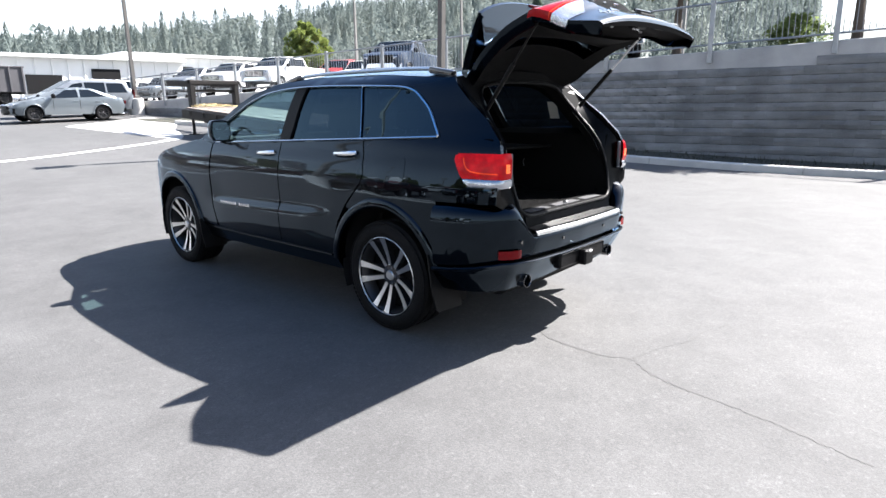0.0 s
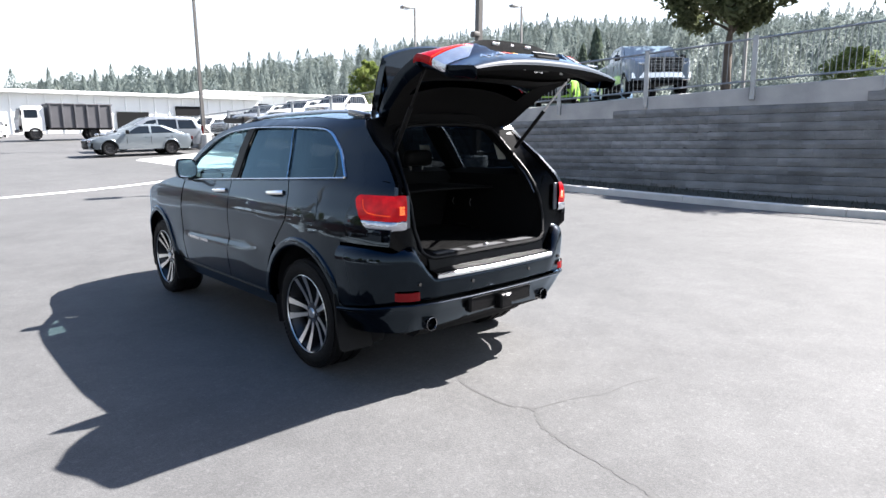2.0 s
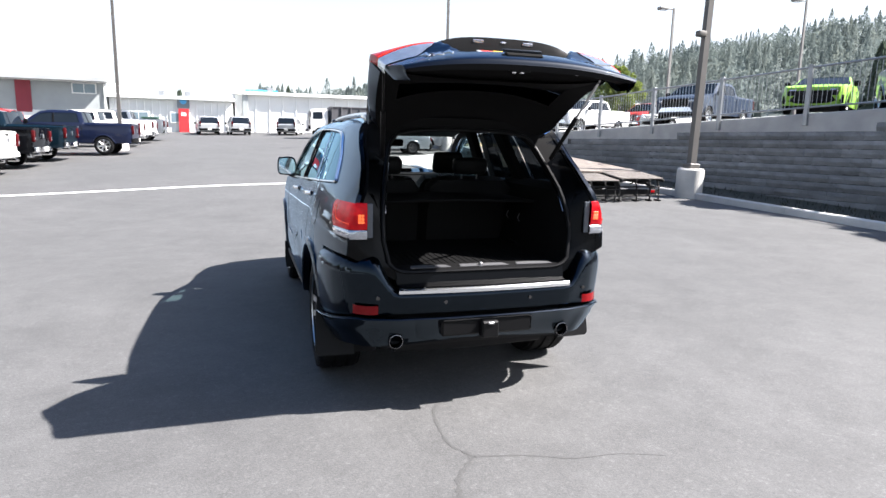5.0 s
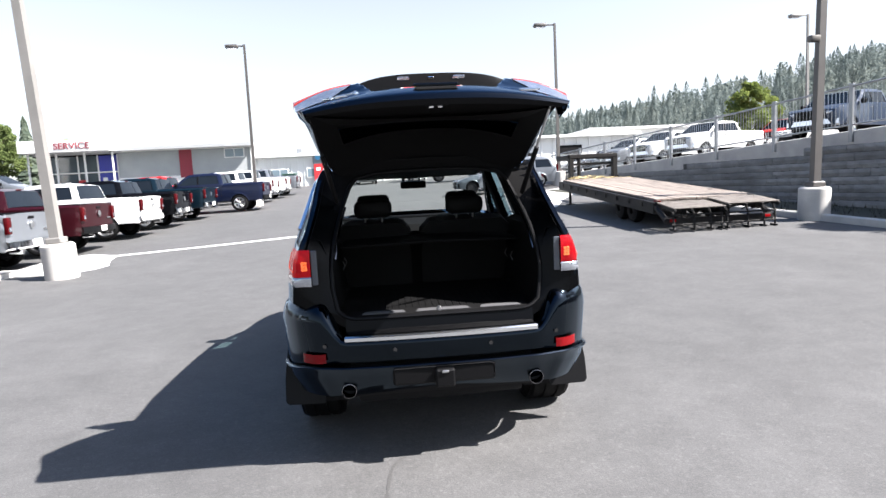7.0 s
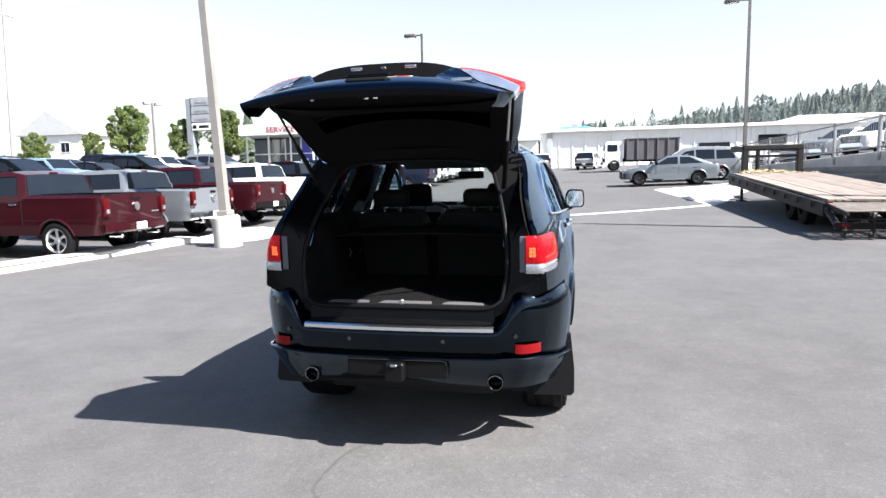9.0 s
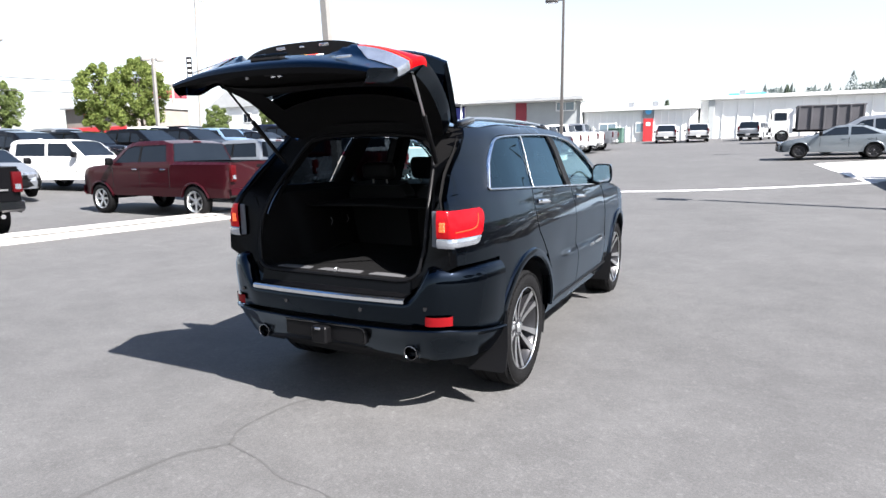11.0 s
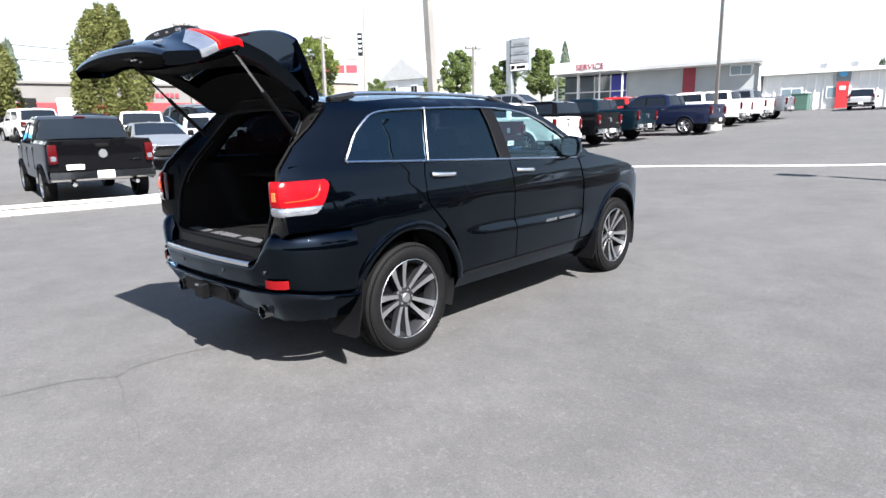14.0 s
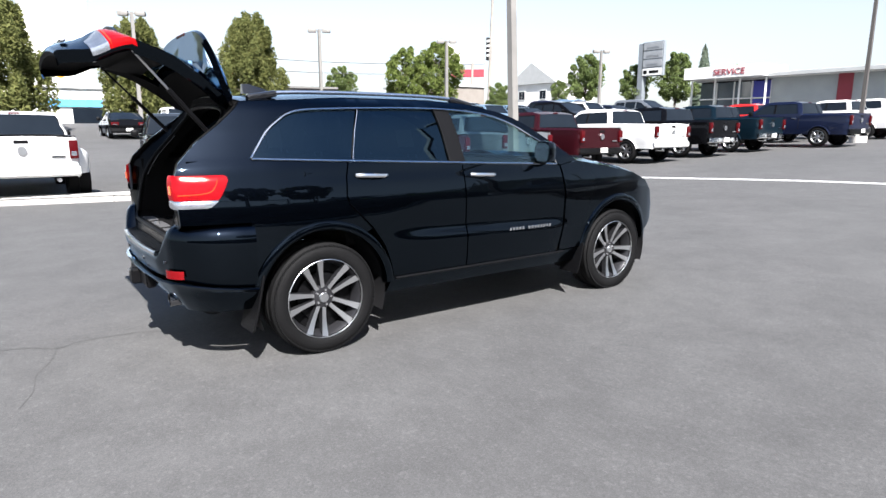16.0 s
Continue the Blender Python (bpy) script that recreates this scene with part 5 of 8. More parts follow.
def vehicle(name, label, paint, s, m, style="six", group=""):
    """A parked vehicle: y runs forward from the rear axle. s holds its measures; its top line carries the kind of surface to the next point."""
    v = thing(name, label, s["kind"], m, group)
    W, belt, roof_in, wb, r, zb = s["half"], s["belt"], s["lean"], s["wb"], s["r"], s["low"]
    tops = s["top"]
    ys = [p[0] for p in tops]
    back, front = min(ys), max(ys)

    def half(y, z):
        x = W - (roof_in * (z - belt) if z > belt else 0.0) - 0.10 * max(0, (belt * 0.62 - z)) - 0.03 * max(0, z - belt * 0.8) * (z < belt) * 2
        x -= s.get("tail_in", 0.05) * max(0, 1 - (y - back) / 0.5) ** 2 + s.get("nose_in", 0.16) * max(0, 1 - (front - y) / 0.7) ** 2
        return x

    top_line = [(p[0], p[1]) for p in tops]
    edge_pts = np.array(dense(top_line, 0.06, False))

    def near_edge(y, z):
        d = np.hypot(edge_pts[:, 0] - y, edge_pts[:, 1] - z).min()
        return 0.055 * max(0.0, 1 - d / 0.08) ** 2

    bottom = [(front - 0.08, zb)] + arch(wb, r, zb) + arch(0, r, zb) + [(back + 0.08, zb)]
    outline = top_line + bottom
    for sgn in (1, -1):
        bm = panel(outline, lambda u, w: (Vector((sgn * (half(u, w) - near_edge(u, w)), u, w)), Vector((-sgn, 0, 0))), 0.11, s["windows"], 0.03, edge=0.08)
        part("side_panel", bm, paint, v)
        for q in s["windows"]:
            part("side_window", panel(q, lambda u, w: (Vector((sgn * (half(u, w) - 0.015), u, w)), Vector((-sgn, 0, 0))), 0.2), s.get("pane", "pane"), v)
        for a in (0, wb):
            rim = [(sgn * (half(y, z) + 0.012), y, z) for y, z in arch(a, r, zb, 14)]
            part("wheel_arch", tube(rim, 0.028, 6, up=(1, 0, 0)), s.get("archmat", paint), v)
        for y in s.get("pillars", ()):
            part("window_pillar", box((sgn * (half(y, belt + 0.28) - 0.011), y, belt + 0.285), (0.012, 0.075, 0.47), 0.002, Euler((0, -sgn * math.atan(roof_in), 0)).to_matrix()), "trimblack", v)
        # door seams and handles
        for y in s.get("seams", ()):
            part("door_seam", box((sgn * half(y, belt * 0.75), y, (belt + zb) / 2 + 0.08), (0.012, 0.012, belt - zb - 0.3)), "dark", v)
        for y in s.get("handles", ()):
            part("door_handle", box((sgn * (half(y, belt - 0.1) + 0.012), y, belt - 0.11), (0.03, 0.2, 0.035), 0.01), s.get("handlemat", paint), v)
        my = s["mirror"]
        part("mirror", box((sgn * (W + 0.12), my, belt + 0.10), (0.2, 0.14, 0.2), 0.05, seg=2), s.get("mirrormat", "trimblack"), v)
    # strips over the top, by kind
    names = {"p": ("body_panel", paint), "g": ("windscreen", s.get("pane", "pane")), "t": ("tailgate", paint), "h": ("hood", paint), "r": ("roof", paint), "f": ("front_panel", paint)}
    i = 0
    while i < len(tops) - 1:
        k = tops[i][2]
        j = i
        while j < len(tops) - 1 and tops[j][2] == k:
            j += 1
        if k != "o":
            bm = bmesh.new()
            rows = []
            for y, z in dense(top_line[i : j + 1], 0.12, False):
                h = half(y, z) - 0.055 - (0.03 if k == "g" else 0)
                up = 0.02 if z > 0.9 else 0.0
                rows.append([(h * c, y + (0.03 * (1 - c * c) * (1 if y > wb else -1) if k in "tfg" else 0), z + up * (1 - c * c)) for c in (-1, -0.97, -0.6, 0, 0.6, 0.97, 1)])
            loft(rows, closed=False, bm=bm)
            part(names[k][0], bm, names[k][1], v)
            if k == "g":
                bm = bmesh.new()
                rows = [[((half(y, z) - 0.05) * c, y - 0.004 * (1 if y > wb / 2 else -1), z - 0.01) for c in (-1, 1)] for y, z in top_line[i : j + 1]]
                loft(rows, closed=False, bm=bm)
                part("glass_surround", bm, "trimblack", v)
        i = j
    part("underbody", box(((0), (back + front) / 2, zb + 0.12), (2 * W - 0.25, front - back - 0.3, 0.2)), "dark", v)
    part("wheel_well", box((0, 0, r + 0.30), (2 * W - 0.3, 2 * r + 0.2, 1.1 * r)), "dark", v)
    part("wheel_well", box((0, wb, r + 0.24), (2 * W - 0.3, 2 * r + 0.2, 1.1 * r)), "dark", v)
    # tail
    tz, th, tw = s["tail_lamp"]
    for sgn in (1, -1):
        bm = box((sgn * (W - s.get("tail_in", 0.05) - tw / 2 - 0.01), back - 0.005, tz), (tw, 0.10, th), 0.02, seg=2)
        lamp = part("tail_lamp", bm, s.get("tailmat", "reddark"), v)
        part("reverse_lens", box((sgn * (W - s.get("tail_in", 0.05) - tw / 2 - 0.01), back - 0.06, tz - th * 0.22), (tw * 0.6, 0.012, th * 0.25), 0.004), "clear", lamp)
    bz = s["bumper_z"]
    bmat = s.get("bumper", "chrome")
    rear = loft([[((W - 0.03) * c, back - 0.10 + 0.10 * abs(c) ** 4 + dy, bz + dz) for c in (-1, -0.9, -0.5, 0, 0.5, 0.9, 1)] for dy, dz in ((0.05, 0.10), (-0.02, 0.09), (-0.03, -0.06), (0.06, -0.11))], closed=False)
    rb = part("rear_bumper", rear, bmat if isinstance(bmat, str) else bmat, v)
    part("plate", box((0, back - 0.14, bz + 0.02), (0.34, 0.02, 0.16), 0.004), "plate", rb)
    part("plate_bar", box((0, back - 0.152, bz + 0.02), (0.24, 0.006, 0.05)), "signpanel", rb)
    if s.get("badge"):
        part("badge", prism([(0.09 * math.cos(a), s["badge"] + 0.10 * math.sin(a)) for a in np.linspace(0, 5.6, 7)], lambda u, w, d: (u, back - 0.035 - d, w), 0.02), "alloy", v)
    if s.get("pickup"):
        z1 = top_line[1][1]
        y1 = s["bed_front"]
        for sgn in (1, -1):
            part("bed_rail", box((sgn * (W - 0.12), (back + y1) / 2, z1 + 0.0), (0.10, y1 - back - 0.06, 0.05), 0.012), "trimblack", v)
            part("bed_wall", box((sgn * (W - 0.18), (back + y1) / 2, z1 - 0.28), (0.03, y1 - back - 0.06, 0.5)), "trimblack", v)
        part("bed_floor", box((0, (back + y1) / 2, z1 - 0.52), (2 * W - 0.3, y1 - back - 0.05, 0.04)), "trimblack", v)
        part("tailgate_inner", box((0, back + 0.05, z1 - 0.26), (2 * W - 0.32, 0.05, 0.5)), "trimblack", v)
        part("tailgate_top", box((0, back + 0.035, z1 + 0.005), (2 * W - 0.26, 0.10, 0.03), 0.01), "trimblack", v)
        part("gate_handle", box((0, back - 0.02, z1 - 0.1), (0.26, 0.03, 0.07), 0.01), "trimblack", v)
        part("stop_lamp", box((0, s["cab_back"] + 0.15, s["roof"] - 0.03), (0.24, 0.05, 0.035), 0.01), "reddark", v)
        for x in (-0.62, 0.62):
            part("exhaust_tip", cyl((x, back - 0.10, bz - 0.18), (x, back + 0.2, bz - 0.18), 0.045, n=12), "chrome", v)
        part("name_bars", box((W - 0.42, back - 0.02, z1 - 0.42), (0.26, 0.012, 0.035)), "chrome", v)
    if s.get("sticker"):
        part("sticker", box((0.16 - W + 0.36, back - 0.02, s["badge"] - 0.27), (0.34, 0.012, 0.11), 0.004), "plate", v)
    if s.get("dually"):
        # twin rear wheels under bulging fenders
        for sgn in (1, -1):
            rows = []
            for y in np.linspace(-0.78, 0.78, 25):
                f = 0.27 * (1 - (y / 0.80) ** 4)
                low = r + math.sqrt(max((r + 0.09) ** 2 - y * y, 0.0)) if abs(y) < r + 0.05 else zb + 0.06
                rows.append([(sgn * (W - 0.02 + f * a), y, max(z, low)) for a, z in ((0, 1.16), (0.55, 1.12), (0.9, 1.04), (1, 0.96), (1, 0.9), (1, low), (0.9, low), (0, low))])
            part("rear_fender", loft(rows), paint, v)
            rim = r * 0.66
            part("outer_tyre", lathe([(rim - 0.06, -0.10), (rim, -0.12), (r - 0.02, -0.12), (r, -0.06), (r, 0.06), (r - 0.02, 0.12), (rim, 0.12), (rim - 0.02, 0.02), (0.05, -0.04)], pose(sgn * (W + 0.12), 0, r), n=32), "rubber", v)
    # nose
    fz = s["lamp_z"]
    for sgn in (1, -1):
        part("headlamp", box((sgn * (W - 0.33), front - 0.10, fz), (0.34, 0.16, 0.16), 0.04, Euler((0, 0, -sgn * 0.35)).to_matrix(), seg=2), "clear", v)
    g = part("grille", box((0, front + 0.0, fz - 0.06), (s.get("grille_w", 0.95), 0.08, s.get("grille_h", 0.3)), 0.02), "trimblack", v)
    for k in range(1, 5):
        part("grille_bar", box((0, front + 0.045, fz - 0.06 - s.get("grille_h", 0.3) / 2 + s.get("grille_h", 0.3) * k / 5), (s.get("grille_w", 0.95) - 0.04, 0.02, 0.022), 0.004), s.get("grillemat", "chrome"), g)
    for x in (-0.3, 0, 0.3) if s.get("pickup") else ():
        part("grille_bar", box((x, front + 0.05, fz - 0.06), (0.022, 0.02, s.get("grille_h", 0.3))), s.get("grillemat", "chrome"), g)
    if s.get("crossbars"):
        gw, gh, gz = s["grille_w"], s["grille_h"], fz - 0.06
        for x, z, sx, sz in ((0, gz + gh / 2, gw + 0.08, 0.05), (0, gz - gh / 2, gw + 0.04, 0.035), (-gw / 2, gz, 0.045, gh), (gw / 2, gz, 0.045, gh), (0, gz, 0.08, gh), (0, gz, gw, 0.035)):
            part("grille_frame", box((x, front + 0.055, z), (sx, 0.05, sz), 0.012), "darkchrome", g)
    fb = loft([[((W - 0.06) * c, front + 0.07 - 0.22 * abs(c) ** 3 + dy, s["bumper_z"] + dz) for c in (-1, -0.9, -0.5, 0, 0.5, 0.9, 1)] for dy, dz in ((-0.1, 0.13), (0, 0.11), (0.02, -0.08), (-0.08, -0.16))], closed=False)
    part("front_bumper", fb, bmat, v)
    part("roof_aerial", box((0, s.get("fin", 0.6), s["roof"] + 0.02), (0.05, 0.16, 0.06), 0.015), paint, v)
    put_wheels(v, wb, W + 0.02, r, style)
    return v


PICKUP = dict(kind="pickup truck", half=1.07, belt=1.33, lean=0.30, wb=3.6, r=0.41, low=0.52, pickup=True, roof=1.96, bed_front=0.70, cab_back=0.80, fin=1.5, mirror=3.0, tail_in=0.03,
    top=[(-1.18, 0.62, "t"), (-1.22, 1.40, "o"), (0.70, 1.42, "p"), (0.74, 1.40, "g"), (0.88, 1.88, "r"), (1.25, 1.96, "r"), (2.15, 1.95, "r"), (2.48, 1.90, "g"), (3.22, 1.39, "h"), (3.35, 1.35, "h"), (4.25, 1.25, "h"), (4.48, 1.14, "f"), (4.56, 0.92, "f"), (4.52, 0.52, "f")],
    windows=[[(0.95, 1.42), (2.95, 1.39), (2.50, 1.78), (2.30, 1.825), (1.06, 1.85)]], pillars=(1.985,), seams=(0.86, 1.985, 3.05), handles=(1.08, 2.15),
    tail_lamp=(1.13, 0.40, 0.17), bumper_z=0.66, badge=1.12, lamp_z=1.02, grille_w=1.2, grille_h=0.36, bumper="chrome", handlemat="chrome")
SEDAN = dict(kind="car", half=0.90, belt=0.95, lean=0.42, wb=2.7, r=0.325, low=0.28, roof=1.42, mirror=1.95, fin=0.4,
    top=[(-0.92, 0.34, "p"), (-1.0, 0.70, "p"), (-0.90, 0.96, "p"), (-0.62, 1.00, "g"), (0.25, 1.36, "r"), (0.8, 1.42, "r"), (1.35, 1.38, "g"), (2.18, 1.00, "h"), (2.35, 0.95, "h"), (3.1, 0.80, "h"), (3.42, 0.68, "f"), (3.52, 0.5, "f"), (3.48, 0.28, "f")],
    windows=[[(-0.22, 1.02), (0.86, 0.99), (0.84, 1.33), (0.40, 1.32)], [(0.94, 0.99), (1.98, 0.96), (1.42, 1.30), (0.94, 1.33)]], seams=(-0.05, 0.9, 1.95), handles=(0.15, 1.08),
    tail_lamp=(0.78, 0.16, 0.38), bumper_z=0.45, lamp_z=0.66, grille_h=0.14, bumper="trimblack", grillemat="trimblack")
VAN = dict(kind="minivan", half=0.97, belt=1.02, lean=0.26, wb=3.05, r=0.35, low=0.28, roof=1.74, mirror=2.35, fin=0.0,
    top=[(-0.98, 0.34, "t"), (-1.02, 0.95, "t"), (-0.96, 1.05, "g"), (-0.70, 1.62, "r"), (-0.4, 1.72, "r"), (1.0, 1.76, "r"), (1.75, 1.68, "g"), (2.75, 1.12, "h"), (2.9, 1.06, "h"), (3.75, 0.82, "f"), (3.92, 0.6, "f"), (3.9, 0.28, "f")],
    windows=[[(-0.70, 1.10), (0.25, 1.09), (0.25, 1.55), (-0.52, 1.55)], [(0.33, 1.09), (1.25, 1.08), (1.25, 1.58), (0.33, 1.58)], [(1.33, 1.08), (2.35, 1.06), (1.75, 1.50), (1.33, 1.56)]], seams=(0.3, 1.3, 2.4), handles=(0.45, 1.45),
    tail_lamp=(1.0, 0.5, 0.16), bumper_z=0.5, lamp_z=0.80, grille_h=0.16, bumper="trimblack", nose_in=0.25)
SUV = dict(kind="car", half=0.90, belt=1.08, lean=0.16, wb=2.57, r=0.36, low=0.34, roof=1.68, mirror=1.85, fin=-0.1,
    top=[(-0.72, 0.40, "t"), (-0.76, 1.02, "t"), (-0.72, 1.10, "g"), (-0.58, 1.60, "r"), (-0.3, 1.68, "r"), (1.1, 1.68, "r"), (1.55, 1.62, "g"), (2.10, 1.12, "h"), (2.2, 1.08, "h"), (3.1, 1.00, "h"), (3.28, 0.92, "f"), (3.34, 0.6, "f"), (3.3, 0.34, "f")],
    windows=[[(-0.42, 1.14), (0.70, 1.13), (0.70, 1.56), (-0.36, 1.56)], [(0.79, 1.13), (1.84, 1.11), (1.50, 1.54), (0.79, 1.56)]], seams=(0.15, 0.75, 1.8), handles=(0.28, 0.92),
    tail_lamp=(0.92, 0.26, 0.24), bumper_z=0.55, lamp_z=0.88, grille_h=0.18, bumper="trimblack", archmat="trimblack")
COUPE = dict(kind="car", half=0.96, belt=1.00, lean=0.40, wb=2.95, r=0.36, low=0.26, roof=1.44, mirror=1.9, fin=-0.2,
    top=[(-1.05, 0.36, "p"), (-1.12, 0.72, "p"), (-1.08, 1.06, "p"), (-0.75, 1.10, "g"), (0.1, 1.40, "r"), (0.6, 1.44, "r"), (1.1, 1.40, "g"), (1.85, 1.08, "h"), (2.0, 1.04, "h"), (3.55, 0.94, "h"), (3.78, 0.86, "f"), (3.86, 0.6, "f"), (3.8, 0.26, "f")],
    windows=[[(0.0, 1.10), (1.72, 1.07), (1.12, 1.34), (0.35, 1.35)]], seams=(0.3, 1.75), handles=(0.5,),
    tail_lamp=(0.85, 0.14, 0.6), bumper_z=0.48, lamp_z=0.72, grille_w=1.5, grille_h=0.17, bumper="trimblack", grillemat="trimblack")

MAROON = car_paint("maroon", (0.027, 0.0036, 0.0062), 0.25)
SILVER = car_paint("silver", (0.19, 0.205, 0.225), 0.5)
WHITE = car_paint("white", (0.66, 0.66, 0.65))
BLACK = clear_coat(surf("paint_black", (0.003, 0.003, 0.0036), (0.0025, 0.0025, 0.003), rough=0.3, fine=600, spec=0.0), 1.26, (0.85, 0.92, 1.0), 0.03)
NAVY = car_paint("navy", (0.008, 0.012, 0.032), 0.2)
TEAL = car_paint("deep_blue", (0.004, 0.012, 0.020), 0.3)
GREEN = car_paint("lime", (0.25, 0.46, 0.06))
GREY = car_paint("grey", (0.15, 0.172, 0.19), 0.5)
PALE = car_paint("pale_silver", (0.42, 0.43, 0.44), 0.3)
BLUE = car_paint("steel_blue", (0.20, 0.30, 0.42), 0.4)
DARKGREY = car_paint("charcoal", (0.05, 0.053, 0.058), 0.3)
RED = car_paint("red", (0.42, 0.02, 0.02))


def park(x, y, yaw, lift=0.0, z=None):
    return pose(x, y, (ground_z(x, y) if z is None else z) + lift, 0, 0, yaw)


ROW_SIZE = 0.90


def row_pickup(tail_x, yc, paint, label, style="six", lift=0.10, yaw=90, **more):
    """A pickup with its tail towards the lane, nose to -x."""
    s = dict(PICKUP)
    s.update(more)
    a = radians(yaw)
    x, y = tail_x - 1.32 * ROW_SIZE * math.sin(a), yc + 1.32 * ROW_SIZE * math.cos(a)
    return vehicle("pickup_truck", label, paint, s, park(x, y, yaw, min(lift, 0.02)) @ Matrix.Scale(ROW_SIZE, 4), style, "parked pickups")


row_pickup(-9.60, -1.28, WHITE, "white pickup with wide twin-wheel rear fenders parked tail-out at the kerb", dually=True, bumper=WHITE)
row_pickup(-9.40, 1.80, BLACK, "glossy black pickup parked tail-out with red tail lamps", "steel", yaw=81.5, sticker=True, bumper="darkchrome")
row_pickup(-7.98, 7.28, MAROON, "maroon pickup parked tail-out with silver wheels", "six", bumper=MAROON)
row_pickup(-8.15, 10.40, SILVER, "silver pickup parked tail-out behind the lamp pole", "dark")
row_pickup(-7.95, 13.25, MAROON, "maroon pickup with black bumper beside a white one", "dark", bumper="trimblack")
row_pickup(-7.70, 16.45, WHITE, "white pickup with white bumper and dark wheels", "steel", bumper=WHITE)
row_pickup(-7.60, 19.35, BLACK, "black pickup with chrome bumper in the row", "six")
row_pickup(-7.45, 22.35, TEAL, "deep blue pickup with red tail lamps in the row", "six")
row_pickup(-5.75, 25.7, NAVY, "navy pickup standing out of the row with bright wheels", "steel", lift=0.03, bumper="trimblack")
row_pickup(-6.4, 31.8, WHITE, "white pickup at the far end of the row", "steel", lift=0.03)
row_pickup(-6.2, 35.2, WHITE, "white pickup at the far end of the row", "six", lift=0.03)
row_pickup(-6.0, 38.6, SILVER, "silver pickup at the far end of the row", "six", lift=0.03)
row_pickup(-9.2, 28.8, RED, "red pickup deep in the row", "six", lift=0.03)

vehicle("hatchback_car", "silver-grey hatchback parked across the far lane", GREY, SEDAN, park(6.2, 25.2, 90) @ Matrix.Scale(0.90, 4), "dark")
vehicle("minivan", "pale silver minivan parked behind the hatchback", SILVER, VAN, park(7.7, 28.0, 90) @ Matrix.Scale(0.90, 4), "six")
for k, (x, y) in enumerate(((-4.1, 49.6), (-1.75, 49.4), (1.95, 49.2))):
    vehicle("minivan", "pale silver minivan parked nose-in at the workshop wall", PALE, VAN, park(x, y - 1.0, 7 if k < 2 else -14) @ Matrix.Scale(0.82, 4), "six", "minivans at the workshop")
vehicle("small_suv", "white boxy small SUV with black arches in the second row", WHITE, SUV, park(-20.15, 9.70, 290), "dark")
vehicle("small_suv", "white boxy small SUV parked farther back", WHITE, SUV, park(-25.0, 9.0, 70), "six")
vehicle("hatchback_car", "silver sedan facing the lane in the second row", SILVER, SEDAN, park(-19.7, 7.0, 258), "six")
PAL = (WHITE, BLACK, SILVER, GREY, BLUE, DARKGREY, NAVY, WHITE, BLACK)
rnd_lot = random.Random(33)
for k in range(26):
    x, y = -27.0 - 5.6 * (k % 2) - rnd_lot.uniform(0, 0.6), 4.0 + 2.9 * (k // 2) + rnd_lot.uniform(-0.2, 0.2)
    kind = rnd_lot.choice((SEDAN, SUV, VAN, SUV, SEDAN))
    c = rnd_lot.randrange(len(PAL)) if k > 1 else 8
    if k == 0:
        continue  # an empty bay at the end of the row
    words = ("white", "black", "silver", "grey", "blue", "charcoal", "navy", "white", "black")[c]
    vehicle("parked_car", words + " " + kind["kind"] + " in the crowded far rows", PAL[c], kind, park(x, y, 90 if k % 2 else 270), "six", "cars in the far rows")

# raised lot
vehicle("pickup_truck", "silver-blue pickup with big dark crossbar grille on the raised lot", car_paint("pearl", (0.20, 0.245, 0.30)), dict(PICKUP, grille_h=0.46, grille_w=1.25, lamp_z=1.06, grillemat="darkchrome", crossbars=True, pane="paneblue"), park(16.9, 8.9, 137, 0.0, lot_z(15.5, 7.5)) @ Matrix.Scale(0.85, 4), "six")
vehicle("muscle_car", "lime green muscle car with dark glass facing the fence", GREEN, COUPE, park(18.3, 13.1, 125, 0.0, lot_z(17.5, 12.4)) @ Matrix.Scale(0.92, 4), "dark")
vehicle("pickup_truck", "dark blue-grey pickup on the raised lot", car_paint("storm", (0.026, 0.037, 0.060)), dict(PICKUP, grillemat="trimblack"), park(20.7, 21.0, 115, 0.0, lot_z(19.5, 20.5)), "six")
vehicle("parked_car", "blue sedan behind the green car", BLUE, SEDAN, park(24.6, 14.6, 120, 0.0, lot_z(24, 14.6)), "six")
for k, (x, y, p, w) in enumerate(((19.7, 29.8, WHITE, "white"), (19.2, 33.7, WHITE, "white"), (18.7, 37.6, SILVER, "silver"), (25.6, 31.5, RED, "red"))):
    vehicle("pickup_truck", w + " pickup nosed up to the fence", p, PICKUP, park(x, y, 112, 0.0, lot_z(x - 1, y - 0.5)), "six", "pickups on the raised lot")
for k, (x, y, p) in enumerate(((24.0, 28.0, WHITE), (17.6, 41.5, GREY), (17.0, 45.5, WHITE))):
    vehicle("parked_car", ("white", "grey", "white")[k] + " SUV parked on the raised lot", p, SUV, park(x, y, 112, 0.0, lot_z(x - 1, y - 0.5)), "six")


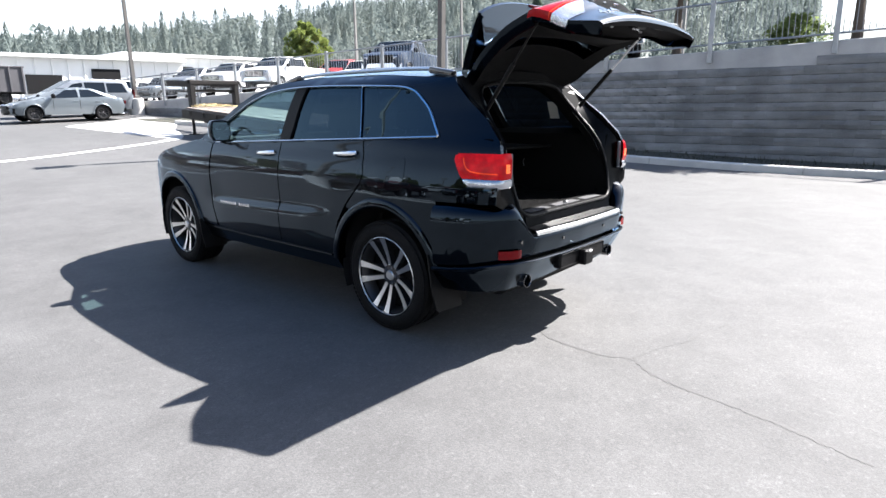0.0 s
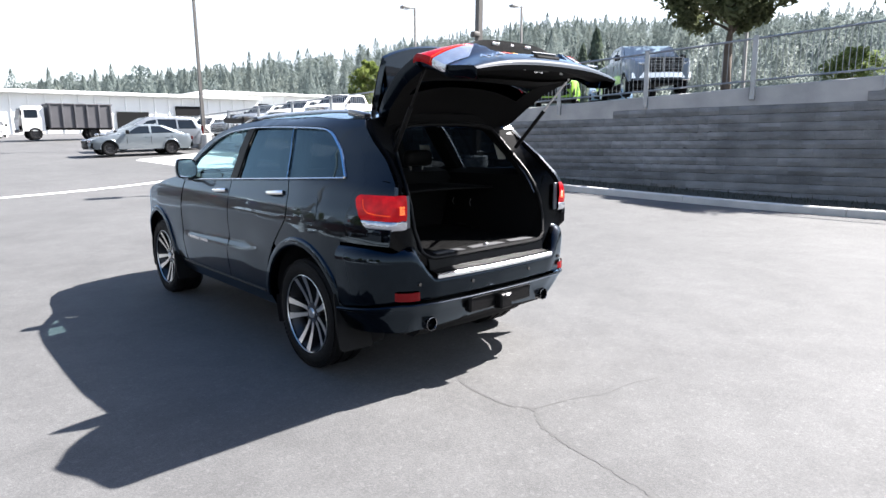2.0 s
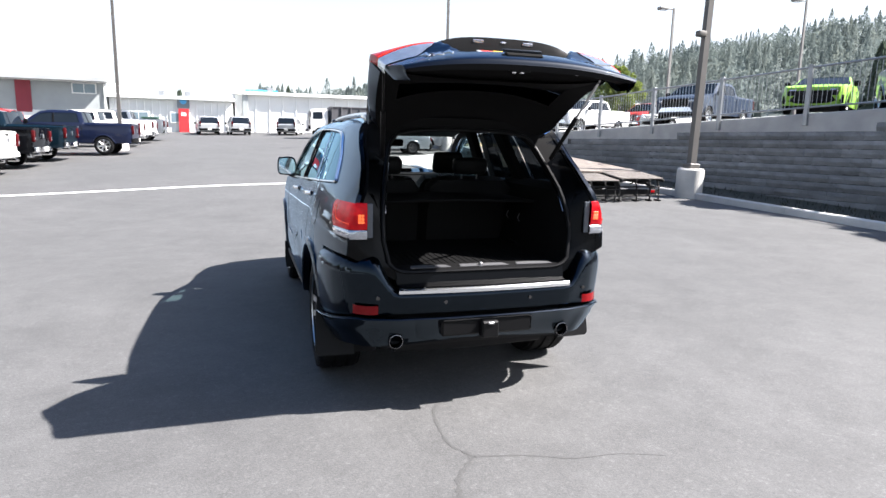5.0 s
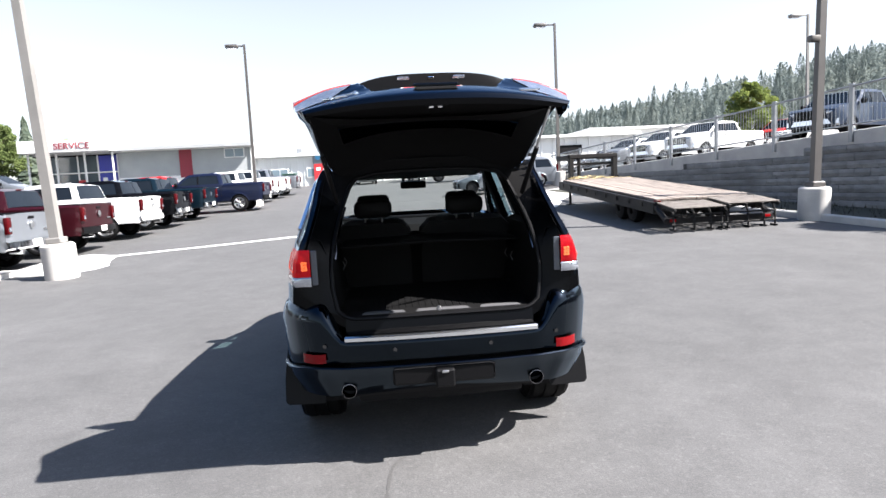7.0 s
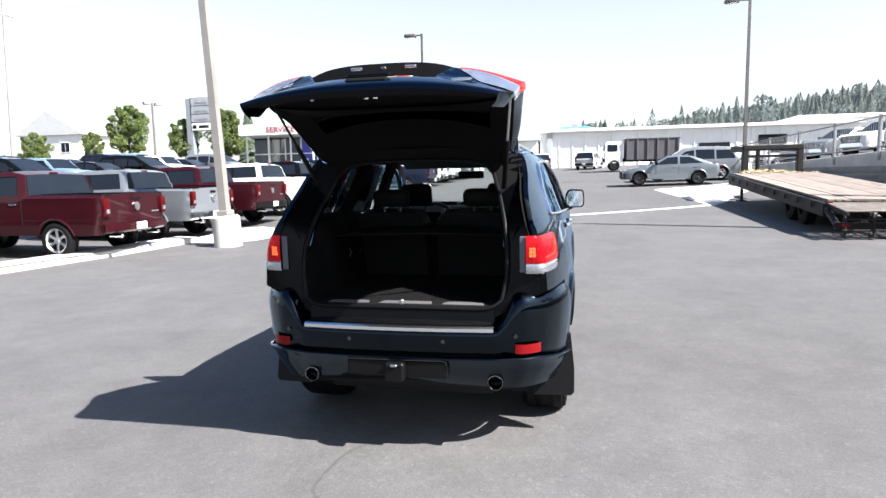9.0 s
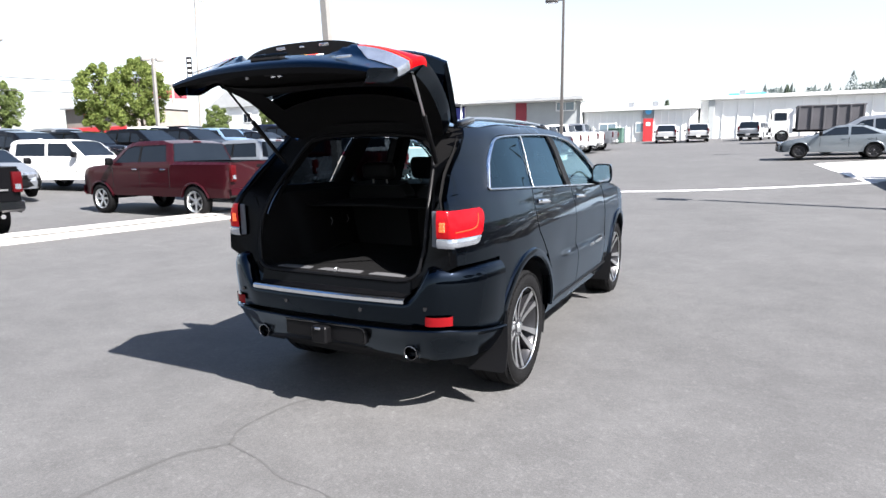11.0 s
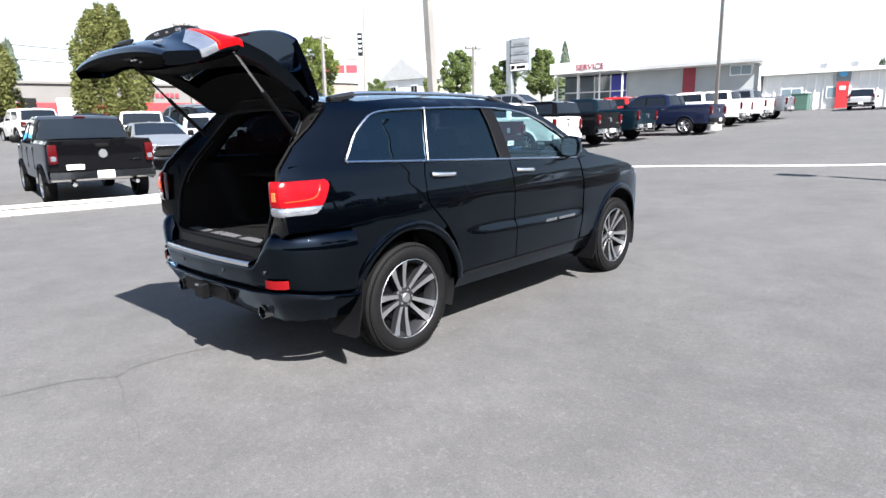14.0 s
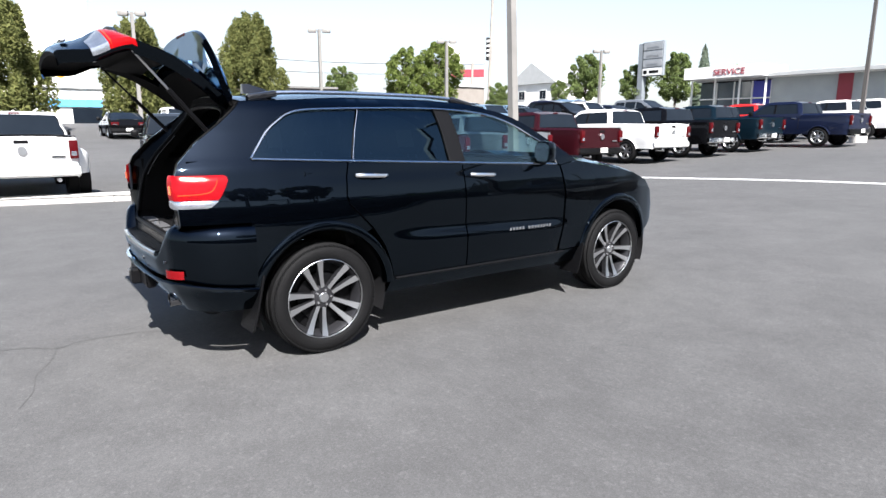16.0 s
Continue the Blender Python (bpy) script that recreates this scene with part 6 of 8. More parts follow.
def dump_truck():
    """Cab-over flatbed truck with a ribbed steel dump box; y runs forward from the rear axle."""
    x, y = 6.9, 42.0
    d = thing("dump_truck", "white cab-over truck with a dark ribbed dump box", "truck", park(x, y, 90) @ Matrix.Scale(0.86, 4))
    cab = part("cab", loft([[(s * w, yy, z) for s, w, z in ((-1, 0.98, 0.62), (1, 0.98, 0.62), (1, 1.0, 1.45), (1, 0.90, h), (-1, 0.90, h), (-1, 1.0, 1.45))] for yy, h in ((3.05, 2.28), (3.2, 2.36), (4.15, 2.36), (4.42, 2.25))]), WHITE, d)
    part("cab_nose", loft([[(s * w, yy, z) for s, w in ((-1, 0.96), (1, 0.96))] for yy, z in ((4.40, 0.55), (4.62, 0.62), (4.66, 1.35), (4.42, 2.25))], closed=False), WHITE, cab)
    part("windscreen", loft([[(s * 0.84, yy, z) for s in (-1, 1)] for yy, z in ((4.665, 1.42), (4.445, 2.18))], closed=False), "pane", cab)
    part("bumper", box((0, 4.66, 0.62), (1.9, 0.12, 0.22), 0.03), "boxsteel", cab)
    for s in (-1, 1):
        part("side_window", box((s * 0.965, 3.85, 1.82), (0.05, 0.78, 0.55), 0.01, Euler((0, -s * 0.11, 0)).to_matrix()), "pane", cab)
        part("mirror", box((s * 1.2, 4.45, 1.85), (0.14, 0.06, 0.36), 0.02), "trimblack", cab)
        part("door_seam", box((s * 0.995, 3.36, 1.3), (0.012, 0.015, 1.2)), "dark", cab)
    bx = part("dump_box", box((0, 0.75, 1.68), (2.2, 4.1, 1.70), 0.03), "boxsteel", d)
    part("box_rim", box((0, 0.75, 2.52), (2.3, 4.2, 0.10), 0.02), "boxsteel", bx)
    for s in (-1, 1):
        for k in range(6):
            part("box_rib", box((s * 1.14, -1.2 + 0.78 * k, 1.68), (0.09, 0.10, 1.70), 0.01), "boxsteel", bx)
    part("chassis", box((0, 1.6, 0.85), (0.9, 6.0, 0.28), 0.02), "dark", d)
    put_wheels(d, 3.7, 1.0, 0.44, "dark")


dump_truck()


# ---- the black SUV: y runs forward from the rear axle ----
def curve_of(xs, ys, sigma):
    """A softened line through points, as a lookup."""
    g = np.linspace(xs[0] - 0.3, xs[-1] + 0.3, 1400)
    v = np.interp(g, xs, ys)
    k = np.exp(-0.5 * (np.arange(-60, 61) * (g[1] - g[0]) / sigma) ** 2)
    v = np.convolve(np.pad(v, 60, mode="edge"), k / k.sum(), mode="valid")
    return lambda t: float(np.interp(t, g, v))


UPPER_Z, UPPER_X = (1.26, 1.30, 1.40, 1.52, 1.62, 1.67, 1.705, 1.73), (0.853, 0.832, 0.795, 0.750, 0.706, 0.668, 0.60, 0.50)
LOW_Z = (0.34, 0.42, 0.50, 0.60, 0.69, 0.735, 0.775, 0.83, 0.92, 1.02, 1.12, 1.20)
creased = curve_of(LOW_Z + UPPER_Z, (0.865, 0.900, 0.920, 0.930, 0.936, 0.930, 0.908, 0.908, 0.914, 0.912, 0.893, 0.866) + UPPER_X, 0.010)
plain = curve_of(LOW_Z + UPPER_Z, (0.865, 0.900, 0.914, 0.920, 0.922, 0.922, 0.921, 0.920, 0.918, 0.912, 0.893, 0.866) + UPPER_X, 0.014)
taper = curve_of((-1.0, -0.92, -0.84, -0.72, -0.55, -0.3, 0.0, 2.2, 2.9, 3.25, 3.5, 3.7, 3.84), (0.815, 0.848, 0.878, 0.915, 0.948, 0.982, 1.0, 1.0, 0.995, 0.960, 0.885, 0.77, 0.62), 0.05)
upper_taper = curve_of((-1.0, -0.85, -0.5, -0.1, 0.4, 3.0), (0.90, 0.925, 0.965, 0.99, 1.0, 1.0), 0.08)
crease_at = curve_of((0.2, 0.48, 0.80, 2.05, 2.28, 2.5), (0, 0, 1, 1, 0, 0), 0.07)


def half_w(y, z):
    k = crease_at(y)
    u = min(max((z - 1.22) / 0.25, 0.0), 1.0)
    zc = z + 0.030 * (y - 0.8) * (1 if z < 0.95 else max(0.0, 1 - (z - 0.95) / 0.15))
    return (creased(zc) * k + plain(z) * (1 - k)) * taper(y) * (1 + (upper_taper(y) - 1) * u)


def belt_z(y):
    return 1.281 - 0.0425 * y


roof_z = curve_of((-0.6, -0.13, 0.27, 1.0, 1.39, 1.685, 1.87, 2.10, 2.36), (1.65, 1.672, 1.698, 1.698, 1.668, 1.602, 1.528, 1.398, 1.240), 0.03)


def inset(poly, d):
    """The outline drawn in by d on all sides."""
    a = sum(poly[i - 1][0] * poly[i][1] - poly[i][0] * poly[i - 1][1] for i in range(len(poly)))
    s, out = (1 if a > 0 else -1), []
    n = len(poly)
    for i in range(n):
        p, q, r = Vector(poly[i - 1]), Vector(poly[i]), Vector(poly[(i + 1) % n])
        e, f = (q - p).normalized(), (r - q).normalized()
        m = Vector((-(e.y + f.y), e.x + f.x))
        m = m.normalized() if m.length > 1e-6 else Vector((-e.y, e.x))
        c = max(0.35, m.dot(Vector((-e.y, e.x))))
        out.append(tuple(q + m * s * d / c))
    return out


def on_side(sgn, off=0.0):
    return lambda u, v: (Vector((sgn * (half_w(u, v) + off), u, v)), Vector((-sgn, 0, 0)))


def arc(y, r, a0, a1, n=14, z=0.385, squash=1.0):
    return [(y + r * math.cos(a), z + squash * r * math.sin(a)) for a in np.linspace(radians(a0), radians(a1), n)]


DLO_TOP = smooth_path([(2.13, 1.215), (2.06, 1.350), (1.90, 1.440), (1.74, 1.522), (1.58, 1.578), (1.44, 1.608), (1.22, 1.630), (0.98, 1.640), (0.66, 1.640), (0.36, 1.633), (0.1, 1.624), (-0.06, 1.613), (-0.15, 1.590), (-0.22, 1.548), (-0.31, 1.475), (-0.39, 1.372), (-0.435, 1.312)], 3)
DLO = DLO_TOP + [(-0.42, belt_z(-0.42)), (2.14, belt_z(2.14))]
GATE_SEAM = [(-0.862, 0.93), (-0.868, 1.05), (-0.862, 1.22), (-0.835, 1.285), (-0.715, 1.410), (-0.57, 1.520), (-0.465, 1.612), (-0.425, roof_z(-0.425))]


def suv():
    car = thing("black_suv", "glossy black SUV with chrome trim, tailgate wide open, on asphalt", "SUV")
    front_door = [(1.145, belt_z(1.145)), (2.165, belt_z(2.165)), (2.20, 0.95), (2.19, 0.74), (2.14, 0.54), (2.11, 0.462), (1.15, 0.462)]
    rear_door = [(0.205, belt_z(0.2)), (1.140, belt_z(1.14)), (1.145, 0.462), (0.505, 0.462), (0.484, 0.56), (0.432, 0.70), (0.345, 0.83), (0.245, 0.935), (0.18, 1.00), (0.163, 1.06), (0.178, 1.18)]
    quarter = [(0.20, belt_z(0.2)), (0.173, 1.18), (0.158, 1.06), (0.175, 0.995), (0.240, 0.93), (0.338, 0.825)]
    quarter += arc(0.0, 0.468, 58, 164, 18) + [(-0.472, 0.56), (-0.472, 0.928)] + GATE_SEAM
    quarter += [(y, roof_z(y)) for y in np.linspace(-0.36, 2.30, 28)] + [(2.385, 1.225), (2.175, belt_z(2.175))] + DLO_TOP + [(-0.42, belt_z(-0.42))]
    fender = [(2.18, belt_z(2.18)), (2.385, 1.222), (2.73, 1.168), (3.14, 1.092), (3.38, 1.01), (3.52, 0.90), (3.60, 0.74), (3.58, 0.60), (3.40, 0.50)] + arc(2.915, 0.468, 14, 168, 22) + [(2.42, 0.47), (2.15, 0.465), (2.155, 0.54), (2.205, 0.74), (2.215, 0.95)]
    rocker = [(0.50, 0.455), (2.44, 0.455), (2.40, 0.345), (0.47, 0.345)]
    for sgn in (1, -1):
        fd = part("front_door", panel(inset(front_door, 0.003), on_side(sgn), 0.021, thick=0.02), "paint", car)
        rd = part("rear_door", panel(inset(rear_door, 0.003), on_side(sgn), 0.021, thick=0.02), "paint", car)
        part("quarter_panel", panel(inset(quarter, 0.0025), on_side(sgn), 0.032, thick=0.025, edge=0.03), "paint", car)
        part("front_fender", panel(inset(fender, 0.003), on_side(sgn), 0.032, thick=0.02), "paint", car)
        part("rocker_panel", panel(rocker, on_side(sgn, -0.012), 0.06, thick=0.05), "paint", car)
        part("rocker_strip", tube([(sgn * (half_w(y, 0.46) + 0.004), y, 0.452) for y in np.linspace(0.52, 2.2, 20)], 0.010, 8), "trimblack", car)
        # dark lining behind the sheet metal
        part("door_card", panel([(0.19, belt_z(0.2) - 0.01), (2.16, belt_z(2.16) - 0.01), (2.18, 0.46), (0.55, 0.46), (0.40, 0.80), (0.2, 0.95)], on_side(sgn, -0.028), 0.12), "trimgrey", car)
        part("pillar_lining", panel(quarter, on_side(sgn, -0.045), 0.08, edge=0.08), "trimgrey", car)
        # glass
        split_c, split_b = [(0.36, 1.633), (0.300, 1.48), (0.238, belt_z(0.238))], [(0.985, 1.640), (1.02, 1.45), (1.035, belt_z(1.035))]

        zc = [p[1] for p in split_c][::-1]
        at_c = lambda z, o=0.0: float(np.interp(z, zc, [p[0] for p in split_c][::-1])) + o
        at_b = lambda z, o=0.0: float(np.interp(z, [belt_z(1.03), 1.45, 1.64], [1.035, 1.02, 0.985])) + o
        qg = [p for p in DLO_TOP if p[0] < at_c(p[1], -0.008)] + [(-0.42, belt_z(-0.42)), (at_c(1.27, -0.008), belt_z(0.23)), (at_c(1.48, -0.008), 1.48), (at_c(1.63, -0.008), 1.632)]
        rg = [(at_b(1.64, -0.01), 1.639)] + [p for p in DLO_TOP if at_c(p[1], 0.008) < p[0] < at_b(p[1], -0.012)] + [(at_c(1.63, 0.008), 1.632), (at_c(1.48, 0.008), 1.48), (at_c(1.27, 0.008), belt_z(0.245)), (at_b(1.23, -0.01), belt_z(1.02)), (at_b(1.45, -0.01), 1.45)]
        fg = [p for p in DLO_TOP if p[0] > 1.13] + [(1.125, 1.634), (1.165, 1.45), (1.185, belt_z(1.185)), (2.14, belt_z(2.14))]
        bp = [(at_b(1.64, 0.0), 1.6395)] + [(at_b(1.45), 1.45), (at_b(1.24), belt_z(1.03)), (1.18, belt_z(1.18)), (1.16, 1.45), (1.12, 1.634)]
        part("quarter_window", panel(qg, on_side(sgn, -0.010), 0.07), "glass_dark", car, "dark privacy glass")
        g2 = part("rear_door_window", panel(rg, on_side(sgn, -0.010), 0.07), "glass_dark", rd, "dark privacy glass")
        g1 = part("front_door_window", panel(fg, on_side(sgn, -0.010), 0.07), "glass_light", fd, "lightly tinted glass")
        part("pillar_cover", panel(bp, on_side(sgn, -0.003), 0.05), "trimblack", fd)
        for g in (g1, g2):
            g.visible_shadow = True
        # bright window surround and splits
        ring = [(sgn * (half_w(y, z) + 0.003), y, z) for y, z in dense(inset(DLO, 0.008), 0.05)]
        part("window_trim", tube(ring, 0.0125, 6, closed=True, flat=0.6, up=(1, 0, 0)), "bright", car, "satin chrome window surround")
        part("window_split", tube([(sgn * (half_w(y, z) + 0.002), y, z) for y, z in dense(split_c, 0.04, False)], 0.0042, 6, flat=0.6, up=(1, 0, 0)), "bright", rd)
        part("window_split", tube([(sgn * (half_w(y, z) - 0.001), y, z) for y, z in dense(split_b, 0.04, False)], 0.008, 6, flat=0.6, up=(1, 0, 0)), "trimblack", rd)
        # handles
        for door, y0, z0 in ((rd, 0.245, 1.186), (fd, 1.205, 1.152)):
            pts = [(sgn * (half_w(y0 + 0.235 * t, z0) + 0.004 + 0.032 * math.sin(math.pi * min(1, max(0, t))) ** 0.5), y0 + 0.235 * t, z0 - 0.012 * t) for t in np.linspace(0, 1, 11)]
            part("door_handle", tube(pts, 0.016, 8, up=(0, 0, 1), flat=0.8), "chrome", door, "chrome pull handle")
            part("handle_cup", box((sgn * (half_w(y0 + 0.11, z0 - 0.02) - 0.002), y0 + 0.11, z0 - 0.022), (0.008, 0.10, 0.045), 0.003), "dark", door)
        # name in plain bars on the front door
        for k in range(14):
            if k == 5:
                continue
            y = 1.58 + 0.034 * k
            part("badge_bar", box((sgn * (half_w(y, 0.705) + 0.002), y, 0.704 - 0.010 * (y - 1.58)), (0.005, 0.022, 0.024), 0.001), "bright", fd)
        # flares
        for yc, name in ((0.0, "rear"), (2.915, "front")):
            a0, a1 = (6, 166) if yc == 0 else (8, 170)
            rows = []
            for a in np.linspace(radians(a0), radians(a1), 40):
                row = []
                for r, o in ((0.448, -0.05), (0.452, 0.008), (0.462, 0.018), (0.486, 0.019), (0.502, 0.012), (0.510, -0.006)):
                    sq = 1.0 + 0.03 * math.sin(a)
                    y = yc + r * 1.0 * math.cos(a)
                    z = 0.385 + r * sq * math.sin(a)
                    row.append((sgn * (half_w(min(max(y, -0.62), 3.45), max(z, 0.42)) + o), y, z))
                rows.append(row)
            part("wheel_flare", loft(rows, closed=False), "paint", car)
            rows = [[(sgn * x, yc + 0.455 * math.cos(a), 0.385 + 0.455 * 1.03 * math.sin(a)) for x in (0.55, 0.87)] for a in np.linspace(radians(-20), radians(200), 24)]
            part("wheel_liner", loft(rows, closed=False), "dark", car)
            # mud flap behind the wheel
            if yc == 0:
                bm = prism([(0.70, 0.62), (0.915, 0.60), (0.938, 0.40), (0.938, 0.27), (0.92, 0.25), (0.70, 0.245)], lambda u, v, w: (sgn * u, -0.42 - (0.60 - v) * 0.26 - w, v), 0.012)
            else:
                bm = prism([(0.72, 0.52), (0.945, 0.50), (0.95, 0.32), (0.94, 0.235), (0.73, 0.235)], lambda u, v, w: (sgn * u, 2.44 - (0.52 - v) * 0.24 - w, v), 0.012)
            part("mud_flap", bm, "trimblack", car, "black mud flap")
        # mirror
        mm = Matrix.Translation((sgn * 0.945, 1.93, 1.30)) @ Matrix.Scale(0.80, 4)
        bm = bmesh.new()
        rings = []
        for y, kx, kz in ((-0.052, 0.96, 0.96), (-0.045, 1.0, 1.0), (0.0, 1.0, 1.0), (0.05, 0.86, 0.84), (0.085, 0.5, 0.5)):
            rings.append([mm @ Vector((sgn * kx * px, y - 0.25 * px * 0.12, kz * pz)) for px, pz in smooth_path([(-0.105, -0.080), (0.06, -0.098), (0.102, -0.05), (0.095, 0.085), (0.05, 0.110), (-0.095, 0.095)], 4, True)])
        mir = part("side_mirror", loft(rings), "paint", car, "black wing mirror")
        gl = [mm @ Vector((sgn * 0.86 * px, -0.0545 - 0.03 * px, 0.86 * pz)) for px, pz in smooth_path([(-0.105, -0.080), (0.06, -0.098), (0.102, -0.05), (0.095, 0.085), (0.05, 0.110), (-0.095, 0.095)], 4, True)]
        bm = bmesh.new()
        bm.faces.new([bm.verts.new(p) for p in gl])
        part("mirror_glass", bm, "chrome", mir)
        part("mirror_arm", tube([(sgn * 0.83, 1.98, 1.225), (sgn * 0.90, 1.95, 1.235), (sgn * 0.93, 1.94, 1.26)], [0.05, 0.035, 0.03], 8), "trimblack", mir)
        # roof rail
        rail = [(sgn * 0.565, y, z) for y, z in smooth_path([(-0.30, 1.690), (-0.18, 1.716), (0.2, 1.729), (0.8, 1.729), (1.2, 1.716), (1.38, 1.684)], 6)]
        rr = part("roof_rail", tube(rail, [0.008] + [0.0135] * (len(rail) - 2) + [0.008], 8, up=(1, 0, 0)), "bright", car)
        for y, z in ((-0.26, 1.695), (1.33, 1.690)):
            part("rail_foot", box((sgn * 0.567, y, z), (0.06, 0.20, 0.045), 0.015, Euler((0.18 if y < 0 else -0.22, 0, 0)).to_matrix(), seg=2), "gloss", rr)
    # fuel flap on the left quarter
    ff = [(-0.14 + 0.075 * math.copysign(abs(math.cos(a)) ** 0.6, math.cos(a)), 1.10 + 0.085 * math.copysign(abs(math.sin(a)) ** 0.6, math.sin(a))) for a in np.linspace(0, 6.1, 24)]
    part("fuel_flap", panel(ff, on_side(-1, 0.0025), 0.04, thick=0.003), "paint", car)

    # roof, hood, windscreen
    rows = []
    for k, f in enumerate(np.linspace(0, 1, 26)):
        row = []
        for c in np.linspace(-1, 1, 21):
            y = 1.50 + 0.0 * f
            y_back = -0.475 + 0.055 * abs(c) ** 3.0
            y_front = 1.60 - 0.12 * c * c
            y = y_front + (y_back - y_front) * f
            ze = roof_z(y)
            row.append((half_w(y, ze - 0.004) * 0.995 * c, y, ze + (0.05 - 0.02 * max(0, (y - 1.2) / 0.4)) * (1 - abs(c) ** 2.4)))
        rows.append(row)
    part("roof", loft(rows, closed=False), "paint", car)
    part("headliner", loft([[(x * 0.95, y, z - 0.045) for x, y, z in r[1:-1]] for r in rows[::3] + [rows[-1]]], closed=False), "headliner", car)
    rows = []
    for f in np.linspace(0, 1, 18):
        row = []
        for c in np.linspace(-1, 1, 17):
            ye = 2.385 + 1.10 * f
            y = ye + (0.07 + 0.20 * f) * (1 - c * c)
            ze = float(np.interp(ye, [2.385, 2.73, 3.14, 3.38, 3.52], [1.222, 1.168, 1.092, 1.01, 0.90]))
            row.append((half_w(ye, ze) * 0.985 * c, y, ze + 0.045 * (1 - c**4) + 0.012 * math.exp(-((abs(c) - 0.62) / 0.1) ** 2)))
        rows.append(row)
    part("hood", loft(rows, closed=False), "paint", car)
    rows = []
    for f in np.linspace(0, 1, 10):
        row = []
        for c in np.linspace(-1, 1, 15):
            y = (2.35 + (1.50 - 2.35) * f) + 0.13 * (1 - c * c)
            z = 1.235 + (1.672 - 1.235) * f + 0.02 * math.sin(math.pi * f) + 0.025 * (1 - c * c) * f
            row.append(((0.765 + (0.60 - 0.765) * f) * c, y, z))
        rows.append(row)
    part("windscreen", loft(rows, closed=False), "glass_clear", car, "clear windscreen")
    part("cowl", box((0, 2.44, 1.20), (1.5, 0.2, 0.05), 0.01), "trimblack", car)
    part("roof_fin", loft([[(s * w, y, z) for s, w, z in ((-1, 0.028, 1.735), (1, 0.028, 1.735), (1, 0.012, h), (-1, 0.012, h))] for y, h in ((-0.20, 1.80), (-0.16, 1.803), (-0.05, 1.775), (0.02, 1.745))]), "gloss", car, "black shark-fin aerial")
    # front end
    part("front_bumper", loft([[(0.84 * c * (1 if z > 0.4 else 0.95), 3.83 - 0.46 * abs(c) ** 2.4 - dy, z) for c in np.linspace(-1, 1, 17)] for z, dy in ((0.95, 0.06), (0.90, 0.02), (0.74, 0.0), (0.6, 0.0), (0.42, 0.03), (0.33, 0.12))], closed=False), "paint", car)
    gr = part("grille", loft([[(0.62 * c, 3.80 - 0.20 * abs(c) ** 2.6 - dy, z) for c in np.linspace(-1, 1, 11)] for z, dy in ((1.06, 0.10), (0.95, 0.04))], closed=False), "trimblack", car)
    for s in (-1, 1):
        part("headlamp", box((s * 0.58, 3.52, 0.965), (0.22, 0.16, 0.10), 0.04, Euler((0, 0, -s * 0.5)).to_matrix(), seg=2), "clear", car)

    # rear bumper: a section carried round the tail
    def tail_plan(s, d):
        """A place along the bumper line, s from -1 to 1 across, drawn in by d."""
        a = abs(s)
        pts = ((0.0, 0.0, -0.992), (0.25, 0.27, -0.986), (0.5, 0.53, -0.965), (0.66, 0.70, -0.915), (0.76, 0.795, -0.835), (0.86, 0.868, -0.715), (0.94, 0.905, -0.58), (1.0, 0.918, -0.46))
        g = [p[0] for p in pts]
        x, y = float(np.interp(a, g, [p[1] for p in pts])), float(np.interp(a, g, [p[2] for p in pts]))
        nx, ny = float(np.interp(a, [0, 0.5, 0.76, 1.0], [0, 0.12, 0.75, 1.0])), float(np.interp(a, [0, 0.5, 0.76, 1.0], [-1, -0.99, -0.66, -0.1]))
        return (math.copysign(1, s) * (x - nx * d), y - ny * d)

    S = [math.copysign(abs(v) ** 0.95, v) for v in np.linspace(-1, 1, 61)]
    bump_sm = lambda v, a, b: min(max((v - a) / (b - a), 0), 1)
    rows = []
    for d0, t in ((0.075, 1.0), (0.050, 0.975), (0.031, 0.94), (0.016, 0.89), (0.006, 0.83), (0.001, 0.76), (0.0, 0.68), (0.006, 0.45), (0.014, 0.22), (0.020, 0.06), (0.032, 0.0)):
        row = []
        for s in S:
            k = bump_sm(abs(s), 0.50, 0.64)
            k = k * k * (3 - 2 * k)
            ztop = 0.742 + (0.925 - 0.742) * k
            zlow = 0.600 - 0.02 * k - 0.055 * bump_sm(abs(s), 0.72, 1.0)
            x, y = tail_plan(s, d0)
            row.append((x, y, zlow + (ztop - zlow) * t))
        rows.append(row)
    rb = part("rear_bumper", loft(rows, closed=False), "paint", car)
    rows = []
    for d0, t in ((0.014, 1.0), (-0.002, 0.985), (-0.007, 0.955), (0.0, 0.905), (0.018, 0.80), (0.045, 0.60), (0.078, 0.36), (0.105, 0.16), (0.13, 0.0), (0.24, -0.05)):
        row = []
        for s in S:
            tuck = bump_sm(abs(s), 0.58, 0.90)
            x, y = tail_plan(s, d0 * (1 - 0.55 * tuck * (d0 > 0.02)) + 0.02 * tuck * max(0.0, 1 - t) ** 1.4)
            zt = 0.597 - 0.055 * bump_sm(abs(s), 0.72, 1.0) - 0.012
            row.append((x, y, 0.385 + (zt - 0.385) * t + 0.03 * math.exp(-(s / 0.35) ** 2) * (1 - t)))
        rows.append(row)
    part("lower_valance", loft(rows, closed=False), "paint", rb)
    x_step = np.linspace(-0.525, 0.525, 31)
    step_y = lambda x: -0.993 + 0.028 * (x / 0.53) ** 2
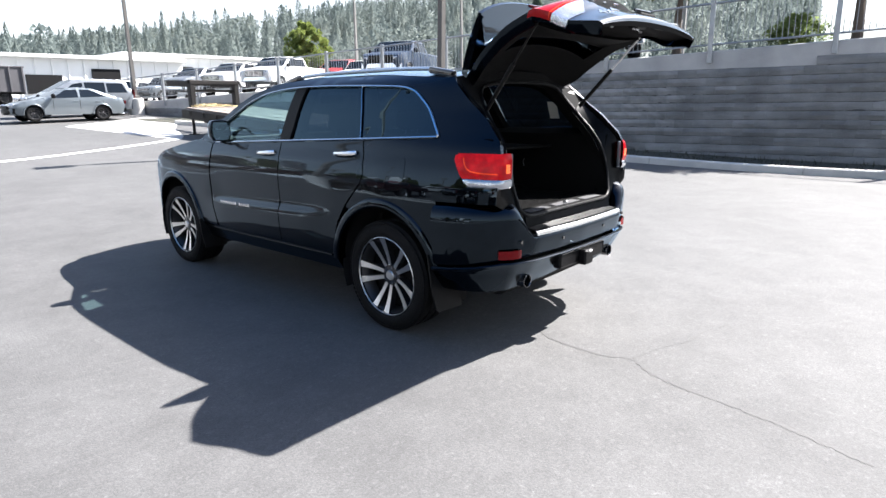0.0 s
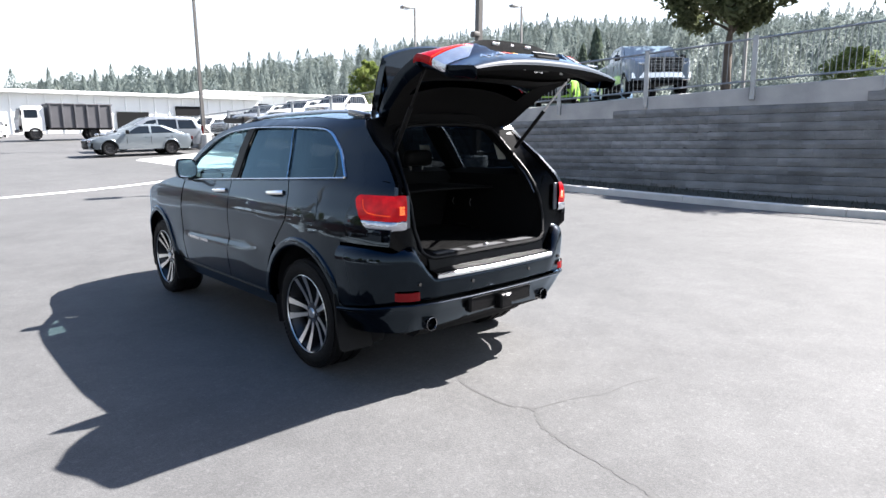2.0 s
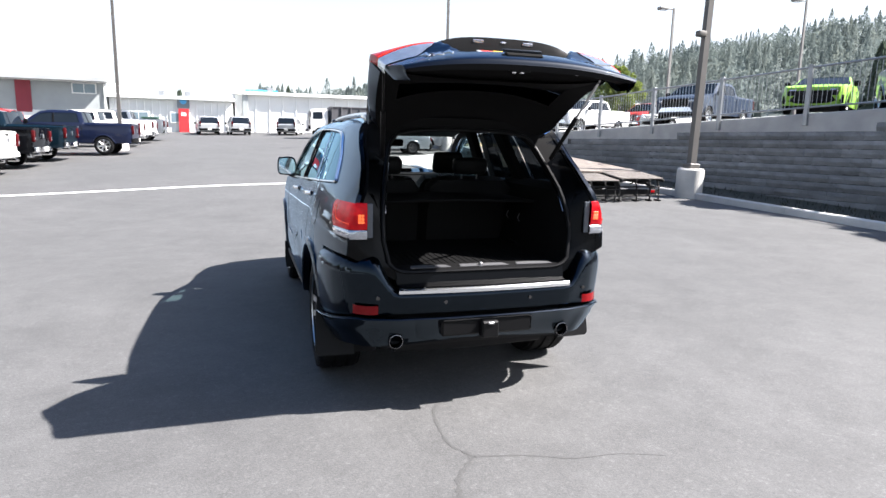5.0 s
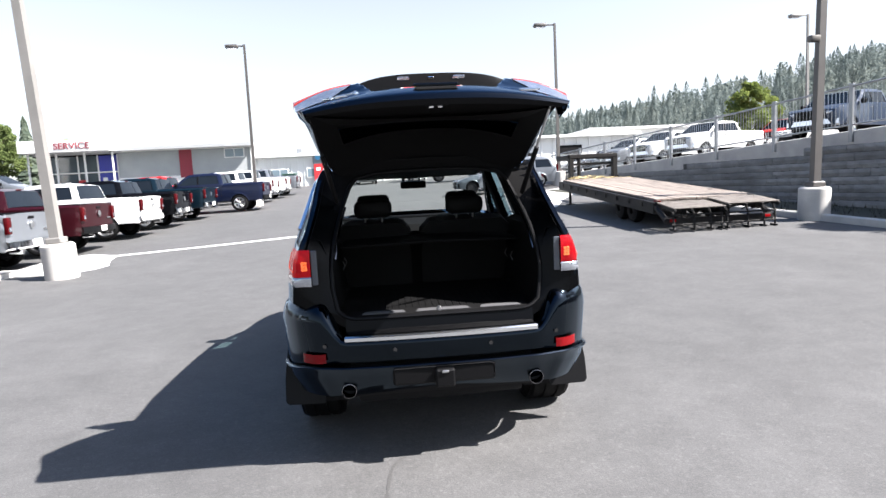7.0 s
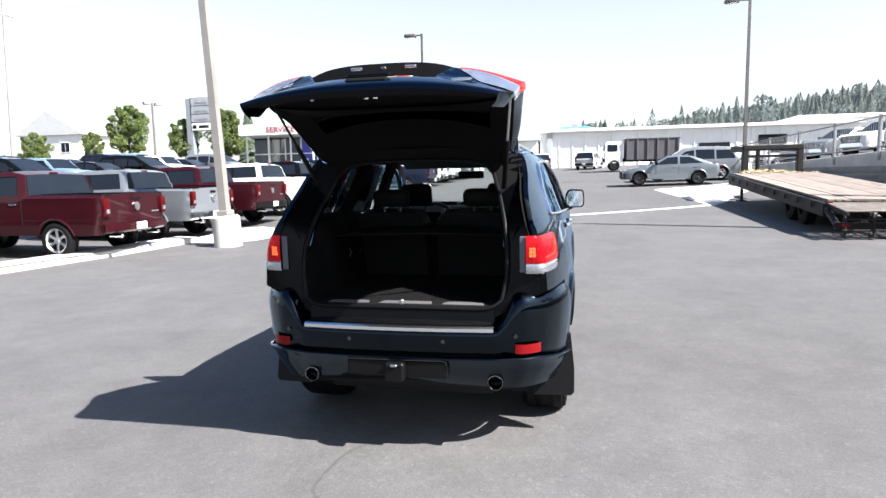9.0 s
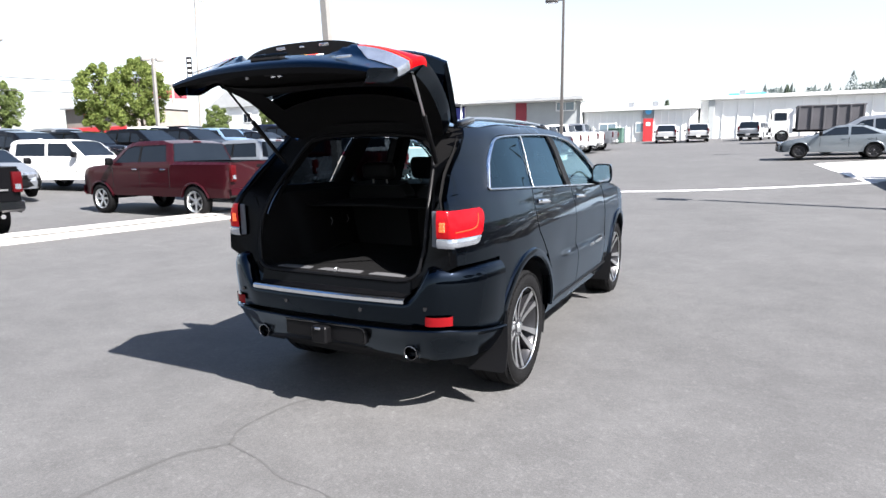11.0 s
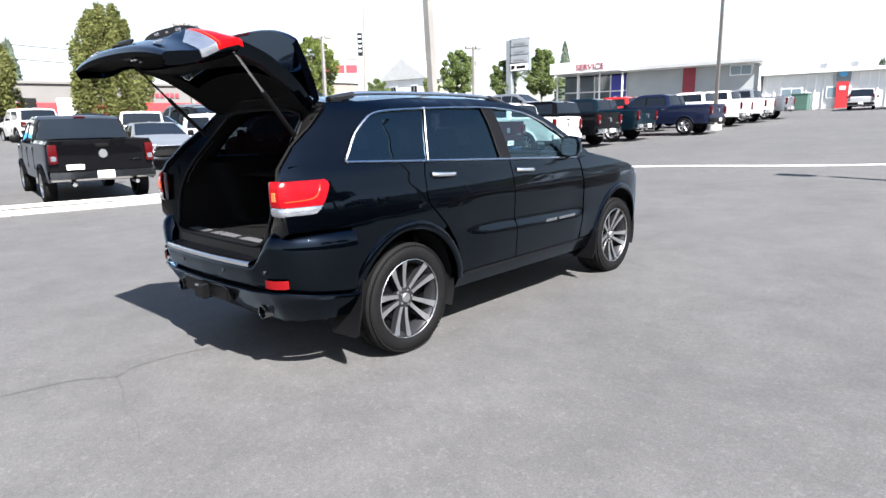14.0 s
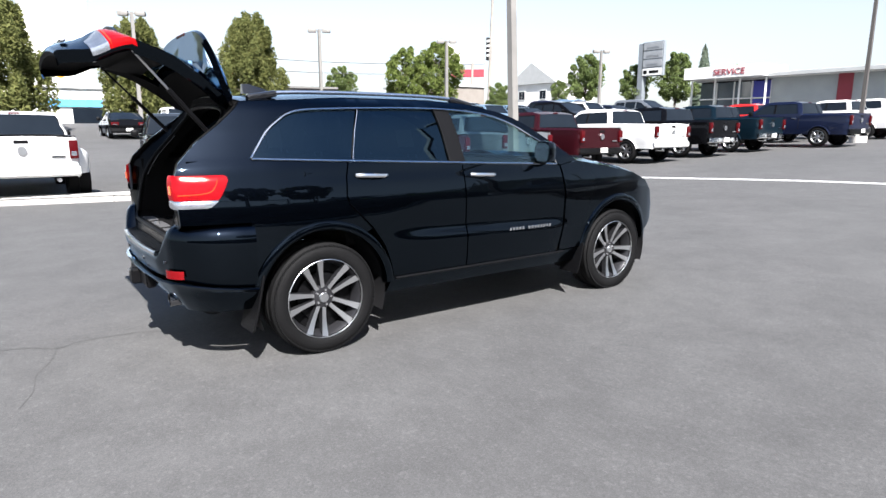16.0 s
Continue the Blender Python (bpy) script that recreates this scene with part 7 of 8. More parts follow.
    part("step_strip", loft([[(x, step_y(x) + dy, 0.748 + dz) for x in x_step] for dy, dz in ((0.020, 0.004), (0.006, 0.003), (-0.003, -0.005), (-0.003, -0.023), (0.004, -0.027))], closed=False), "bright", rb, "bright bumper strip")
    pad = part("step_pad", loft([[(x * 0.985, step_y(x) + dy, 0.752 + dz) for x in x_step] for dy, dz in ((0.022, 0.0), (0.06, 0.004), (0.115, 0.012), (0.125, 0.03))], closed=False), "jamb", rb)
    for k in range(6):
        part("pad_rib", tube([(x * 0.97, step_y(x) + 0.032 + 0.013 * k, 0.756 + 0.0016 * k) for x in x_step[::3]], 0.003, 5), "trimblack", pad)
    for s in (-1, 1):
        rows = [[(*tail_plan(s * v, -0.006 if 0.605 < v < 0.725 else 0.004), z) for v in np.linspace(0.60, 0.73, 8)] for z in (0.656, 0.652, 0.610, 0.606)]
        part("fog_reflector", loft(rows, closed=False), "reflector", rb, "red rear reflector")
        tip = lathe([(0.036, 0.25), (0.036, 0.0), (0.038, -0.003), (0.041, -0.002), (0.041, 0.25)], Matrix.Translation((s * 0.524, -0.900, 0.432)) @ Euler((0, 0, math.pi / 2)).to_matrix().to_4x4(), 24)
        part("exhaust_tip", tip, "darkchrome", car, "round chrome exhaust tip")
        part("exhaust_pipe", cyl((s * 0.524, -0.86, 0.442), (s * 0.45, 0.2, 0.42), 0.038, n=12), "dark", car)
        for v in (0.24, 0.60):
            x, y = tail_plan(s * v, -0.002)
            part("parking_sensor", cyl((x, y + 0.01, 0.672 if v < 0.5 else 0.70), (x, y - 0.001, 0.672 if v < 0.5 else 0.70), 0.011, n=12), "gloss", rb)
    tw = part("tow_recess", box((0, -0.952, 0.515), (0.56, 0.06, 0.10), 0.012), "trimblack", rb)
    part("recess_trim", tube([(-0.27, -0.983, 0.562), (0.25, -0.983, 0.566), (0.275, -0.981, 0.556), (0.272, -0.979, 0.48)], 0.006, 6), "gloss", tw)
    hc = part("hitch_receiver", box((0.0, -0.982, 0.505), (0.105, 0.10, 0.10), 0.01), "trimblack", tw)
    part("hitch_cap", box((0.0, -1.035, 0.545), (0.036, 0.014, 0.014), 0.003), "steel", hc)
    part("muffler", lathe([(0.0, -0.5), (0.12, -0.48), (0.13, 0.0), (0.12, 0.48), (0.0, 0.5)], Matrix.Translation((0, -0.62, 0.40)), 16), "dark", car)

    # tail opening: sheet metal turning in to the seal
    def seam(v):
        n = len(GATE_SEAM) - 1
        i = min(int(v * n), n - 1)
        f = v * n - i
        return tuple(GATE_SEAM[i][c] + (GATE_SEAM[i + 1][c] - GATE_SEAM[i][c]) * f for c in (0, 1))

    side_out = [seam(v) for v in np.linspace(0, 1, 13)]
    rim_in = smooth_path([(0.50, -0.868, 0.835), (0.56, -0.850, 0.875), (0.585, -0.820, 1.0), (0.582, -0.780, 1.15), (0.560, -0.700, 1.29), (0.520, -0.580, 1.43), (0.478, -0.490, 1.545), (0.425, -0.465, 1.600)], 2)
    rim_in = [rim_in[round(k * (len(rim_in) - 1) / 12)] for k in range(13)]
    r0, r1, r2 = [], [], []
    for (y, z), q in zip(side_out, rim_in):
        x = half_w(y, z) - 0.004
        r0.append((x, y + 0.002, z))
        r1.append((x * 0.42 + q[0] * 0.58, y * 0.30 + q[1] * 0.70 if z < 1.24 else (y * 0.45 + q[1] * 0.55), z * 0.45 + q[2] * 0.55))
        r2.append(q)
    top = [(0.32, -0.462, 1.622), (0.16, -0.462, 1.632), (0.0, -0.462, 1.634)]
    top0 = [(half_w(-0.42, 1.66) * c, -0.475 + 0.055 * abs(c) ** 3.0 + 0.006, roof_z(-0.45) + 0.05 * (1 - abs(c) ** 2.4) - 0.004) for c in (0.72, 0.35, 0.0)]
    r0 += top0
    r1 += [tuple((a[i] + b[i]) / 2 for i in range(3)) for a, b in zip(top0, top)]
    r2 += top
    low0 = [(0.0, -0.885, 0.765), (0.3, -0.880, 0.765), (0.50, -0.872, 0.768), (0.62, -0.865, 0.84)]
    low2 = [(0.0, -0.868, 0.825), (0.25, -0.868, 0.825), (0.42, -0.868, 0.825), (0.47, -0.868, 0.828)]
    r0 = low0 + r0
    r1 = [tuple((a[i] + b[i]) / 2 for i in range(3)) for a, b in zip(low0, low2)] + r1
    r2 = low2 + r2
    whole = lambda r: r + [(-x, y, z) for x, y, z in r[-2:0:-1]]
    fr = part("tailgate_surround", loft([whole(r0), whole(r1), whole(r2)], cap=False), "jamb", car)
    up = [k for k, p in enumerate(r2) if p[2] > 1.42]
    head = [[r0[k], r1[k], r2[k]] for k in up] + [[(-x, y, z) for x, y, z in (r0[k], r1[k], r2[k])] for k in up[-2::-1]]
    part("header_trim", loft([[(x * 0.995, y - 0.005, z - 0.006) for x, y, z in row] for row in head], closed=False), "trimgrey", fr)
    part("sill_face", loft([[(x, -0.8895, 0.762), (x, -0.874, 0.829)] for x in np.linspace(-0.52, 0.52, 9)], closed=False), "jamb", fr)
    part("seal", tube(whole([(x * 0.995, y - 0.006, z) for x, y, z in r2]), 0.012, 8, closed=True), "trimblack", car)
    part("opening_lining", loft([whole(r2), whole([(x * 1.02, y + 0.10, z - 0.006 if z > 1.5 else z) for x, y, z in r2])], cap=False), "trimgrey", car)
    for s in (-1, 1):
        bm = tube([(s * x * 0.965, y + 0.015, z) for x, y, z in r2[9:14]], 0.006, 6)
        part("bright_edge", bm, "darkchrome", fr)

    # lamps on the body
    def lamp_rows(zs, o, y_front):
        rows = []
        for z, yf, oo in zip(zs, y_front, o):
            row = []
            for f in np.linspace(0, 1, 14):
                if f < 0.72:
                    y = yf + (-0.868 - yf) * (f / 0.72)
                    row.append((half_w(y, z) + oo, y, z))
                else:
                    g = (f - 0.72) / 0.28
                    xc = half_w(-0.868, z)
                    row.append((xc + (0.688 - xc) * g + oo * (1 - g), -0.868 - 0.016 * math.sin(math.pi * g * 0.5) - oo * 0.9, z))
            rows.append(row)
        return rows

    for s in (1, -1):
        def side(rows):
            return [[(s * x, y, z) for x, y, z in r] for r in rows]
        ln = part("tail_lamp", loft(side(lamp_rows((1.221, 1.218, 1.208, 1.185, 1.15, 1.100, 1.076), (-0.006, 0.001, 0.006, 0.010, 0.011, 0.008, 0.003), (-0.625, -0.600, -0.584, -0.582, -0.600, -0.628, -0.645))), closed=False), "redlit", car, "lit red tail lamp")
        part("reverse_lens", loft(side(lamp_rows((1.074, 1.068, 1.050, 1.034, 1.022), (0.001, 0.006, 0.007, 0.004, -0.005), (-0.645, -0.650, -0.668, -0.690, -0.735))), closed=False), "clear", ln, "clear reversing lens")
        hook = [(-0.640, 1.192), (-0.655, 1.155), (-0.685, 1.124), (-0.74, 1.112), (-0.82, 1.108), (-0.862, 1.107)]
        part("lamp_strip", tube([(s * (half_w(y, z) + 0.0085), y, z) for y, z in smooth_path(hook, 4)], 0.0042, 6), "redglow", ln, "glowing lamp strip")
        part("lamp_housing", box((s * 0.670, -0.868, 1.122), (0.034, 0.016, 0.19), 0.004), "housing", ln, "smoky grey housing edge")
        for r in range(3):
            for c in range(2):
                part("lamp_cell", box((s * (0.712 + 0.017 * c), -0.8892, 1.118 + 0.017 * r), (0.0165, 0.010, 0.0165), 0.003), "bulb", ln, "glowing lamp cell")

    # ---- tailgate, built shut and then swung up ----
    GATE = ((-0.480, 1.716, 0.560, 0.05, 0.050), (-0.60, 1.664, 0.605, 0.12, 0.060), (-0.70, 1.575, 0.640, 0.115, 0.050), (-0.80, 1.410, 0.668, 0.065, 0.025), (-0.890, 1.225, 0.692, 0.045, 0.005), (-0.946, 1.182, 0.690, 0.085, 0.0), (-0.978, 1.118, 0.680, 0.120, 0.0), (-0.966, 1.060, 0.668, 0.120, 0.0), (-0.944, 0.995, 0.658, 0.105, 0.0), (-0.934, 0.900, 0.637, 0.080, 0.0), (-0.922, 0.845, 0.618, 0.060, 0.0), (-0.898, 0.824, 0.606, 0.048, 0.0))
    fine = smooth_path(GATE, 8)

    def gate_at(i, c, off=0.0, shrink=1.0):
        cy, cz, hw, fwd, drop = fine[i]
        return (hw * c * shrink, cy + fwd * abs(c) ** 2.5 + off, cz - drop * c * c - off * (0.35 if i < 33 else 0.0))

    C = np.linspace(-1, 1, 25)
    i_glass0, i_glass1, i_end = 18, 32, len(fine) - 1
    def skin(i, c):
        """The outer skin, sunk where the plate sits."""
        x, y, z = gate_at(i, c)
        k = min(max((0.30 + 0.5 * (z - 1.0) - abs(x)) / 0.03, 0), 1) * min(max((z - 0.965) / 0.04, 0), 1) * min(max((1.188 - z) / 0.014, 0), 1)
        return (x, y + (0.062 if z > 1.05 else 0.045) * k, z)

    low = part("liftgate", loft([[skin(i, c) for c in np.linspace(-1, 1, 61)] for i in range(i_glass1, i_end + 1)], closed=False), "paint", car, "raised black tailgate")
    hinge = Vector((0, -0.440, 1.690))
    low.matrix_basis = Matrix.Translation(hinge) @ Matrix.Rotation(radians(GATE_SWING), 4, "X") @ Matrix.Translation(-hinge)
    part("upper_panel", loft([[gate_at(i, c) for c in C] for i in range(0, i_glass0 + 1)], closed=False), "paint", low)
    for s in (-1, 1):
        part("glass_side", loft([[gate_at(i, s * c) for c in np.linspace(0.90, 1.0, 4)] for i in range(i_glass0, i_glass1 + 1)], closed=False), "gloss", low)
    part("rear_window", loft([[gate_at(i, c, -0.003) for c in np.linspace(-0.905, 0.905, 21)] for i in range(i_glass0, i_glass1 + 1)], closed=False), "glass_dark", low, "dark privacy rear window")
    def deep(z):
        """How far the inner lining stands off the outer skin: thickest at the waist."""
        return float(np.interp(z, (0.83, 1.0, 1.2, 1.35, 1.45), (0.03, 0.075, 0.13, 0.10, 0.065)))

    def on_lining(x, z, proud):
        i = int(np.argmin([abs(f[1] - z) for f in fine]))
        return Vector((x, gate_at(i, x / fine[i][2], deep(z))[1] + proud, z))

    part("gate_lining", loft([[gate_at(i, c, deep(fine[i][1]) * (1 - 0.6 * abs(c) ** 3), 0.945) for c in C] for i in range(i_glass1 - 10, i_end)], closed=False), "trimgrey", low, "black inner lining")
    part("gate_lining", loft([[gate_at(i, c, 0.06, 0.93) for c in C] for i in range(0, i_glass0)], closed=False), "trimgrey", low)
    for s in (-1, 1):
        part("gate_lining", loft([[gate_at(i, s * c, 0.065, 0.93) for c in np.linspace(0.80, 1.0, 4)] for i in range(i_glass0 - 1, i_glass1 + 1)], closed=False), "trimgrey", low)
        edge = [[gate_at(i, s * 1.0), gate_at(i, s * 1.0, 0.03, 0.985), gate_at(i, s * 1.0, 0.065, 0.93)] for i in range(0, i_end)]
        part("gate_edge", loft(edge, closed=False), "paint", low)
    part("gate_edge", loft([[gate_at(i_end, c) for c in C], [gate_at(i_end - 1, c, deep(fine[i_end - 1][1]) * (1 - 0.6 * abs(c) ** 3), 0.945) for c in C]], closed=False), "trimgrey", low)
    part("pull_cup", box(on_lining(0.18, 0.90, 0.0), (0.13, 0.03, 0.05), 0.012), "trimblack", low)
    lt = part("latch_cover", box(on_lining(0, 0.94, 0.005), (0.12, 0.04, 0.07), 0.01), "trimblack", low)
    for x in (-0.022, 0.022):
        part("latch_screw", cyl(on_lining(x, 0.945, 0.02), on_lining(x, 0.945, 0.034), 0.013, n=10), "bright", lt)
    for x, z in ((-0.38, 1.14), (0.42, 1.11), (0.12, 1.16)):
        part("lining_clip", cyl(on_lining(x, z, -0.004), on_lining(x, z, 0.008), 0.010, n=10), "steel", low)
    # gate lamps
    for s in (1, -1):
        def gate_lamp(z0, z1, c_in0, c_in1, o, o1):
            rows = []
            zs = np.linspace(z0, z1, 6)
            for k, z in enumerate(zs):
                i = int(np.argmin([abs(f[1] - z) for f in fine]))
                cin = c_in0 + (c_in1 - c_in0) * k / 5
                oo = o + (o1 - o) * k / 5
                row = []
                for g in np.linspace(0, 1, 10):
                    c = cin + (1.005 - cin) * g
                    x, y, _ = gate_at(i, s * c)
                    row.append((x, y - oo * math.sin(math.pi * (0.04 + 0.88 * g)) ** 0.7 - 0.002, z))
                row.append((row[-1][0] * 1.005, row[-1][1] + 0.018, z))
                row.append((row[-1][0] * 0.996, row[-1][1] + 0.022, z))
                rows.append(row)
            return loft(rows, closed=False)
        gl2 = part("gate_lamp", gate_lamp(1.222, 1.088, 0.56, 0.60, 0.004, 0.012), "red", low, "red tail lamp on the gate")
        part("reverse_lens", gate_lamp(1.088, 0.995, 0.60, 0.78, 0.012, 0.001), "clear", low, "clear reversing lens on the gate")
        part("lamp_strip", gate_lamp(1.105, 1.097, 0.62, 0.625, 0.014, 0.014), "redglow", gl2)
    # plate in its recess, handle, badges
    rec = [i for i in range(i_glass1, i_end) if 0.99 < fine[i][1] < 1.178]
    part("plate_recess", loft([[(lambda q: (q[0], q[1] - 0.002, q[2]))(skin(i, c * (0.565 - 0.13 * (1.178 - fine[i][1]) / 0.17))) for c in np.linspace(-1, 1, 41)] for i in rec], closed=False), "gloss", low, "dark plate recess")
    xs = np.linspace(-0.385, 0.385, 21)
    lift = lambda x: 0.040 * max(0.0, 1 - (abs(x) / 0.40) ** 4)
    gy = lambda x: -0.940 + 0.068 * (abs(x) / 0.69) ** 2.5
    brow = part("plate_brow", loft([[(x, gy(x) + 0.012, 1.215) for x in xs], [(x, gy(x) - lift(x), 1.205) for x in xs], [(x, gy(x) - lift(x) - 0.004, 1.190) for x in xs]], closed=False), "paint", low)
    part("brow_underside", loft([[(x, gy(x) - lift(x) - 0.004, 1.190) for x in xs], [(x, gy(x) - lift(x) * 0.3, 1.180) for x in xs], [(x, gy(x) + 0.045, 1.166) for x in xs]], closed=False), "trimblack", brow)
    pl = part("number_plate", box((0, -0.918, 1.070), (0.315, 0.008, 0.160), 0.003), "plate", low, "red and yellow dealer plate in a white holder")
    part("plate_field", box((0, -0.9225, 1.070), (0.285, 0.004, 0.120)), "platered", pl)
    part("plate_bar", box((0.0, -0.9255, 1.088), (0.18, 0.004, 0.032)), "plateyellow", pl)
    part("plate_bar", box((0.0, -0.9255, 1.044), (0.24, 0.004, 0.034)), "plateyellow", pl)
    for x in (-0.14, 0.14):
        part("plate_lamp", box((x, -0.962, 1.184), (0.06, 0.018, 0.010), 0.003), "clear", brow)
    part("brow_screw", box((0, -0.962, 1.184), (0.03, 0.012, 0.010), 0.003), "chrome", brow)
    part("gate_handle", box((0, -0.934, 0.905), (0.20, 0.02, 0.040), 0.008), "trimgrey", low)
    part("handle_lip", box((0, -0.950, 0.930), (0.21, 0.016, 0.012), 0.004), "paint", low)
    for k in range(4):
        part("badge_bar", box((-0.06 + 0.04 * k, -0.905, 1.232), (0.032, 0.02, 0.036 if k != 1 else 0.028), 0.004), "chrome", low)
    letters("gate_badge", "4x4", 0.085, pose(-0.44, -0.916, 0.905, 97, 0, -10), "chrome", low, "chrome 4x4 badge", 0.003, 1.35)
    part("gate_oval", prism([(0.44 + 0.050 * math.cos(a), 0.905 + 0.019 * math.sin(a)) for a in np.linspace(0, 6.0, 20)], lambda u, v, w: (u, -0.912 - w - (v - 0.895) * 0.12, v), 0.006), "bright", low, "oval chrome badge")
    wp = part("rear_wiper", tube([(0.02, -0.905, 1.245), (0.12, -0.902, 1.262), (0.40, -0.868, 1.27)], [0.022, 0.014, 0.009], 8), "trimblack", low, "black rear wiper")
    part("wiper_cap", box((0.04, -0.915, 1.247), (0.11, 0.04, 0.035), 0.012, seg=2), "trimblack", wp)
    # spoiler
    rows_t = []
    for c in np.linspace(-1, 1, 25):
        a = abs(c)
        xx = 0.615 * c
        yb = -0.475 + 0.045 * a**3.0
        ye = -0.880 + 0.09 * a**3
        zt = 1.728 - 0.058 * a**2.4
        ze = 1.668 - 0.045 * a**2.6
        top_l = [(xx, yb + (ye - yb) * f, zt + (ze - zt) * f ** 1.6 + 0.006 * math.sin(math.pi * f)) for f in np.linspace(0, 1, 7)]
        bot_l = [(xx, ye + 0.004, ze - 0.022), (xx * 0.99, ye + 0.06, ze - 0.040), (xx * 0.97, ye + 0.17, ze - 0.075 - 0.02 * (1 - a))]
        rows_t.append(top_l + bot_l)
    sp2 = part("spoiler", loft(rows_t, closed=False), "paint", low, "roof-end spoiler")
    part("stop_lamp", box((0, -0.868, 1.648), (0.22, 0.02, 0.018), 0.004), "reddark", sp2, "high-level stop lamp")
    for s in (-1, 1):
        part("spoiler_cheek", loft([[p, (p[0] * 0.985, p[1] + 0.02, p[2] - 0.035)] for p in [(s * 0.615, y, z) for y, z in smooth_path([(-0.430, 1.67), (-0.55, 1.655), (-0.70, 1.64), (-0.79, 1.622)], 3)]], closed=False), "paint", sp2)
    # struts between body and gate
    for s in (-1, 1):
        g = low.matrix_basis @ Vector((s * 0.625, -0.80, 1.20))
        b = Vector((s * 0.545, -0.60, 1.465))
        m = b.lerp(g, 0.55)
        st = part("gas_strut", cyl(b, m, 0.014, n=10), "trimblack", car, "black gas strut")
        part("strut_rod", cyl(m, g, 0.007, n=8), "steel" if s > 0 else "trimblack", st)
        part("hinge", tube([(s * 0.42, -0.42, 1.66), (s * 0.42, -0.47, 1.715), (s * 0.42, -0.52, 1.74)], 0.016, 6), "paint", car)

    # ---- inside ----
    part("seat_back_panel", box((0, 0.235, 1.0), (1.16, 0.02, 0.42), 0.006, Euler((radians(10), 0, 0)).to_matrix()), "carpet", car)
    part("load_floor", box((0, -0.22, 0.80), (1.16, 1.22, 0.05), 0.01), "carpet", car)
    sill = part("sill_plate", loft([[(x, y, z) for x in np.linspace(-0.50, 0.50, 9)] for y, z in ((-0.872, 0.822), (-0.860, 0.838), (-0.74, 0.842), (-0.735, 0.826))], closed=False), "trimgrey", car)
    for x0, x1 in ((-0.43, -0.19), (-0.13, 0.17), (0.23, 0.46)):
        out = smooth_path([(x0 + 0.02, -0.850), (x1 - 0.02, -0.850), (x1 - 0.002, -0.838), (x1 - 0.012, -0.80), (x1 - 0.035, -0.782), (x0 + 0.035, -0.782), (x0 + 0.012, -0.80), (x0 + 0.002, -0.838)], 3, True)
        part("scuff_plate", prism(out, lambda u, v, w: (u, v, 0.8415 + w), 0.003), "scuff", sill, "steel scuff plate")
    part("sill_striker", box((0, -0.835, 0.848), (0.02, 0.03, 0.03), 0.005), "steel", sill)
    tray = bmesh.new()
    for k in range(22):
        tube([(-0.42 + 0.04 * k, -0.70, 0.8255), (-0.42 + 0.04 * k, -0.25, 0.8255)], 0.003, 4, bm=tray)
    part("cargo_mat_rib", tray, "carpet", car)
    for s in (-1, 1):
        part("side_trim", loft([[(s * (0.585 + dx), y, z) for y in (-0.79, -0.5, -0.2, 0.1, 0.42)] for z, dx in ((0.82, -0.02), (0.95, 0.0), (1.15, 0.01), (1.26, 0.05), (1.30, 0.16))], closed=False), "trimgrey", car)
        for y in (-0.10, 0.10):
            part("cargo_hook", tube([(s * 0.575, y, 1.06), (s * 0.56, y, 1.03), (s * 0.575, y, 1.0)], 0.004, 6), "scuff", car)
    part("cargo_cover", loft([[(x, y, 1.175 + 0.015 * (1 - (x / 0.57) ** 2) * dz) for x in np.linspace(-0.57, 0.57, 9)] for y, dz in ((-0.36 , 0.4), (-0.34, 1), (-0.05, 1), (0.33, 1))], closed=False), "trimgrey", car, "dark load cover")
    part("cover_bar", tube([(-0.56, -0.36, 1.172), (0, -0.365, 1.185), (0.56, -0.36, 1.172)], 0.010, 6), "trimgrey", car)
    part("cover_cassette", cyl((-0.57, 0.34, 1.17), (0.57, 0.34, 1.17), 0.035, n=12), "trimgrey", car)

    def seat(x, y, w, back_h, name, head=0.2, tilt=14):
        m = Matrix.Translation((x, y, 0.62)) @ Matrix.Rotation(radians(tilt), 4, "X")
        cus = part(name, box((x, y + 0.30, 0.72), (w, 0.55, 0.18), 0.06, seg=2), "leather", car)
        rings = [[m @ Vector((px * k, py, z)) for px, py in smooth_path([(-w / 2, -0.04), (-w / 2 + 0.04, 0.08), (w / 2 - 0.04, 0.08), (w / 2, -0.04), (w / 2 - 0.05, -0.07), (-w / 2 + 0.05, -0.07)], 3, True)] for z, k in ((0.05, 0.9), (0.1, 1.0), (0.45, 1.0), (back_h - 0.06, 0.92), (back_h, 0.75))]
        part("seat_back", loft(rings), "leather", cus)
        if head:
            part("head_restraint", box(m @ Vector((0, 0.0, back_h + 0.03 + head / 2)), (0.27, 0.10, head), 0.045, Matrix.Rotation(radians(tilt), 3, "X"), seg=3), "leather", cus)
            for px in (-0.06, 0.06):
                part("restraint_post", cyl(m @ Vector((px, 0, back_h - 0.04)), m @ Vector((px, 0, back_h + 0.06)), 0.007, n=8), "steel", cus)

    seat(-0.37, 1.18, 0.54, 0.66, "front_seat", 0.19)
    seat(0.37, 1.18, 0.54, 0.66, "front_seat", 0.19)
    seat(-0.36, 0.36, 0.55, 0.68, "rear_seat", 0.13, 10)
    seat(0.30, 0.36, 0.68, 0.68, "rear_seat", 0.13, 10)
    part("dashboard", loft([[(x, y, z) for x in np.linspace(-0.74, 0.74, 9)] for y, z in ((2.0, 0.85), (1.96, 1.05), (2.02, 1.15), (2.35, 1.20))], closed=False), "trimgrey", car)
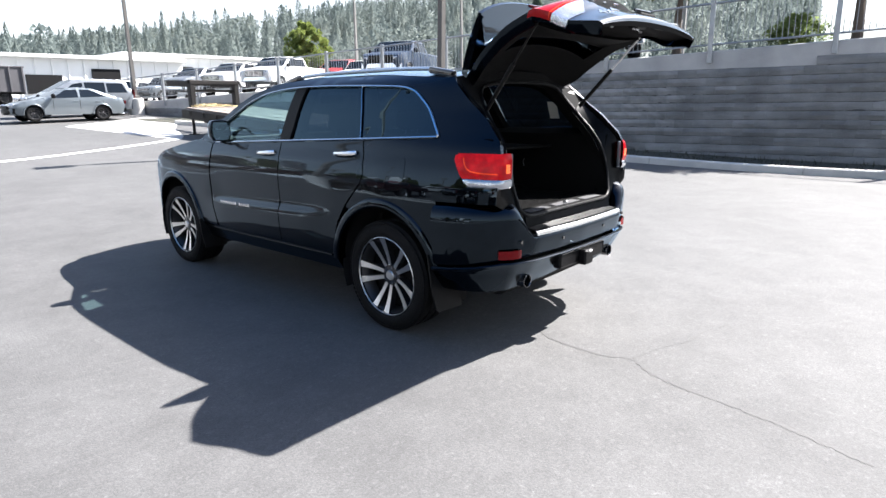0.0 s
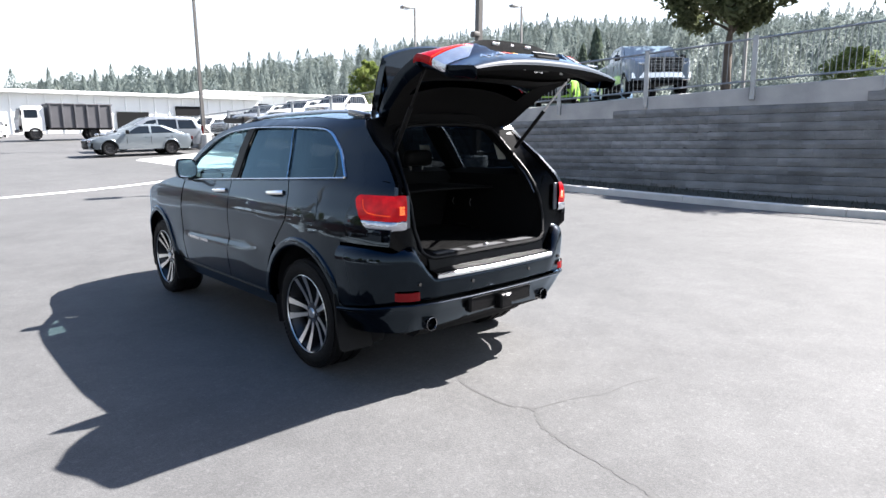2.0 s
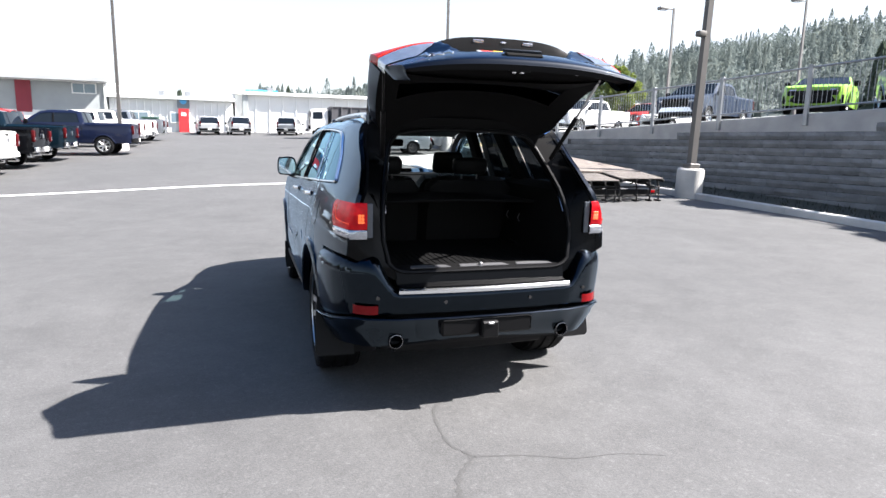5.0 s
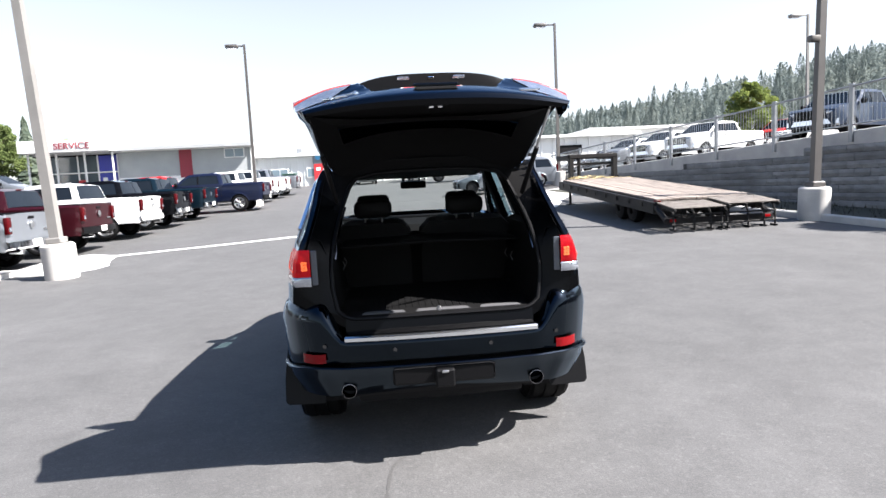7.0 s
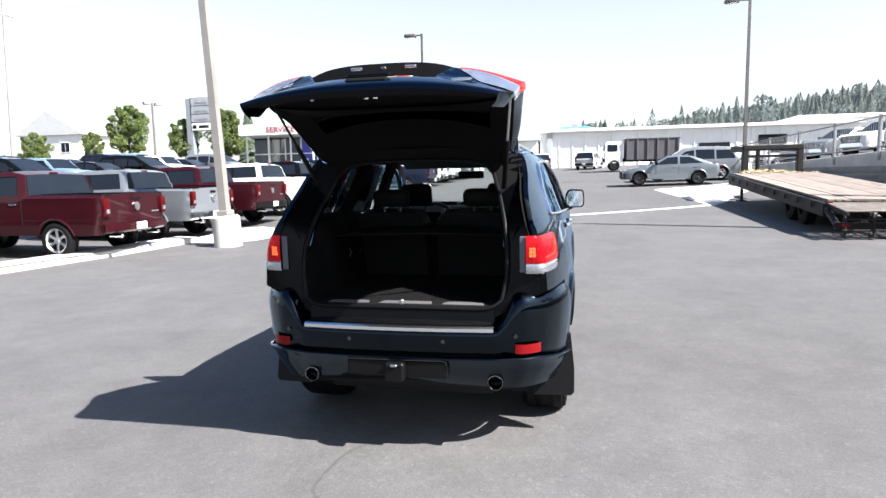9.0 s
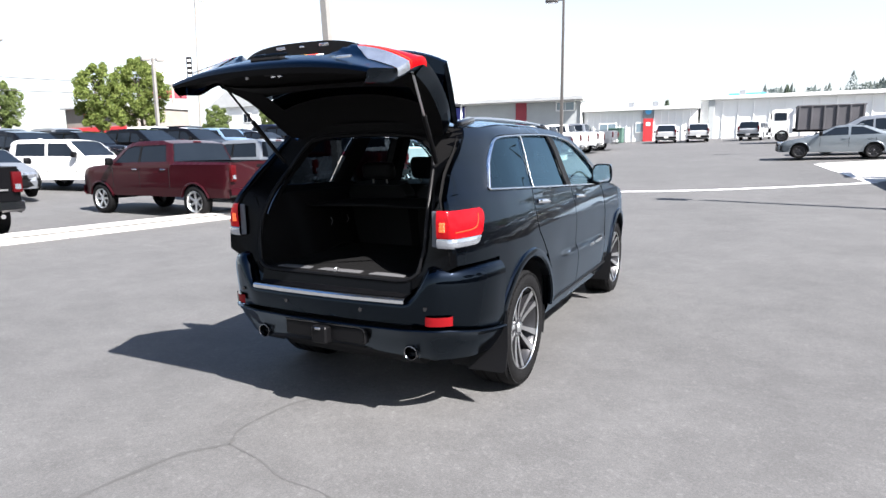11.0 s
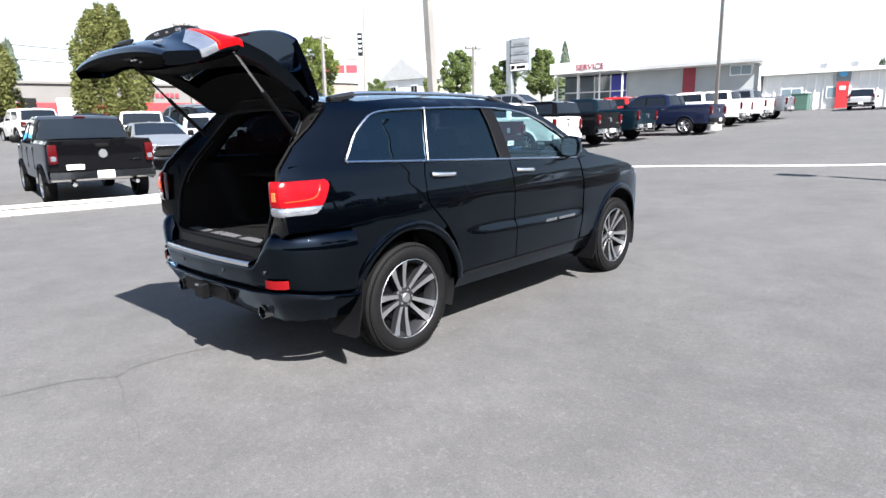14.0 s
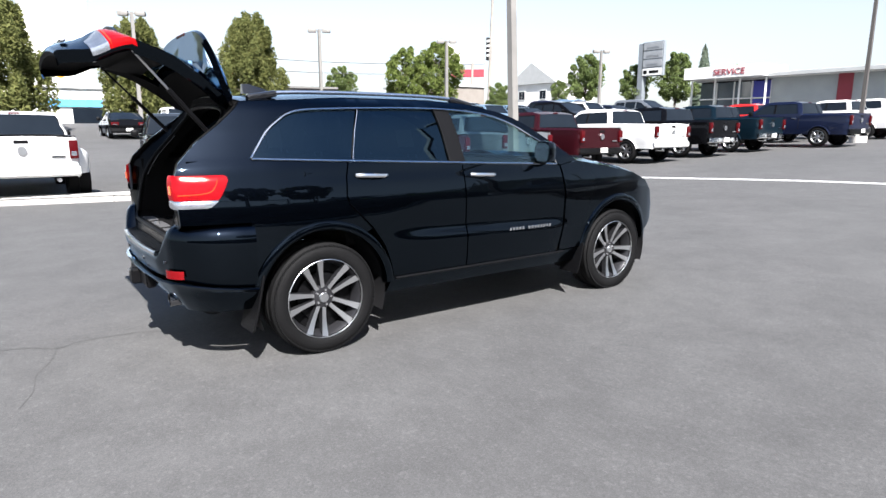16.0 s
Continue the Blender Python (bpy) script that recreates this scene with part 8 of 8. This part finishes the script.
    for s in (-1, 1):
        part("pillar_trim", loft([[(s * (x0 + dx), y0 + dy, z) for dx, dy in ((0.0, 0.0), (-0.05, 0.02), (-0.055, 0.14), (0.0, 0.17))] for x0, y0, z in ((0.80, 1.00, 0.80), (0.79, 1.01, 1.20), (0.70, 1.00, 1.45), (0.62, 0.96, 1.64))], closed=False), "trimgrey", car)
        part("pillar_trim", loft([[(s * (x0 + dx), y0 + dy, z) for dx, dy in ((0.0, 0.0), (-0.045, 0.02), (-0.05, 0.16), (0.0, 0.20))] for x0, y0, z in ((0.78, 0.14, 1.15), (0.77, 0.16, 1.25), (0.69, 0.24, 1.45), (0.62, 0.30, 1.63))], closed=False), "trimgrey", car)
    part("centre_console", box((0, 1.55, 0.80), (0.24, 0.9, 0.28), 0.04), "trimgrey", car)
    part("steering_wheel", tube([(-0.37 + 0.185 * math.cos(a), 1.78 - 0.06 * math.sin(a), 1.10 + 0.175 * math.sin(a)) for a in np.linspace(0, 2 * math.pi, 25)[:-1]], 0.016, 8, closed=True, up=(0, 1, 0)), "leather", car)
    mirror_in = part("inner_mirror", box((0.0, 1.60, 1.545), (0.24, 0.035, 0.07), 0.016, seg=2), "trimblack", car)
    part("mirror_stalk", cyl((0, 1.62, 1.56), (0, 1.70, 1.62), 0.012, n=8), "trimblack", mirror_in)
    # underside
    part("underbody", box((0, 1.35, 0.40), (1.20, 4.1, 0.16), 0.03), "dark", car)
    part("underbody", box((0, 1.46, 0.42), (1.66, 1.75, 0.14), 0.02), "dark", car)
    part("belly_pan", box((0, -0.63, 0.475), (1.30, 0.36, 0.10), 0.02), "dark", car)
    part("spare_well", box((0, -0.55, 0.50), (1.1, 0.6, 0.26), 0.04), "dark", car)
    for y in (0.0, 2.915):
        part("axle", cyl((-0.75, y, 0.385), (0.75, y, 0.385), 0.045, n=10), "dark", car)
    # window sticker on the quarter glass
    part("window_sticker", panel([(-0.30, 1.37), (-0.21, 1.37), (-0.21, 1.50), (-0.30, 1.50)], on_side(1, -0.014), 0.05), "plate", car, "white window sticker")
    part("window_sticker", panel([(0.62, 1.36), (0.76, 1.36), (0.76, 1.48), (0.62, 1.48)], on_side(1, -0.014), 0.05), "plate", car)

    # wheels
    R, RIM, WID = 0.376, 0.266, 0.262
    h = WID / 2
    prof = [(RIM - 0.02, -h * 0.7), (RIM, -h * 0.92), (RIM + 0.012, -h * 0.99), (RIM + 0.03, -h * 1.03), (RIM + 0.06, -h * 1.05), (R - 0.035, -h * 1.0), (R - 0.012, -h * 0.90)]
    grooves = []
    for g in (-0.48, -0.16, 0.16, 0.48):
        grooves += [(R, (g - 0.05) * WID), (R - 0.009, (g - 0.045) * WID), (R - 0.009, (g + 0.045) * WID), (R, (g + 0.05) * WID)]
    grooves = [(r, min(max(x, -h * 0.80), h * 0.80)) for r, x in grooves]
    tyre = lathe(prof + [(R - 0.003, -h * 0.82)] + grooves + [(R - 0.003, h * 0.82)] + [(r, -x) for r, x in prof[::-1]], n=72)
    for k in range(72):
        for s in (-1, 1):
            a = 2 * math.pi * (k + 0.25 * s) / 72
            box((s * h * 0.88, (R - 0.0175) * math.sin(a), (R - 0.0175) * math.cos(a)), (0.030, 0.024, 0.009), 0, Euler((-a, 0, 0.12 * s)).to_matrix(), bm=tyre)
    me_tyre = mesh_of(tyre, "rubber")
    me_well = well_mesh(RIM, WID, "trimblack")
    rim = lathe([(RIM - 0.002, h * 0.92), (RIM + 0.001, h * 0.93), (RIM + 0.003, h * 0.97), (RIM, h * 0.985), (RIM - 0.002, h * 0.95)], n=64)
    dark_sides = lathe([(RIM - 0.035, h * 0.2), (RIM - 0.022, h * 0.70), (RIM - 0.008, h * 0.84)], n=64)
    for k in range(5):
        for s in (-1, 1):
            rot = Matrix.Rotation(2 * math.pi * k / 5, 4, "X")
            for bm, wide, depth, back in ((rim, 1.0, 0.004, 0.0), (dark_sides, 0.99, 0.045, 0.0045)):
                rings = []
                for f in np.linspace(0, 1, 7):
                    rr = 0.066 + (RIM - 0.012 - 0.066) * f
                    yc = s * (0.021 + 0.037 * f)
                    w = (0.026 + 0.021 * f * f) * wide
                    x = h * (0.60 + 0.30 * f**1.6) - back
                    rings.append([rot @ Vector(p) for p in ((x, yc - w / 2, rr), (x, yc + w / 2, rr), (x - depth, yc + w * 0.48, rr), (x - depth, yc - w * 0.48, rr))])
                loft(rings, bm=bm)
    lathe([(0.0, h * 0.70), (0.030, h * 0.70), (0.034, h * 0.66), (0.036, h * 0.60)], bm=rim, n=24)
    lathe([(0.034, h * 0.62), (0.072, h * 0.58), (0.080, h * 0.50), (0.080, h * 0.25)], bm=dark_sides, n=24)
    me_rim, me_dark = mesh_of(rim, "alloy"), mesh_of(dark_sides, "alloydark")
    nut = mesh_of(cyl((h * 0.45, 0, 0), (h * 0.66, 0, 0), 0.011, 0.009, 6), "chrome")
    for y in (0.0, 2.915):
        for s in (-1, 1):
            o = new("wheel", me_tyre)
            o.parent = car
            o.matrix_basis = pose(s * (0.885 - WID / 2), y, R, 20 + 31 * y, 0, 0 if s > 0 else 180)
            tagged(o, "black tyre on a bright split-spoke alloy rim")
            for name, me in (("rim", me_rim), ("rim_sides", me_dark), ("rim_barrel", me_well)):
                c = new(name, me)
                c.parent = o
            for k in range(5):
                c = new("wheel_nut", nut)
                c.parent = o
                a = 2 * math.pi * (k + 0.5) / 5
                c.matrix_basis = Matrix.Translation((0, 0.052 * math.sin(a), 0.052 * math.cos(a)))
    return car


GATE_SWING = -76.0
suv()


# ---- the wall blocks nearest to the walk, each a piece of its own ----
rnd_b = random.Random(6)
for u, z in NEAR_BLOCKS:
    o = new("block", BLOCK_MESHES[rnd_b.randrange(len(BLOCK_MESHES))])
    o.parent = WALL
    o.matrix_basis = pose(rnd_b.uniform(-0.006, 0.006), u, z)
